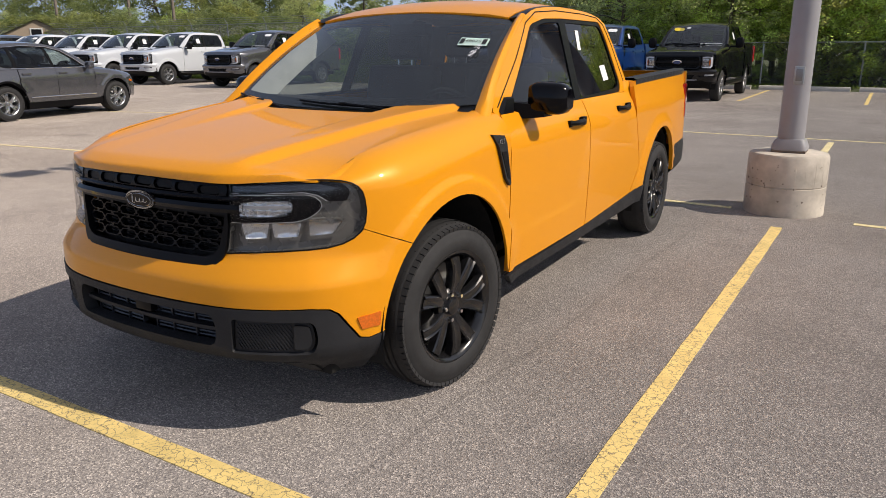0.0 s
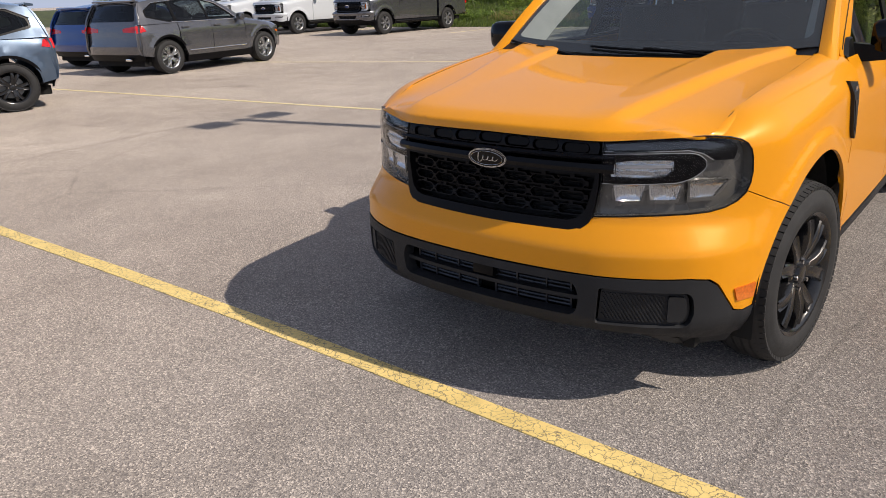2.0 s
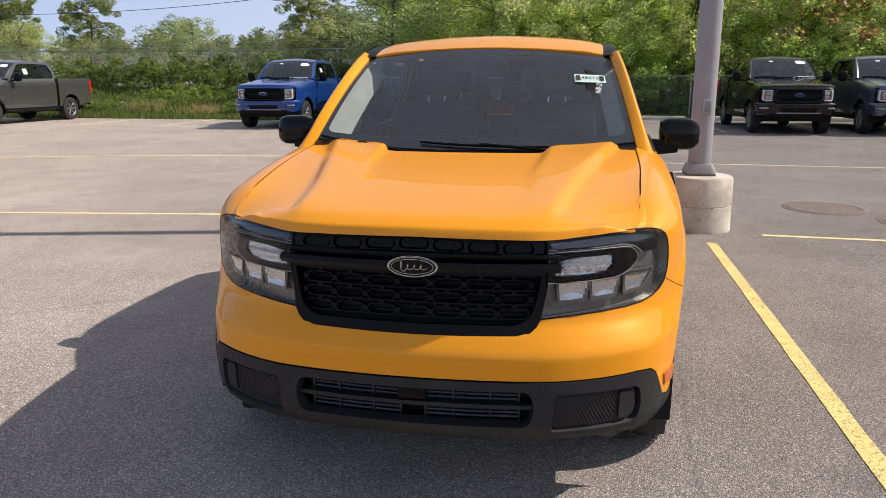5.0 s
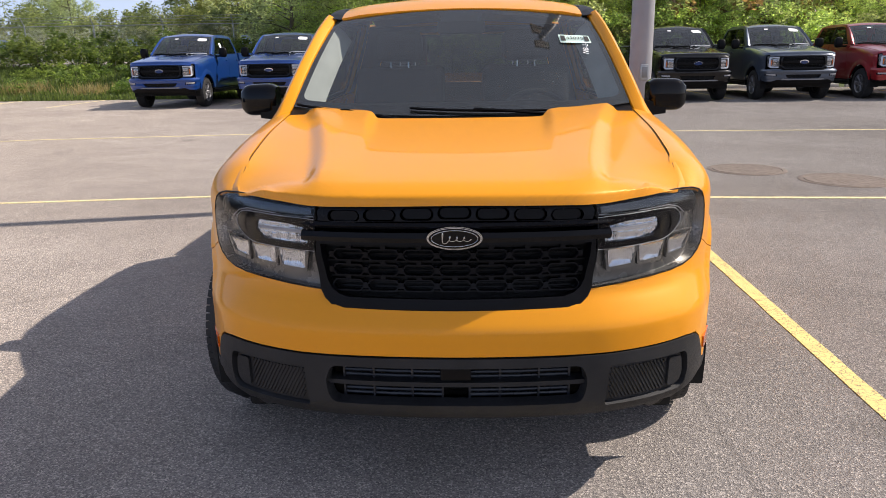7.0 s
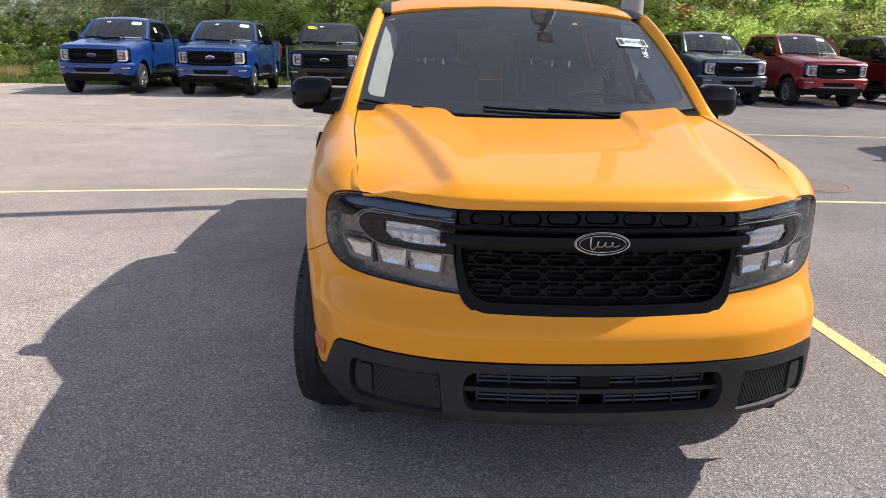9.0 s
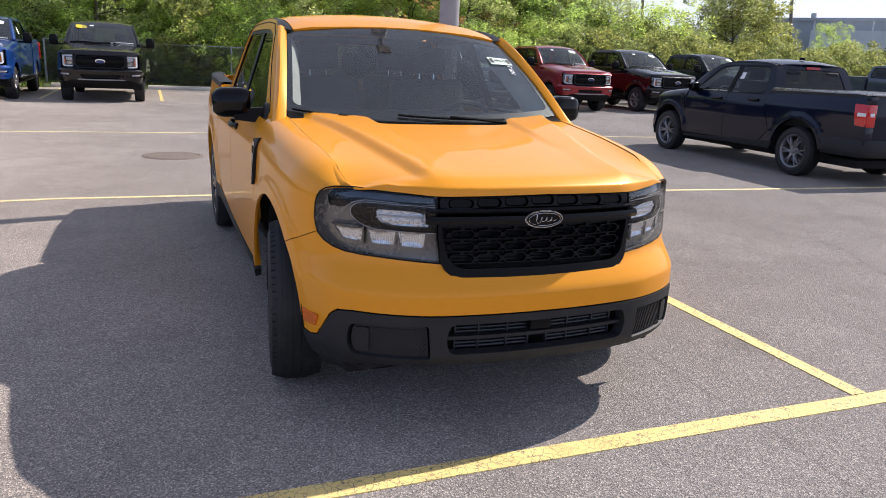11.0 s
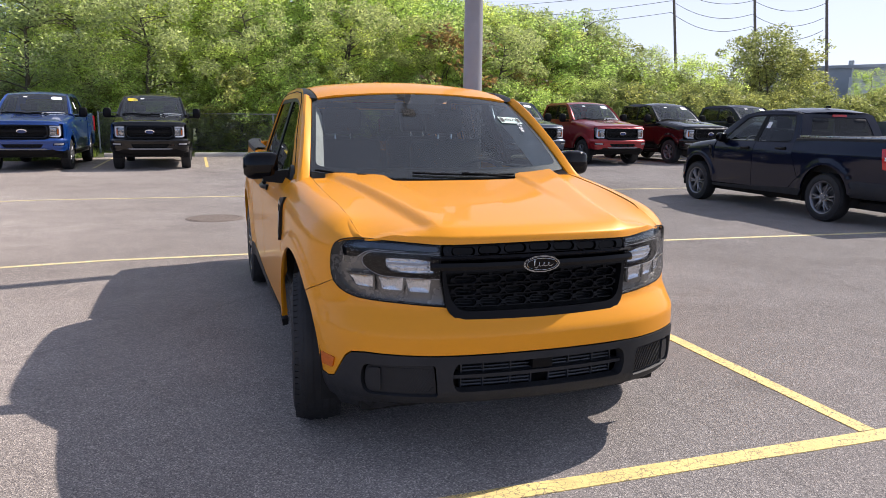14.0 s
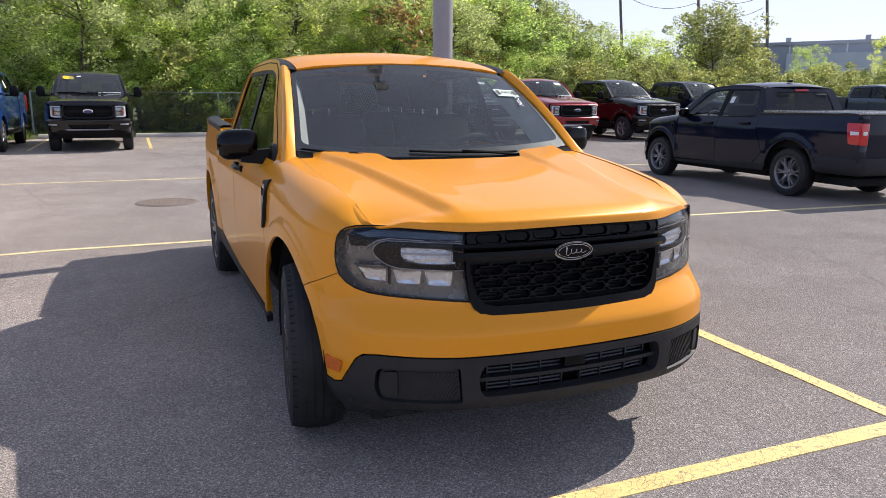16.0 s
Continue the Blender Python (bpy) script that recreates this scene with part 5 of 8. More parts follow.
    # side vents behind the front wheels
    for sg in (1, -1):
        f_sk = flat.at
        vent = [(sy(0.300), 1.030), (sy(0.395), 1.018), (sy(0.405), 0.985), (sy(0.452), 0.80), (sy(0.440), 0.792), (sy(0.400), 0.83), (sy(0.330), 0.975)]
        bm = solid(vent, 0.014, lambda s, z, w: fender_at(s, z) + Vector((w, 0, 0)))
        if sg < 0:
            flipped(bm)
        v = part("side_vent", bm, PLASTIC, car, "dark grey side vent trim")
        bm = solid([(sy(0.350), 0.955), (sy(0.405), 0.950), (sy(0.438), 0.82), (sy(0.415), 0.83)], 0.016, lambda s, z, w: fender_at(s, z) + Vector((w, 0, 0)))
        if sg < 0:
            flipped(bm)
        part("vent_slot", bm, GLOSS_BLACK, v)
        tx = fender_at(sy(0.352), 0.99).x + 0.0165
        bm = letters("XLT", 0.030, Matrix.Translation((tx * sg, 0.352, 0.998)) @ pose(0, 0, 0, 90, 0, 90 * sg), 0.001)
        part("vent_lettering", bm, CHROME, v)

    # sills and bed sides
    s_out = [(sy(0.52), 0.305), (sy(2.60), 0.335), (sy(2.655), 0.45), (sy(2.60), sill(2.6)), (sy(1.2), sill(1.2)), (sy(0.47), sill(0.47))]
    both("sill", sheet(s_out, body.on(0.004), 0.1, lip=0.03, cell_v=0.04), PLASTIC, car, "dark grey sill cladding")
    rear_top = table([(2.3, 1.172), (2.9, 1.186), (3.5, 1.196), (3.9, 1.198)])
    out = [(sy(2.392), 1.02), (sy(2.395), 0.95), (sy(2.46), 0.80), (sy(2.545), 0.60), (sy(2.375), sill(2.36) + 0.004), (sy(2.60), 0.440)]
    out += [(sy(y), z) for y, z in arc(*AR, ry, rz, 168, 10, 22)]
    out += [(sy(3.56), 0.45), (sy(3.80), 0.52), (sy(3.895), 0.56), (sy(3.90), 0.90), (sy(3.895), 1.19)] + [(sy(y), rear_top(y)) for y in (3.6, 3.2, 2.8, 2.50)] + [(sy(2.42), 1.168), (sy(2.395), 1.14)]
    rings = [[cab_at(2.33, z, -0.004), cab_at(2.40, z, -0.002).lerp(bed.at(sy(2.43), z), 0.35), bed.at(sy(2.43), z, 0.0005)] for z in (1.00, 1.04, 1.08, 1.12, 1.15, 1.172)]
    a, b = rings[-1][0], rings[-1][2]
    rings.append([a + Vector((-0.03, 0.02, 0.004)), a.lerp(b, 0.4) + Vector((-0.03, 0.02, 0.006)), b + Vector((-0.03, 0.0, 0.004))])
    own = loft(rings)
    bmesh.ops.recalc_face_normals(own, faces=own.faces[:])
    both("bed_corner", own, paint, car)
    both("bed_side", sheet(out, bed.on(), 0.06, lip=0.03, cell_v=0.03), paint, car)
    rings = []
    for i in range(12):
        y = 2.435 + (3.88 - 2.435) * i / 11
        p = bed.at(sy(y), rear_top(y))
        rings.append([p + Vector((0.004, 0, -0.026)), p + Vector((0.003, 0, 0.010)), p + Vector((-0.02, 0, 0.018)), p + Vector((-0.09, 0, 0.016)), p + Vector((-0.10, 0, -0.04))])
    both("bed_rail", loft(rings), PLASTIC, car, "black bed rail cap")
    bm = bmesh.new()
    box(-0.76, 2.46, 0.70, 0.76, 3.86, 0.74, bm=bm)
    for sg in (-1, 1):
        box(sg * 0.78 - 0.02, 2.46, 0.70, sg * 0.78 + 0.02, 3.88, 1.19, bm=bm)
    part("bed_box", bm, DEEP_BLACK, car)
    if tonneau:
        bm = bmesh.new()
        box(-0.80, 2.44, 1.196, 0.80, 3.88, 1.226, 0.008, bm=bm)
        part("bed_cover", bm, SATIN_BLACK, car, "folded-flat bed cover")
        bm = bmesh.new()
        for sg in (-1, 1):
            box(sg * 0.80 - 0.014, 2.44, 1.200, sg * 0.80 + 0.014, 3.89, 1.232, 0.006, bm=bm)
        box(-0.80, 3.868, 1.200, 0.80, 3.896, 1.232, 0.006, bm=bm)
        part("cover_edge", bm, ALLOY, car)

    # tail: gate, lamps, bumper
    def gate_at(x, z):
        return Vector((x, 3.925 - 0.05 * (abs(x) / 0.8) ** 4 - 0.02 * smooth(0.95, 1.2, z), z))
    part("tailgate", sheet(rounded([(-0.70, 0.64), (0.70, 0.64), (0.70, 1.19), (-0.70, 1.19)], 0.03), lambda x, z: gate_at(-x, z), 0.1, lip=0.05), paint, car)
    part("gate_handle", box(-0.11, 3.915, 1.07, 0.11, 3.945, 1.13, 0.01), SATIN_BLACK, car)
    for sg in (1, -1):
        ring = [(sy(3.790), 0.815), (sy(3.88), 0.800), (sy(3.898), 0.84), (sy(3.898), 1.05), (sy(3.885), 1.085), (sy(3.765), 1.090)]
        bm = sheet(ring, bed.on(0.006), 0.05, lip=0.05)
        x0 = bed.at(sy(3.898), 1.0).x
        box(0.705, 3.86, 0.795, x0 + 0.004, 3.925, 1.088, 0.012, bm=bm)
        if sg < 0:
            flipped(bm)
        tail = part("tail_lamp", bm, RED_LENS, car, "red tail lamp with white centre")
        corner = box(0.698, 3.850, 0.560, x0 + 0.003, 3.912, 0.795, 0.012)
        above = box(0.698, 3.850, 1.090, x0 - 0.004, 3.908, 1.192, 0.008)
        for own in (corner, above):
            if sg < 0:
                flipped(own)
            part("tail_corner", own, paint, car)
        bm = box(0.735, 3.90, 0.930, x0 - 0.02, 3.930, 0.980, 0.008)
        ring = [(sy(3.80), 0.93), (sy(3.885), 0.935), (sy(3.885), 0.975), (sy(3.80), 0.98)]
        sheet(ring, bed.on(0.009), 0.05, lip=0.01, bm=bm)
        if sg < 0:
            flipped(bm)
        part("reverse_lamp", bm, WHITE_LENS, tail)
    wrap = [(0.890, 3.545), (0.886, 3.65), (0.876, 3.76), (0.856, 3.85), (0.81, 3.92), (0.71, 3.962), (0.40, 3.985), (0.0, 3.990)]
    wrap += [(-x, y) for x, y in wrap[-2::-1]]
    rings = []
    for i, (x, y) in enumerate(wrap):
        (xa, ya), (xb, yb) = wrap[max(i - 1, 0)], wrap[min(i + 1, len(wrap) - 1)]
        nx, ny = Vector((yb - ya, xa - xb)).normalized()
        rings.append([(x - nx * d, y - ny * d, z) for d, z in ((0.10, 0.385), (0.03, 0.40), (0.004, 0.44), (0, 0.50), (0, 0.595), (0.012, 0.625), (0.05, 0.640))])
    part("rear_bumper", loft(rings), PLASTIC, car, "dark grey plastic rear bumper")
    part("tailpipe", rod((-0.45, 3.62, 0.33), (-0.45, 3.93, 0.30), 0.032, n=12), ALLOY, car)

    # door mirrors
    for sg in (1, -1):
        rings = []
        for i in range(10):
            k = i / 9
            x = 0.875 + 0.178 * k
            r = 1 - abs(2 * k - 0.95) ** 5.0 * 0.30
            yc, zc = 0.735 + 0.030 * k, 1.165 - 0.006 * k
            hy, hz = 0.068 * r, 0.074 * r
            ring = []
            for q in range(14):
                a = 2 * math.pi * q / 14
                c, s = math.cos(a), math.sin(a)
                ring.append((x, yc + hy * math.copysign(abs(c) ** 0.55, c), zc + hz * math.copysign(abs(s) ** 0.45, s)))
            rings.append(ring)
        bm = loft(rings, closed=True, caps=True)
        if sg < 0:
            flipped(bm)
        mir = part("door_mirror", bm, GLOSS_BLACK, car, "gloss black door mirror")
        bm = bmesh.new()
        loft([[(0.80, 0.64, 1.066), (0.80, 0.77, 1.066), (0.80, 0.77, 1.140), (0.80, 0.64, 1.146)], [(0.88, 0.675, 1.070), (0.88, 0.785, 1.070), (0.88, 0.785, 1.132), (0.88, 0.675, 1.136)], [(0.955, 0.69, 1.078), (0.955, 0.795, 1.078), (0.955, 0.795, 1.125), (0.955, 0.69, 1.125)]], closed=True, caps=True, bm=bm)
        if sg < 0:
            flipped(bm)
        part("mirror_arm", bm, SATIN_BLACK, mir)
        bm = sheet(rounded([(0.895, 1.105), (1.035, 1.105), (1.042, 1.22), (0.90, 1.225)], 0.02), lambda x, z: (x, 0.792 + 0.030 * (x - 0.875) / 0.178, z), 0.1)
        bmesh.ops.reverse_faces(bm, faces=bm.faces[:])
        if sg < 0:
            flipped(bm)
        part("mirror_glass", bm, CHROME, mir)
        bm = bmesh.new()
        loft([[(0.812, 0.50, 1.115), (0.838, 0.50, 1.095), (0.836, 0.62, 1.10), (0.812, 0.62, 1.12)], [(0.80, 0.58, 1.17), (0.815, 0.58, 1.16), (0.812, 0.66, 1.165), (0.80, 0.66, 1.17)]], closed=True, caps=True, bm=bm)
        if sg < 0:
            flipped(bm)
        part("mirror_base", bm, SATIN_BLACK, mir)

    # underside, wheel wells
    bm = box(-0.70, -0.60, 0.23, 0.70, 3.80, 0.34, 0.02)
    box(-0.52, -0.55, 0.34, 0.52, 0.48, 0.90, 0.02, bm=bm)
    box(-0.52, 2.50, 0.34, 0.52, 3.70, 0.66, 0.02, bm=bm)
    part("underbody", bm, DEEP_BLACK, car)
    for cy in (0.0, WB):
        ring = arc(cy, R, 0.470, 0.490, -12, 192, 24)
        bm = loft([[(0.50, y, z) for y, z in ring], [(0.84, y, z) for y, z in ring]])
        both("wheel_liner", bm, DEEP_BLACK, car)
        ring2 = arc(cy, R, 0.462, 0.480, 2, 178, 28)
        ring3 = arc(cy, R, 0.452, 0.470, 2, 178, 28)
        if clad:
            big = arc(cy, R, 0.50, 0.525, 2, 178, 28)
            sk = bed if cy else flat
            bm = loft([[sk.at(sy(y), z, 0.006) for y, z in ring3], [sk.at(sy(y), z, 0.010) for y, z in big]])
            both("arch_trim", bm, PLASTIC, car)

    # the tail stands further behind the axle and draws in slightly
    for ob in car.children_recursive:
        if ob.type == "MESH":
            for v in ob.data.vertices:
                k = smooth(WB + 0.44, WB + 0.80, v.co.y)
                v.co.y += 0.27 * k
                v.co.x *= 1 - 0.034 * k

    for x, y, st in ((0.787, 0.0, steer), (-0.787, 0.0, steer), (0.785, WB, 0.0), (-0.785, WB, 0.0)):
        road_wheel(car, x, y, R, 0.234, 0.222, metal, style, CHROME, st)

    # cabin
    bm = sheet([(-0.74, 0.36), (0.74, 0.36), (0.74, 0.86), (-0.74, 0.86)], lambda x, y: (x, y, 1.075 + 0.035 * math.sin(math.pi * clamp((y - 0.30) / 0.6)) + 0.018 * math.exp(-((abs(x - 0.36)) / 0.16) ** 2)), 0.08, lip=0.35)
    part("dashboard", bm, INTERIOR, car)
    bm = bmesh.new()
    box(-0.76, 0.40, 0.42, 0.76, 2.36, 0.46, bm=bm)
    box(-0.10, 0.80, 0.46, 0.10, 1.50, 0.74, 0.03, bm=bm)
    part("cabin_floor", bm, INTERIOR, car)
    part("headliner", sheet([(-0.58, 1.02), (0.58, 1.02), (0.58, 2.30), (-0.58, 2.30)], lambda x, y: roof_at(x, y) - Vector((0, 0, 0.035)), 0.15), HEADLINER, car)
    bm = loft([[glass_at(0.985, v, 0.020) for v in (0.02, 0.3, 0.6, 0.97)], [glass_at(0.93, v, 0.06) for v in (0.02, 0.3, 0.6, 0.95)], [glass_at(0.885, v, 0.14) for v in (0.03, 0.3, 0.6, 0.94)]])
    both("pillar_trim", bm, HEADLINER, car, "light grey pillar trim")
    for x, y, back in ((0.36, 1.30, 0), (-0.36, 1.30, 0), (0.38, 2.05, 1), (-0.38, 2.05, 1)):
        seat = new("seat")
        seat.parent = car
        seat.matrix_basis = pose(x, y, 0.46)
        part("cushion", box(-0.25, -0.42, 0.10, 0.25, 0.10, 0.30, 0.05, 3), SEAT_CLOTH, seat)
        part("seat_back", box(-0.25, -0.06, 0.0, 0.25, 0.08, 0.62, 0.05, 3, m=pose(0, 0.06, 0.22, -14, 0, 0)), SEAT_CLOTH, seat)
        part("headrest", box(-0.13, -0.05, 0.0, 0.13, 0.06, 0.17, 0.045, 3, m=pose(0, 0.225, 0.86, -10, 0, 0)), SEAT_CLOTH, seat)
        for sx2 in (-0.05, 0.05):
            part("headrest_post", rod((sx2, 0.205, 0.78), (sx2, 0.225, 0.90), 0.006, n=8), CHROME, seat)
    ring = [Vector((0.36 + 0.185 * math.cos(2 * math.pi * k / 32), 0.86 - 0.185 * math.sin(2 * math.pi * k / 32) * 0.36, 1.01 + 0.185 * math.sin(2 * math.pi * k / 32) * 0.93)) for k in range(32)]
    bm = tube(ring, 0.015, 8, closed=True)
    box(0.27, 0.83, 0.95, 0.45, 0.88, 1.05, 0.02, bm=bm)
    rod((0.36, 0.86, 1.0), (0.36, 0.60, 0.92), 0.03, bm=bm)
    part("steering_wheel", bm, INTERIOR, car)

    if stickers:
        def on_glass(u, v, du, dv):
            return [(u - du, v - dv), (u + du, v - dv), (u + du, v + dv), (u - du, v + dv)]
        st = part("stock_sticker", sheet(on_glass(0.80, 0.655, 0.110, 0.046), lambda u, v: glass_at(u, v, -0.007), 0.1), PAPER_GREEN, car, "pale paper stock label with printed number")
        o = glass_at(0.80, 0.655, -0.012)
        ex = (glass_at(0.82, 0.655, -0.004) - glass_at(0.78, 0.655, -0.004)).normalized()
        ey = (glass_at(0.80, 0.70, -0.004) - glass_at(0.80, 0.60, -0.004)).normalized()
        m = Matrix.Identity(4)
        for i, c in enumerate((ex, ey, ex.cross(ey))):
            for r in range(3):
                m[r][i] = c[r]
        m.translation = o
        part("printed_number", letters("49075", 0.034, m, 0.0004, 1.0), INK, st)
        for u in (0.716, 0.884):
            part("printed_bar", sheet(on_glass(u, 0.655, 0.016, 0.030), lambda u, v: glass_at(u, v, -0.011), 0.1), INK, st)
        m2 = m @ pose(0.035, -0.085, 0, 0, 0, 80)
        part("marker_note", letters("NB-24", 0.038, m2, 0.0004, 1.1, 0.2), MARKER, car, "white marker handwriting")
        for ring in ([(1.685, 1.375), (1.735, 1.375), (1.770, 1.485), (1.720, 1.487)], [(1.98, 1.19), (2.085, 1.195), (2.08, 1.285), (1.975, 1.28)]):
            part("window_label", sheet(ring, lambda y, z: cab_at(y, z, -0.009), 0.2), PAPER, car, "white paper window label")
    else:
        part("window_label", sheet([(1.60, 1.33), (1.69, 1.33), (1.71, 1.43), (1.62, 1.43)], lambda y, z: Vector((-cab_at(y, z, -0.009).x, y, z)), 0.2), PAPER, car, "white paper window label")
        part("window_label", sheet([(1.60, 1.33), (1.69, 1.33), (1.71, 1.43), (1.62, 1.43)], lambda y, z: cab_at(y, z, -0.009), 0.2), PAPER, car, "white paper window label")
    return car

# ---- the other vehicles ----
def vehicle_shell(car, paint, P):
    """What pickups and cross-overs share: fenders, doors, bonnet, glass, roof, mirrors, wheels. Nose to -y, front axle over the origin."""
    R, WB = P["R"], P["WB"]
    rr = P["arch"]
    arches = [(0.0, R, rr + 0.06, rr + 0.11), (WB, R, rr + 0.06, rr + 0.11)]
    body = Skin(P["plan"], P["nose"], P["side"], P["corner"], arches, 0.022)
    flat = Skin(P["plan"], P["nose"], [(P["side"][0][0], P["side"][0][1]), (0.6, 0.006), (0.8, 0.0), (2.0, 0.0)], P["corner"], arches, 0.022)
    sx, sy = body.sx, body.sy
    seam_x, seam_z, H = table(P["seam_x"]), table(P["seam_z"]), P["roll"]

    def fender_at(s, v):
        p, n = flat.plan(s)
        z0 = seam_z(p.y) - H
        if v <= z0:
            return flat.at(s, v)
        th = min((v - z0) / 0.25, 1.0) * math.pi / 2
        a = flat.at(s, z0)
        return Vector((a.x + (seam_x(p.y) - 0.004 - a.x) * (1 - math.cos(th)), flat.at(s, z0).y, z0 + H * math.sin(th)))

    door_y, low, lamp_y, lamp_z = P["door_y"], P["low"], P["lamp_y"], P["lamp_z"]
    f_arc = arc(0, R, rr, rr, 4, 176, 18)
    n = 9
    ys = [door_y[0] + (lamp_y - door_y[0]) * i / n for i in range(n + 1)]
    out = [(sy(door_y[0] - 0.006), low)] + [(sy(min(y, door_y[0] - 0.006)), seam_z(y) - H + 0.249) for y in ys] + [(sy(lamp_y), lamp_z)] + [(sy(-rr - 0.05), lamp_z - 0.04), (sy(-rr - 0.02), low + 0.02)]
    out += [(sy(y), z) for y, z in f_arc[::-1] if z > low - 0.02]
    both("fender", sheet(out, fender_at, 0.09, lip=0.03, cell_v=0.035), paint, car)
    belt = P["belt"]
    for i in range(len(door_y) - 1):
        y0, y1 = door_y[i] + 0.006, door_y[i + 1] - 0.006
        shape = [(sy(y0), low), (sy(y1), low), (sy(y1), belt), (sy(y0), belt)]
        if i == len(door_y) - 2 and P["rear_cut"]:
            shape = [(sy(y0), low), (sy(min(y1, WB - rr - 0.05)), low), (sy(min(y1, WB - rr * 0.72)), R + rr * 0.80), (sy(y1), R + rr * 1.10), (sy(y1), belt), (sy(y0), belt)]
        a, b = both("door", sheet(shape, body.on(), 0.09, lip=0.03, cell_v=0.05), paint, car)
        for sg, door in ((1, a), (-1, b)):
            x = body.at(sy(y1 - 0.14), belt - 0.10).x
            bm = box(x - 0.005, y1 - 0.26, belt - 0.125, x + 0.035, y1 - 0.06, belt - 0.085, 0.012)
            if sg < 0:
                flipped(bm)
            part("door_handle", bm, P["handle"] or paint, door)
    both("sill", sheet([(sy(rr + 0.02), low - 0.13), (sy(WB - rr - 0.02), low - 0.13), (sy(WB - rr - 0.02), low + 0.004), (sy(rr + 0.02), low + 0.004)], body.on(0.006), 0.2, lip=0.08), SATIN_BLACK, car)

    wall_x, rail_z = table(P["wall_x"]), table(P["rail_z"])
    A0, A1 = P["glass_low"], P["glass_high"]   # windshield corners

    def cab_at(y, z, off=0.0):
        return Vector((wall_x(z) - P["taper"] * smooth(A0[1] + 0.5, A0[1], y) - P["taper"] * smooth(P["cab_end"] - 0.6, P["cab_end"] + 0.1, y) + off, y, z))
    y_top = P["rail_ys"]
    cab_ring = [(door_y[0] - 0.01, belt - 0.006), (P["cab_end"], belt - 0.006)] + P["rear_edge"] + [(y, rail_z(y)) for y in y_top] + [(A0[1] + 0.02, rail_z(A0[1] + 0.02))]
    hole = rounded(P["opening"], 0.05)
    wins = [rounded(w, 0.03) for w in P["windows"]]
    both("cab_frame", sheet(cab_ring, cab_at, 0.12, [hole], lip=0.04), paint, car)
    both("window_trim", sheet(hole, lambda y, z: cab_at(y, z, -0.008), 0.15, wins, lip=0.012), SATIN_BLACK, car)
    for k, w in enumerate(wins):
        for ob in both("side_window", sheet(w, lambda y, z: cab_at(y, z, -0.014), 0.3), SIDE_GLASS if k == 0 else DARK_GLASS, car):
            ob.visible_shadow = False

    def glass_at(u, v, off=0.0):
        lo = Vector((A0[0] * u, A0[1] - 0.16 * (1 - u * u), A0[2] - 0.035 * (1 - u * u)))
        hi = Vector((A1[0] * u, A1[1] - 0.05 * (1 - u * u), A1[2] + 0.045 * (1 - u * u)))
        p = lo.lerp(hi, v)
        return p + Vector((0, -0.018 * math.sin(math.pi * v) + 0.7 * off, 0.018 * math.sin(math.pi * v) - 0.6 * off))
    part("windshield", sheet([(-1, 0), (1, 0), (1, 1), (-1, 1)], glass_at, 0.12), WINDSHIELD, car).visible_shadow = False
    part("black_border", sheet([(-1, 0), (1, 0), (1, 1), (-1, 1)], lambda u, v: glass_at(u, v, 0.004), 0.12, [rounded([(-0.92, 0.10), (0.92, 0.10), (0.93, 0.93), (-0.93, 0.93)], 0.05)]), SATIN_BLACK, car)
    for u0, u1 in ((-0.35, 0.40), (-0.92, -0.25)):
        part("wiper", tube([glass_at(u0 + (u1 - u0) * i / 6, 0.04 + 0.05 * math.sin(i / 6 * 2.4), -0.014) for i in range(7)], 0.011, 6), SATIN_BLACK, car)
    rings = []
    for i in range(12):
        v = -0.02 + 1.04 * i / 11
        a = glass_at(1.0, v)
        y = A0[1] + 0.02 + (A1[1] + 0.03 - A0[1] - 0.02) * v
        b = cab_at(y, rail_z(y))
        mid = (a + b) / 2 + Vector((0.012, -0.02, 0.015))
        rings.append([a + Vector((0, 0.01, -0.01)), a + Vector((0.004, -0.004, 0.004)), mid, b])
    both("pillar", loft(rings), paint, car)

    roof_z = table([(y, z - 0.006) for y, z in P["rail_z"]])
    hw = wall_x(1e9) - P["taper"] * 0.3

    def roof_at(x, y):
        return Vector((x, y, roof_z(y) + 0.055 * (1 - (abs(x) / hw) ** 2)))
    e = P["roof_end"]
    part("roof", sheet([(-hw, A1[1] + 0.01), (-hw * 0.5, A1[1] - 0.03), (0, A1[1] - 0.045), (hw * 0.5, A1[1] - 0.03), (hw, A1[1] + 0.01), (hw, e - 0.1), (hw * 0.9, e), (-hw * 0.9, e), (-hw, e - 0.1)], roof_at, 0.15, lip=0.02), P["roof_paint"] or paint, car)

    # bonnet
    base = table(P["bonnet"])
    nose_y, bx = table(P["bonnet_front"]), P["bonnet_x"]

    def bonnet_at(x, y):
        a = abs(x)
        k = y - nose_y(a)
        y_end = P["bonnet"][-1][0]
        yy = P["bonnet"][0][0] + k * (y_end - P["bonnet"][0][0]) / (y_end - nose_y(a))
        z = base(yy) + 0.022 * smooth(0.36, 0.46, a) * smooth(-0.5, 0.2, y) - 0.010 * (a / bx) ** 2
        edge = seam_x(y)
        out_k = clamp((a - edge * 0.72) / (edge * 0.28))
        return Vector((x, y, z - max(z - 0.006 - seam_z(y), 0.012) * out_k ** 1.6 - 0.02 * (1 - smooth(0, 0.06, k))))
    f_xs = [bx * i / 6 for i in range(7)]
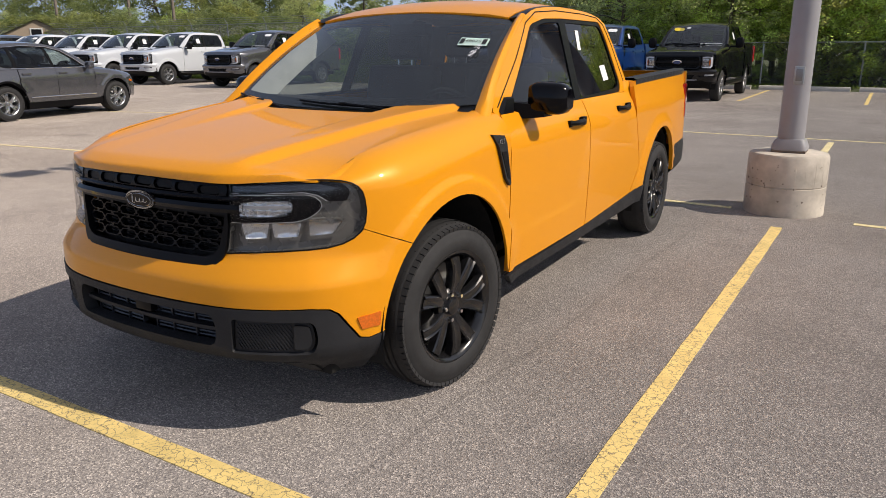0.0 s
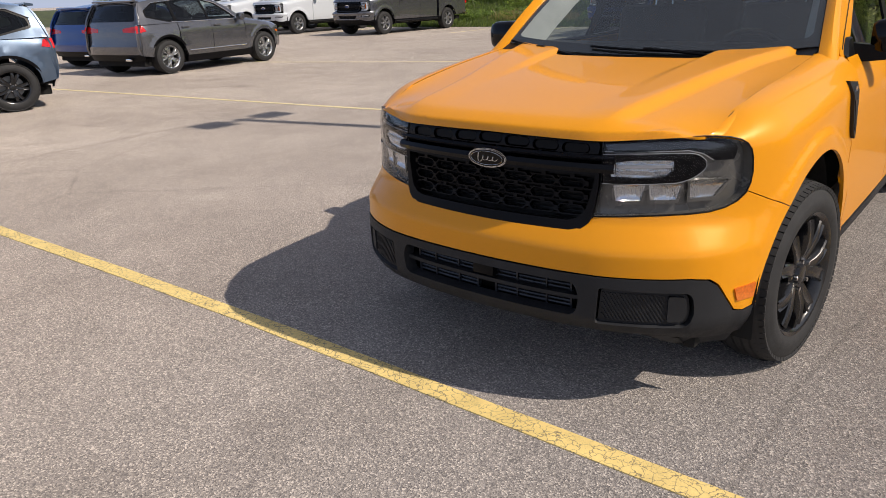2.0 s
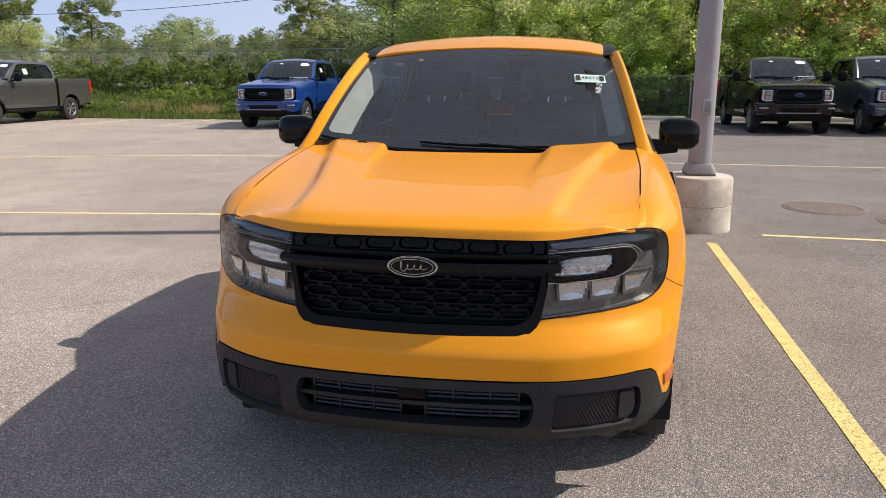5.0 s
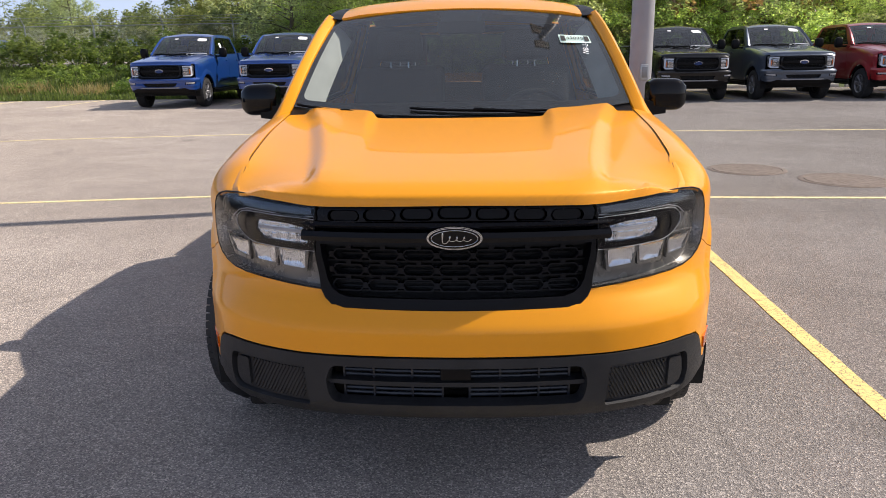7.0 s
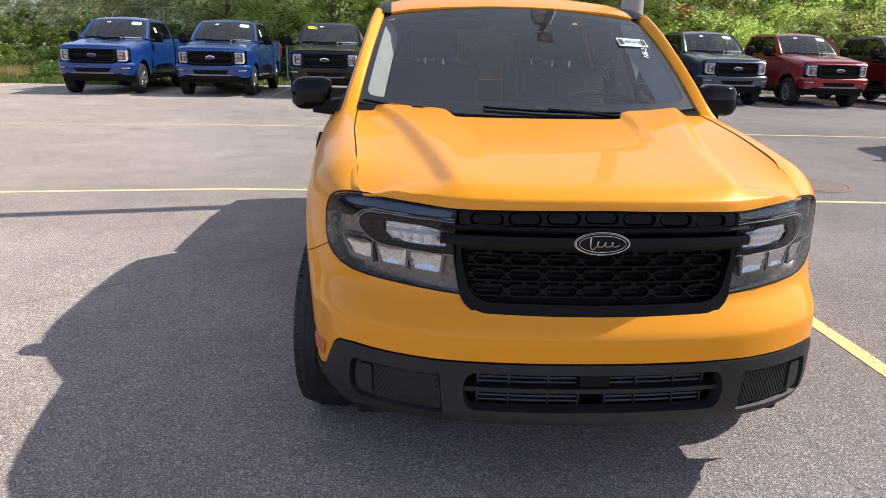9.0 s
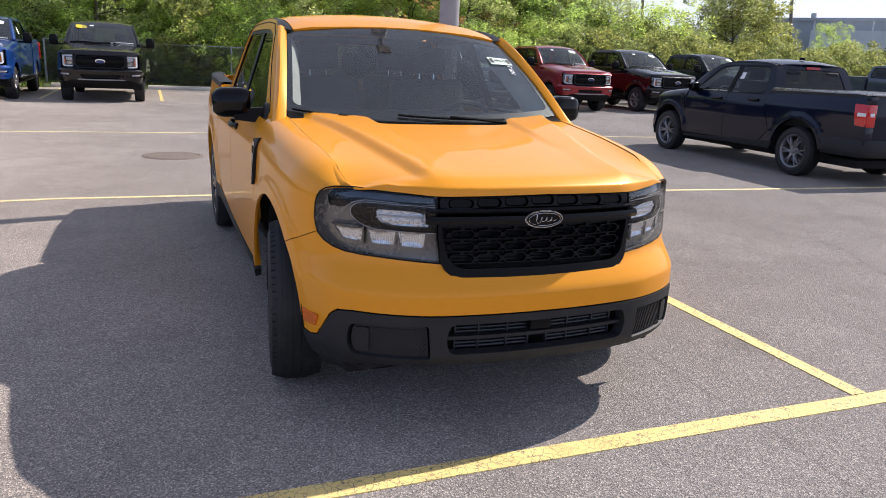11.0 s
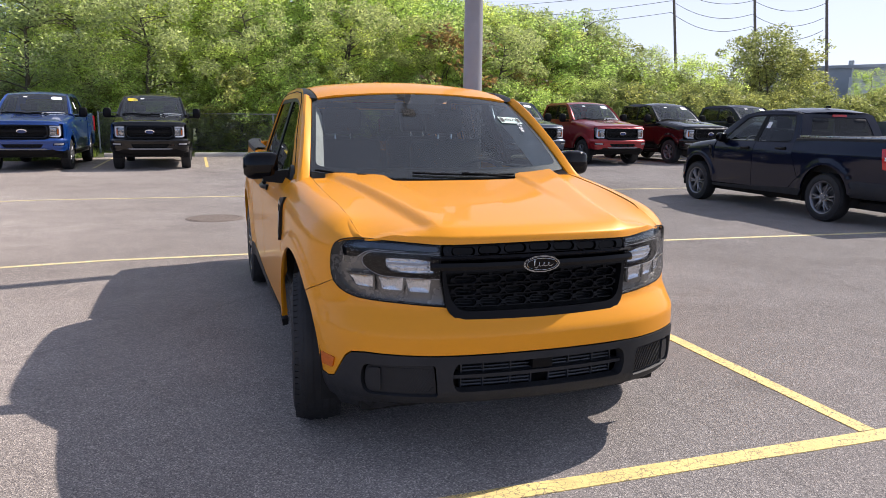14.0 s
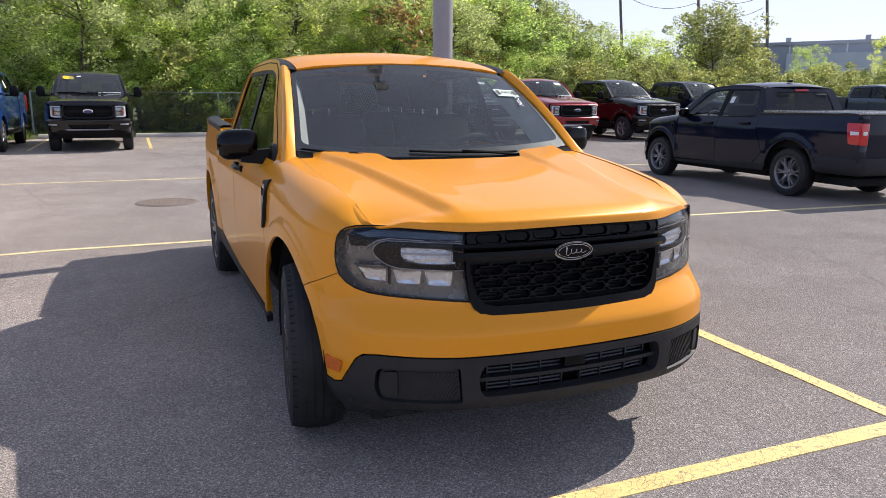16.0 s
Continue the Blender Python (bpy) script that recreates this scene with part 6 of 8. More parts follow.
    right = [(x, nose_y(x)) for x in f_xs] + [(seam_x(nose_y(bx) + (A0[1] - nose_y(bx)) * i / 8) - 0.004, nose_y(bx) + (A0[1] - 0.01 - nose_y(bx)) * i / 8) for i in range(1, 9)] + [(A0[0] * 0.5, A0[1] - 0.15), (0, A0[1] - 0.19)]
    part("bonnet", sheet(right + [(-x, y) for x, y in right[::-1] if x > 1e-6], bonnet_at, 0.09, lip=0.02), paint, car)
    part("cowl", sheet([(-A0[0], A0[1] - 0.28), (A0[0], A0[1] - 0.28), (A0[0], A0[1] + 0.05), (-A0[0], A0[1] + 0.05)], lambda x, y: (x, y, A0[2] - 0.055 + 0.05 * smooth(A0[1] - 0.2, A0[1], y)), 0.2), SATIN_BLACK, car)

    # mirrors
    mx, my, mz, mw, mh = P["mirror"]
    rings = []
    for i in range(8):
        k = i / 7
        r = 1 - abs(2 * k - 0.95) ** 5 * 0.3
        rings.append([(mx + mw * k, my + 0.08 * r * math.copysign(abs(math.cos(a)) ** 0.55, math.cos(a)), mz + mh * r * math.copysign(abs(math.sin(a)) ** 0.45, math.sin(a))) for a in (2 * math.pi * q / 12 for q in range(12))])
    bm = loft(rings, closed=True, caps=True)
    box(mx - 0.20, my - 0.04, mz - mh * 0.9, mx + mw * 0.3, my + 0.04, mz - mh * 0.55, 0.01, bm=bm)
    both("door_mirror", bm, P["mirror_paint"] or paint, car)

    # underside, wells, wheels, cabin
    hx = P["plan"][-4][0] - 0.19
    bm = box(-hx, -0.55, low - 0.16, hx, P["tail"] - 0.25, low - 0.02, 0.02)
    box(-hx + 0.12, -0.60, low, hx - 0.12, 0.55, belt - 0.30, bm=bm)
    part("underbody", bm, DEEP_BLACK, car)
    for cy in (0.0, WB):
        ring = arc(cy, R, rr + 0.015, rr + 0.015, -10, 190, 20)
        both("wheel_liner", loft([[(hx - 0.1, y, z) for y, z in ring], [(hx + 0.12, y, z) for y, z in ring]]), DEEP_BLACK, car)
        for sg in (1, -1):
            road_wheel(car, sg * P["track"], cy, R, P["rim"], 0.25, P["metal"], P["style"], CHROME, treads=36)
    bm = box(-hx, door_y[0] + 0.02, low, hx, P["cab_end"] - 0.1, low + 0.03)
    box(-A0[0] * 0.98, A0[1] - 0.02, belt - 0.40, A0[0] * 0.98, A0[1] + 0.46, belt - 0.02, 0.05, bm=bm)
    part("cabin", bm, INTERIOR, car)
    for x, y in ((0.40, A1[1] + 0.55), (-0.40, A1[1] + 0.55), (0.42, A1[1] + 1.45), (-0.42, A1[1] + 1.45)):
        bm = box(-0.27, -0.07, low + 0.25, 0.27, 0.09, belt + 0.06, 0.05, 3)
        box(-0.27, -0.50, low + 0.10, 0.27, 0.05, low + 0.35, 0.05, bm=bm)
        box(-0.14, -0.05, belt + 0.08, 0.14, 0.07, belt + 0.25, 0.04, 3, bm=bm)
        bm.transform(Matrix.Translation((x, y, 0)))
        part("seat", bm, SEAT_CLOTH, car)
    part("headliner", sheet([(-hw * 0.9, A1[1] + 0.05), (hw * 0.9, A1[1] + 0.05), (hw * 0.9, e - 0.15), (-hw * 0.9, e - 0.15)], lambda x, y: roof_at(x, y) - Vector((0, 0, 0.04)), 0.3), HEADLINER, car)
    return body, flat, fender_at, cab_at, roof_at, glass_at


def full_size_pickup(paint, bumper, metal):
    """A full-size crew-cab pickup."""
    car = thing("pickup_truck", "full-size crew-cab pickup parked in a row", "pickup truck", "parked full-size pickups")
    P = dict(
        R=0.405, WB=3.69, arch=0.50, corner=(0.80, -0.30), roll=0.16,
        plan=[(0, -0.955), (0.25, -0.950), (0.5, -0.93), (0.70, -0.90), (0.82, -0.855), (0.90, -0.78), (0.95, -0.66), (0.975, -0.48), (0.985, -0.25), (0.99, 0.0), (0.995, 0.6), (1.0, 1.6), (1.0, 2.8), (0.995, 3.69), (0.985, 4.4), (0.96, 4.88)],
        nose=[(0.35, 0.09), (0.45, 0.03), (0.52, 0.0), (0.78, 0.0), (0.82, 0.05), (0.90, 0.065), (1.05, 0.062), (1.16, 0.075), (1.22, 0.10), (1.26, 0.14)],
        side=[(0.40, 0.05), (0.60, 0.012), (0.80, 0.0), (1.15, 0.0), (1.25, 0.012), (1.32, 0.03), (1.37, 0.055)],
        seam_x=[(-0.85, 0.84), (-0.6, 0.85), (0.0, 0.855), (0.75, 0.86)], seam_z=[(-0.85, 1.185), (-0.6, 1.215), (-0.2, 1.26), (0.3, 1.315), (0.75, 1.355)],
        door_y=[0.80, 1.98, 2.98], low=0.50, belt=1.37, lamp_y=-0.68, lamp_z=1.17, rear_cut=False, handle=None,
        wall_x=[(1.30, 0.965), (1.37, 0.945), (1.55, 0.885), (1.75, 0.805), (1.86, 0.752), (1.90, 0.715)], taper=0.02,
        rail_z=[(0.72, 1.36), (0.95, 1.52), (1.2, 1.70), (1.38, 1.81), (1.6, 1.872), (2.0, 1.898), (2.5, 1.892), (2.85, 1.865), (3.0, 1.80)],
        rail_ys=[2.98, 2.92, 2.8, 2.5, 2.2, 1.9, 1.6, 1.45, 1.3, 1.15, 1.0, 0.9, 0.8], rear_edge=[(3.08, 1.5), (3.04, 1.7)], cab_end=3.09,
        opening=[(0.92, 1.375), (2.94, 1.385), (2.97, 1.55), (2.88, 1.80), (1.62, 1.815), (1.42, 1.77)],
        windows=[[(0.98, 1.388), (1.93, 1.392), (1.99, 1.80), (1.66, 1.795), (1.46, 1.755)], [(2.03, 1.392), (2.92, 1.40), (2.94, 1.55), (2.85, 1.78), (2.07, 1.80)]],
        glass_low=(0.84, 0.74, 1.37), glass_high=(0.72, 1.42, 1.815), roof_end=3.02, roof_paint=None,
        bonnet=[(-0.91, 1.165), (-0.88, 1.20), (-0.80, 1.225), (-0.5, 1.27), (0.0, 1.315), (0.74, 1.37)], bonnet_front=[(0, -0.90), (0.4, -0.885), (0.65, -0.86), (0.84, -0.80)], bonnet_x=0.835,
        mirror=(1.08, 0.98, 1.42, 0.20, 0.12), mirror_paint=SATIN_BLACK, tail=4.9, track=0.855, rim=0.245, metal=metal, style=(6, 0.12, 0.030, 0.022))
    body, flat, fender_at, cab_at, roof_at, glass_at = vehicle_shell(car, paint, P)
    sx, sy, rr, WB, R = body.sx, body.sy, P["arch"], P["WB"], P["R"]

    def half(points):
        return points + [(-s, z) for s, z in points[::-1] if abs(s) > 1e-6]

    # nose: header, grille, lamps, bumper
    part("header_panel", sheet(half([(0, 1.145), (sx(0.62), 1.14), (sx(0.66), 1.165), (sy(-0.66), 1.165), (sy(-0.66), 1.20), (sx(0.6), 1.21), (0, 1.215)]), body.on(), 0.1, lip=0.03), paint, car)
    part("grille_back", sheet(half([(0, 0.80), (sx(0.70), 0.80), (sx(0.70), 1.16), (0, 1.16)]), body.on(-0.06), 0.15), DEEP_BLACK, car)
    outer = half([(0, 0.835), (sx(0.50), 0.835), (sx(0.585), 0.90), (sx(0.600), 1.00), (sx(0.585), 1.10), (sx(0.54), 1.145), (0, 1.148)])
    inner = half([(0, 0.865), (sx(0.475), 0.865), (sx(0.545), 0.915), (sx(0.557), 1.00), (sx(0.545), 1.085), (sx(0.51), 1.115), (0, 1.118)])
    part("grille_frame", sheet(outer, body.on(0.012), 0.1, [inner], lip=0.05), GLOSS_BLACK, car)
    for z0, z1, x in ((0.965, 1.035, 0.555),):
        part("grille_bar", sheet(half([(0, z0), (sx(x), z0 + 0.012), (sx(x), z1 - 0.012), (0, z1)]), body.on(0.004), 0.1, lip=0.05), bumper[1], car)
    for z in (0.895, 0.925, 1.065, 1.092):
        part("grille_slat", sheet(half([(0, z - 0.006), (sx(0.53), z - 0.006), (sx(0.53), z + 0.006), (0, z + 0.006)]), body.on(-0.02), 0.15, lip=0.03), SATIN_BLACK, car)
    bc = body.at(0, 1.0, 0.02)
    ring = [(0.115 * math.cos(2 * math.pi * k / 28), 0.047 * math.sin(2 * math.pi * k / 28)) for k in range(28)]
    m = Matrix.Translation((bc.x, bc.y + 0.01, bc.z)) @ pose(0, 0, 0, 90, 0, 0)
    badge = part("badge", solid(ring, 0.02, m), CHROME, car)
    part("badge_face", solid([(a * 0.88, b * 0.84) for a, b in ring], 0.023, m), BLUE if paint is BLUE else plain_badge, badge)
    for sg in (1, -1):
        def put(name, bm, mat, parent, label=""):
            if sg < 0:
                flipped(bm)
            return part(name, bm, mat, parent, label)
        shape = rounded([(sx(0.615), 0.85), (sx(0.84), 0.85), (sy(-0.68), 0.90), (sy(-0.66), 1.14), (sx(0.80), 1.160), (sx(0.625), 1.150)], 0.02)
        head = put("headlamp", sheet(shape, body.on(-0.05), 0.1), LAMP_GREY, car)
        put("lens", sheet(shape, body.on(0.004), 0.1, lip=0.05), LENS, head).visible_shadow = False
        c_shape = [(sx(0.63), 1.14), (sx(0.80), 1.148), (sx(0.90), 1.135), (sx(0.905), 0.90), (sx(0.87), 0.87), (sx(0.64), 0.865), (sx(0.64), 0.895), (sx(0.85), 0.90), (sx(0.865), 0.92), (sx(0.862), 1.10), (sx(0.80), 1.112), (sx(0.63), 1.105)]
        put("day_strip", sheet(c_shape, body.on(-0.008), 0.1, lip=0.02), LED_WHITE, head)
        for z0, z1 in ((0.915, 0.995), (1.01, 1.09)):
            put("reflector", sheet(rounded([(sx(0.64), z0), (sx(0.80), z0), (sx(0.80), z1), (sx(0.64), z1)], 0.015), body.on(-0.03), 0.03), CRYSTAL, head)
        put("turn_lamp", sheet([(sx(0.822), 0.93), (sx(0.858), 0.93), (sx(0.858), 1.06), (sx(0.822), 1.06)], body.on(-0.02), 0.1), AMBER, head)
        fog = put("fog_lamp", sheet(rounded([(sx(0.70), 0.665), (sx(0.90), 0.675), (sx(0.90), 0.735), (sx(0.72), 0.73)], 0.02), body.on(0.010), 0.05, lip=0.03), LAMP_SILVER, car)
        put("fog_rim", sheet(rounded([(sx(0.67), 0.645), (sx(0.925), 0.655), (sx(0.925), 0.755), (sx(0.70), 0.75)], 0.02), body.on(0.006), 0.05, lip=0.03), SATIN_BLACK, fog)
    right = [(0, 0.545), (sx(0.52), 0.545), (sx(0.66), 0.560), (sx(0.78), 0.515), (sx(0.93), 0.51), (sy(-0.56), 0.54), (sy(-0.57), 0.82), (sx(0.62), 0.835), (sx(0.50), 0.800), (0, 0.798)]
    slot = rounded([(-sx(0.40), 0.585), (sx(0.40), 0.585), (sx(0.47), 0.690), (-sx(0.47), 0.690)], 0.020)
    part("front_bumper", sheet(half(right), lambda s, z: body.at(s, z, 0.006 + 0.022 * smooth(0.70, 0.745, z) - 0.020 * smooth(0.62, 0.54, z)), 0.06, [slot], lip=0.06, cell_v=0.02), bumper[0], car)
    part("skid_strip", sheet(half([(0, 0.548), (sx(0.46), 0.548), (sx(0.56), 0.566), (sx(0.50), 0.582), (0, 0.580)]), body.on(0.012), 0.1, lip=0.03), DARK_ALLOY, car, "grey skid strip")
    bm = sheet(slot, body.on(-0.05), 0.1)
    for x in (-0.2, -0.07, 0.07, 0.2):
        box(x - 0.012, -0.93, 0.585, x + 0.012, -0.90, 0.690, bm=bm)
    part("bumper_slot", bm, DEEP_BLACK, car)
    part("air_dam", sheet(half([(0, 0.43), (sx(0.7), 0.43), (sx(0.92), 0.46), (sy(-0.53), 0.48), (sy(-0.54), 0.56), (sx(0.92), 0.54), (sx(0.80), 0.53), (sx(0.68), 0.58), (0, 0.565)]), body.on(-0.02), 0.12, lip=0.05), SATIN_BLACK, car)
    both("bumper_fill", sheet([(sy(-0.70), 0.78), (sy(-0.53), 0.66), (sy(-0.50), 0.80), (sy(-0.52), 1.14), (sy(-0.66), 1.16), (sy(-0.67), 0.86)], body.on(-0.004), 0.08, lip=0.02), paint, car)

    # bed, tail, steps
    r_arc = arc(WB, R, rr, rr, 176, 4, 18)
    out = [(sy(3.10), 0.50), (sy(WB - rr - 0.03), 0.50)] + [(sy(y), z) for y, z in r_arc if z > 0.48] + [(sy(WB + rr + 0.03), 0.50), (sy(4.86), 0.58), (sy(4.87), 1.40), (sy(3.105), 1.405)]
    both("bed_side", sheet(out, lambda s, z: flat.at(s, z) - Vector((0.03 * smooth(1.2, 1.42, z), 0, 0)), 0.12, lip=0.06), paint, car)
    bm = box(-0.80, 3.14, 0.85, 0.80, 4.86, 0.90)
    for sg in (-1, 1):
        box(sg * 0.86 - 0.08, 3.12, 1.39, sg * 0.86 + 0.08, 4.86, 1.418, 0.01, bm=bm)
        box(sg * 0.80 - 0.03, 3.14, 0.85, sg * 0.80 + 0.03, 4.86, 1.39, bm=bm)
    part("bed_box", bm, SATIN_BLACK, car)
    part("tailgate", box(-0.80, 4.86, 0.70, 0.80, 4.92, 1.405, 0.02), paint, car)
    part("rear_bumper", box(-0.94, 4.84, 0.50, 0.94, 5.02, 0.66, 0.03), bumper[0] if bumper[0] is not paint else CHROME, car)
    for sg in (-1, 1):
        part("tail_lamp", box(sg * 0.89 - 0.095, 4.835, 0.92, sg * 0.89 + 0.093, 4.935, 1.34, 0.03), RED_LENS, car)
        part("step_bar", tube([(sg * 0.93, 0.62, 0.44), (sg * 0.985, 0.85, 0.43), (sg * 0.985, 2.85, 0.43), (sg * 0.93, 3.05, 0.44)], 0.045, 8), SATIN_BLACK, car)

    def rear_at(x, z):
        k = clamp((z - 1.37) / 0.48)
        return Vector((x * (0.945 - 0.21 * k) / 0.95, 3.10 - 0.10 * k, z))
    hole = rounded([(-0.72, 1.44), (0.72, 1.44), (0.70, 1.76), (-0.70, 1.76)], 0.05)
    part("cab_back", sheet([(-0.95, 0.60), (0.95, 0.60), (0.95, 1.83), (0.5, 1.87), (-0.5, 1.87), (-0.95, 1.83)], rear_at, 0.3, [hole], lip=0.03), paint, car)
    part("back_window", sheet(hole, rear_at, 0.4), DARK_GLASS, car).visible_shadow = False
    st = part("window_sticker", sheet(rounded([(0.50, 0.70), (0.86, 0.70), (0.86, 0.88), (0.50, 0.88)], 0.085, 5), lambda u, v: glass_at(u, v, -0.004), 0.1), PAPER, car, "oval paper label behind the glass")
    part("window_sticker", sheet([(-0.42, 0.80), (-0.28, 0.80), (-0.28, 0.87), (-0.42, 0.87)], lambda u, v: glass_at(u, v, -0.004), 0.1), PAPER, car, "small white paper label behind the glass")
    part("door_label", sheet([(1.62, 1.50), (1.80, 1.50), (1.80, 1.66), (1.62, 1.66)], lambda y, z: cab_at(y, z, -0.010), 0.3), PAPER, car)
    other = flipped(bmesh_of(car.children[-1]))
    part("door_label", other, PAPER, car)
    for ob in car.children:
        if ob.type == "MESH":
            for v in ob.data.vertices:
                v.co.z += 0.12 * smooth(0.80, 1.85, v.co.z)
    return car


def bmesh_of(ob):
    bm = bmesh.new()
    bm.from_mesh(ob.data)
    return bm


plain_badge = plain("badge_blue", (0.01, 0.03, 0.12), 0.2, coat=0.5)


def crossover(paint, metal):
    """A two-box cross-over estate, nose to -y."""
    car = thing("suv", "mid-size sport utility vehicle parked in the lot", "car", "parked sport utility vehicles")
    P = dict(
        R=0.368, WB=2.85, arch=0.435, corner=(0.62, -0.28), roll=0.16,
        plan=[(0, -0.96), (0.2, -0.955), (0.4, -0.925), (0.58, -0.86), (0.72, -0.75), (0.81, -0.62), (0.865, -0.45), (0.90, -0.2), (0.92, 0.1), (0.93, 0.8), (0.935, 1.8), (0.925, 2.6), (0.91, 3.1), (0.87, 3.55), (0.80, 3.78)],
        nose=[(0.25, 0.10), (0.35, 0.02), (0.42, 0.0), (0.62, 0.0), (0.72, 0.03), (0.85, 0.07), (0.93, 0.12), (0.98, 0.18)],
        side=[(0.28, 0.05), (0.42, 0.015), (0.60, 0.0), (0.85, 0.0), (0.95, 0.012), (1.03, 0.04), (1.08, 0.06)],
        seam_x=[(-0.75, 0.62), (-0.4, 0.70), (0.1, 0.745), (0.6, 0.75)], seam_z=[(-0.75, 0.88), (-0.4, 0.96), (0.1, 1.03), (0.6, 1.085)],
        door_y=[0.60, 1.62, 2.52], low=0.36, belt=1.08, lamp_y=-0.62, lamp_z=0.86, rear_cut=True, handle=None,
        wall_x=[(1.02, 0.895), (1.08, 0.875), (1.25, 0.82), (1.45, 0.73), (1.56, 0.672), (1.62, 0.62)], taper=0.04,
        rail_z=[(0.55, 1.09), (0.8, 1.24), (1.1, 1.41), (1.35, 1.53), (1.6, 1.595), (2.1, 1.625), (2.7, 1.60), (3.1, 1.55), (3.4, 1.50)],
        rail_ys=[3.38, 3.2, 2.9, 2.6, 2.3, 2.0, 1.7, 1.5, 1.3, 1.1, 0.9, 0.75], rear_edge=[(3.62, 1.20), (3.48, 1.42)], cab_end=3.66,
        opening=[(0.78, 1.085), (2.75, 1.10), (3.30, 1.22), (3.28, 1.36), (3.0, 1.50), (2.2, 1.565), (1.65, 1.545), (1.30, 1.455)],
        windows=[[(0.84, 1.098), (1.60, 1.102), (1.66, 1.53), (1.36, 1.455)], [(1.66, 1.102), (2.50, 1.110), (2.52, 1.53), (2.2, 1.552), (1.72, 1.535)], [(2.58, 1.115), (2.78, 1.13), (3.25, 1.25), (3.22, 1.35), (2.97, 1.475), (2.60, 1.515)]],
        glass_low=(0.72, 0.58, 1.10), glass_high=(0.62, 1.38, 1.525), roof_end=3.42, roof_paint=None,
        bonnet=[(-0.84, 0.86), (-0.80, 0.90), (-0.5, 0.98), (0.0, 1.05), (0.58, 1.11)], bonnet_front=[(0, -0.84), (0.3, -0.80), (0.5, -0.72), (0.62, -0.62)], bonnet_x=0.615,
        mirror=(0.93, 0.80, 1.13, 0.16, 0.085), mirror_paint=None, tail=3.75, track=0.80, rim=0.235, metal=metal, style=(5, 0.20, 0.030, 0.026))
    body, flat, fender_at, cab_at, roof_at, glass_at = vehicle_shell(car, paint, P)
    sx, sy, rr, WB, R = body.sx, body.sy, P["arch"], P["WB"], P["R"]

    def half(points):
        return points + [(-s, z) for s, z in points[::-1] if abs(s) > 1e-6]
    part("front_bumper", sheet(half([(0, 0.33), (sx(0.6), 0.33), (sy(-0.47), 0.36), (sy(-0.46), 0.60), (sy(-0.55), 0.76), (sx(0.60), 0.74), (sx(0.42), 0.66), (0, 0.64)]), body.on(), 0.1, lip=0.05), paint, car)
    part("grille", sheet(half([(0, 0.62), (sx(0.42), 0.64), (sx(0.46), 0.74), (sx(0.42), 0.86), (0, 0.87)]), body.on(-0.01), 0.1, lip=0.04), GLOSS_BLACK, car)
    both("headlamp", sheet([(sx(0.46), 0.745), (sx(0.62), 0.755), (sy(-0.55), 0.77), (sy(-0.53), 0.86), (sx(0.60), 0.87), (sx(0.45), 0.85)], body.on(0.002), 0.1, lip=0.03), REFLECTOR, car)
    both("side_marker", sheet([(sy(-0.60), 0.70), (sy(-0.47), 0.72), (sy(-0.47), 0.76), (sy(-0.60), 0.75)], body.on(0.008), 0.1, lip=0.01), AMBER, car)
    both("window_line", tube([cab_at(y, 1.088 + 0.108 * smooth(2.5, 3.3, y), 0.004) for y in (0.74 + 0.16 * i for i in range(13))], 0.009, 6), CHROME, car, "chrome window line")
    both("roof_line", tube([cab_at(y, z, 0.004) for y, z in ((0.78, 1.10), (1.05, 1.29), (1.30, 1.455), (1.65, 1.548), (2.2, 1.568), (3.0, 1.505), (3.30, 1.36))], 0.007, 6), CHROME, car, "chrome roof line")
    both("side_strip", tube([body.at(sy(0.62 + 0.19 * i), 0.47, 0.008) for i in range(10)], 0.012, 6), CHROME, car, "chrome lower door strip")
    # rear quarter and tail
    r_arc = arc(WB, R, rr, rr, 172, 4, 18)
    out = [(sy(2.532), 1.08), (sy(2.532), R + rr * 1.12)] + [(sy(y), z) for y, z in r_arc if z > 0.36 and y > 2.53 or (z > R + rr * 0.6)] + [(sy(WB + rr + 0.02), 0.40), (sy(3.70), 0.44), (sy(3.77), 0.60), (sy(3.76), 0.95), (sy(3.70), 1.08)]
    both("quarter_panel", sheet(out, body.on(), 0.09, lip=0.03), paint, car)

    def tail_at(x, z):
        lean = table([(0.35, 3.70), (0.45, 3.80), (0.62, 3.82), (0.70, 3.78), (1.0, 3.74), (1.10, 3.70), (1.5, 3.43), (1.58, 3.36)])
        half_w = table([(0.35, 0.82), (0.6, 0.86), (1.0, 0.85), (1.1, 0.83), (1.3, 0.76), (1.5, 0.66), (1.6, 0.60)])
        return Vector((-x * half_w(z) / 0.86, lean(z) - 0.16 * (abs(x) / 0.86) ** 3.0, z))
    glass_hole = rounded([(-0.72, 1.14), (0.72, 1.14), (0.74, 1.47), (-0.74, 1.47)], 0.06)
    part("hatch", sheet([(-0.86, 0.62), (0.86, 0.62), (0.86, 1.56), (-0.86, 1.56)], tail_at, 0.12, [glass_hole], lip=0.03), paint, car)
    part("hatch_window", sheet(glass_hole, tail_at, 0.2), DARK_GLASS, car).visible_shadow = False
    part("rear_bumper", sheet([(-0.86, 0.46), (0.86, 0.46), (0.86, 0.625), (-0.86, 0.625)], lambda x, z: tail_at(x, z) + Vector((0, 0.02, 0)), 0.12, lip=0.05), paint, car)
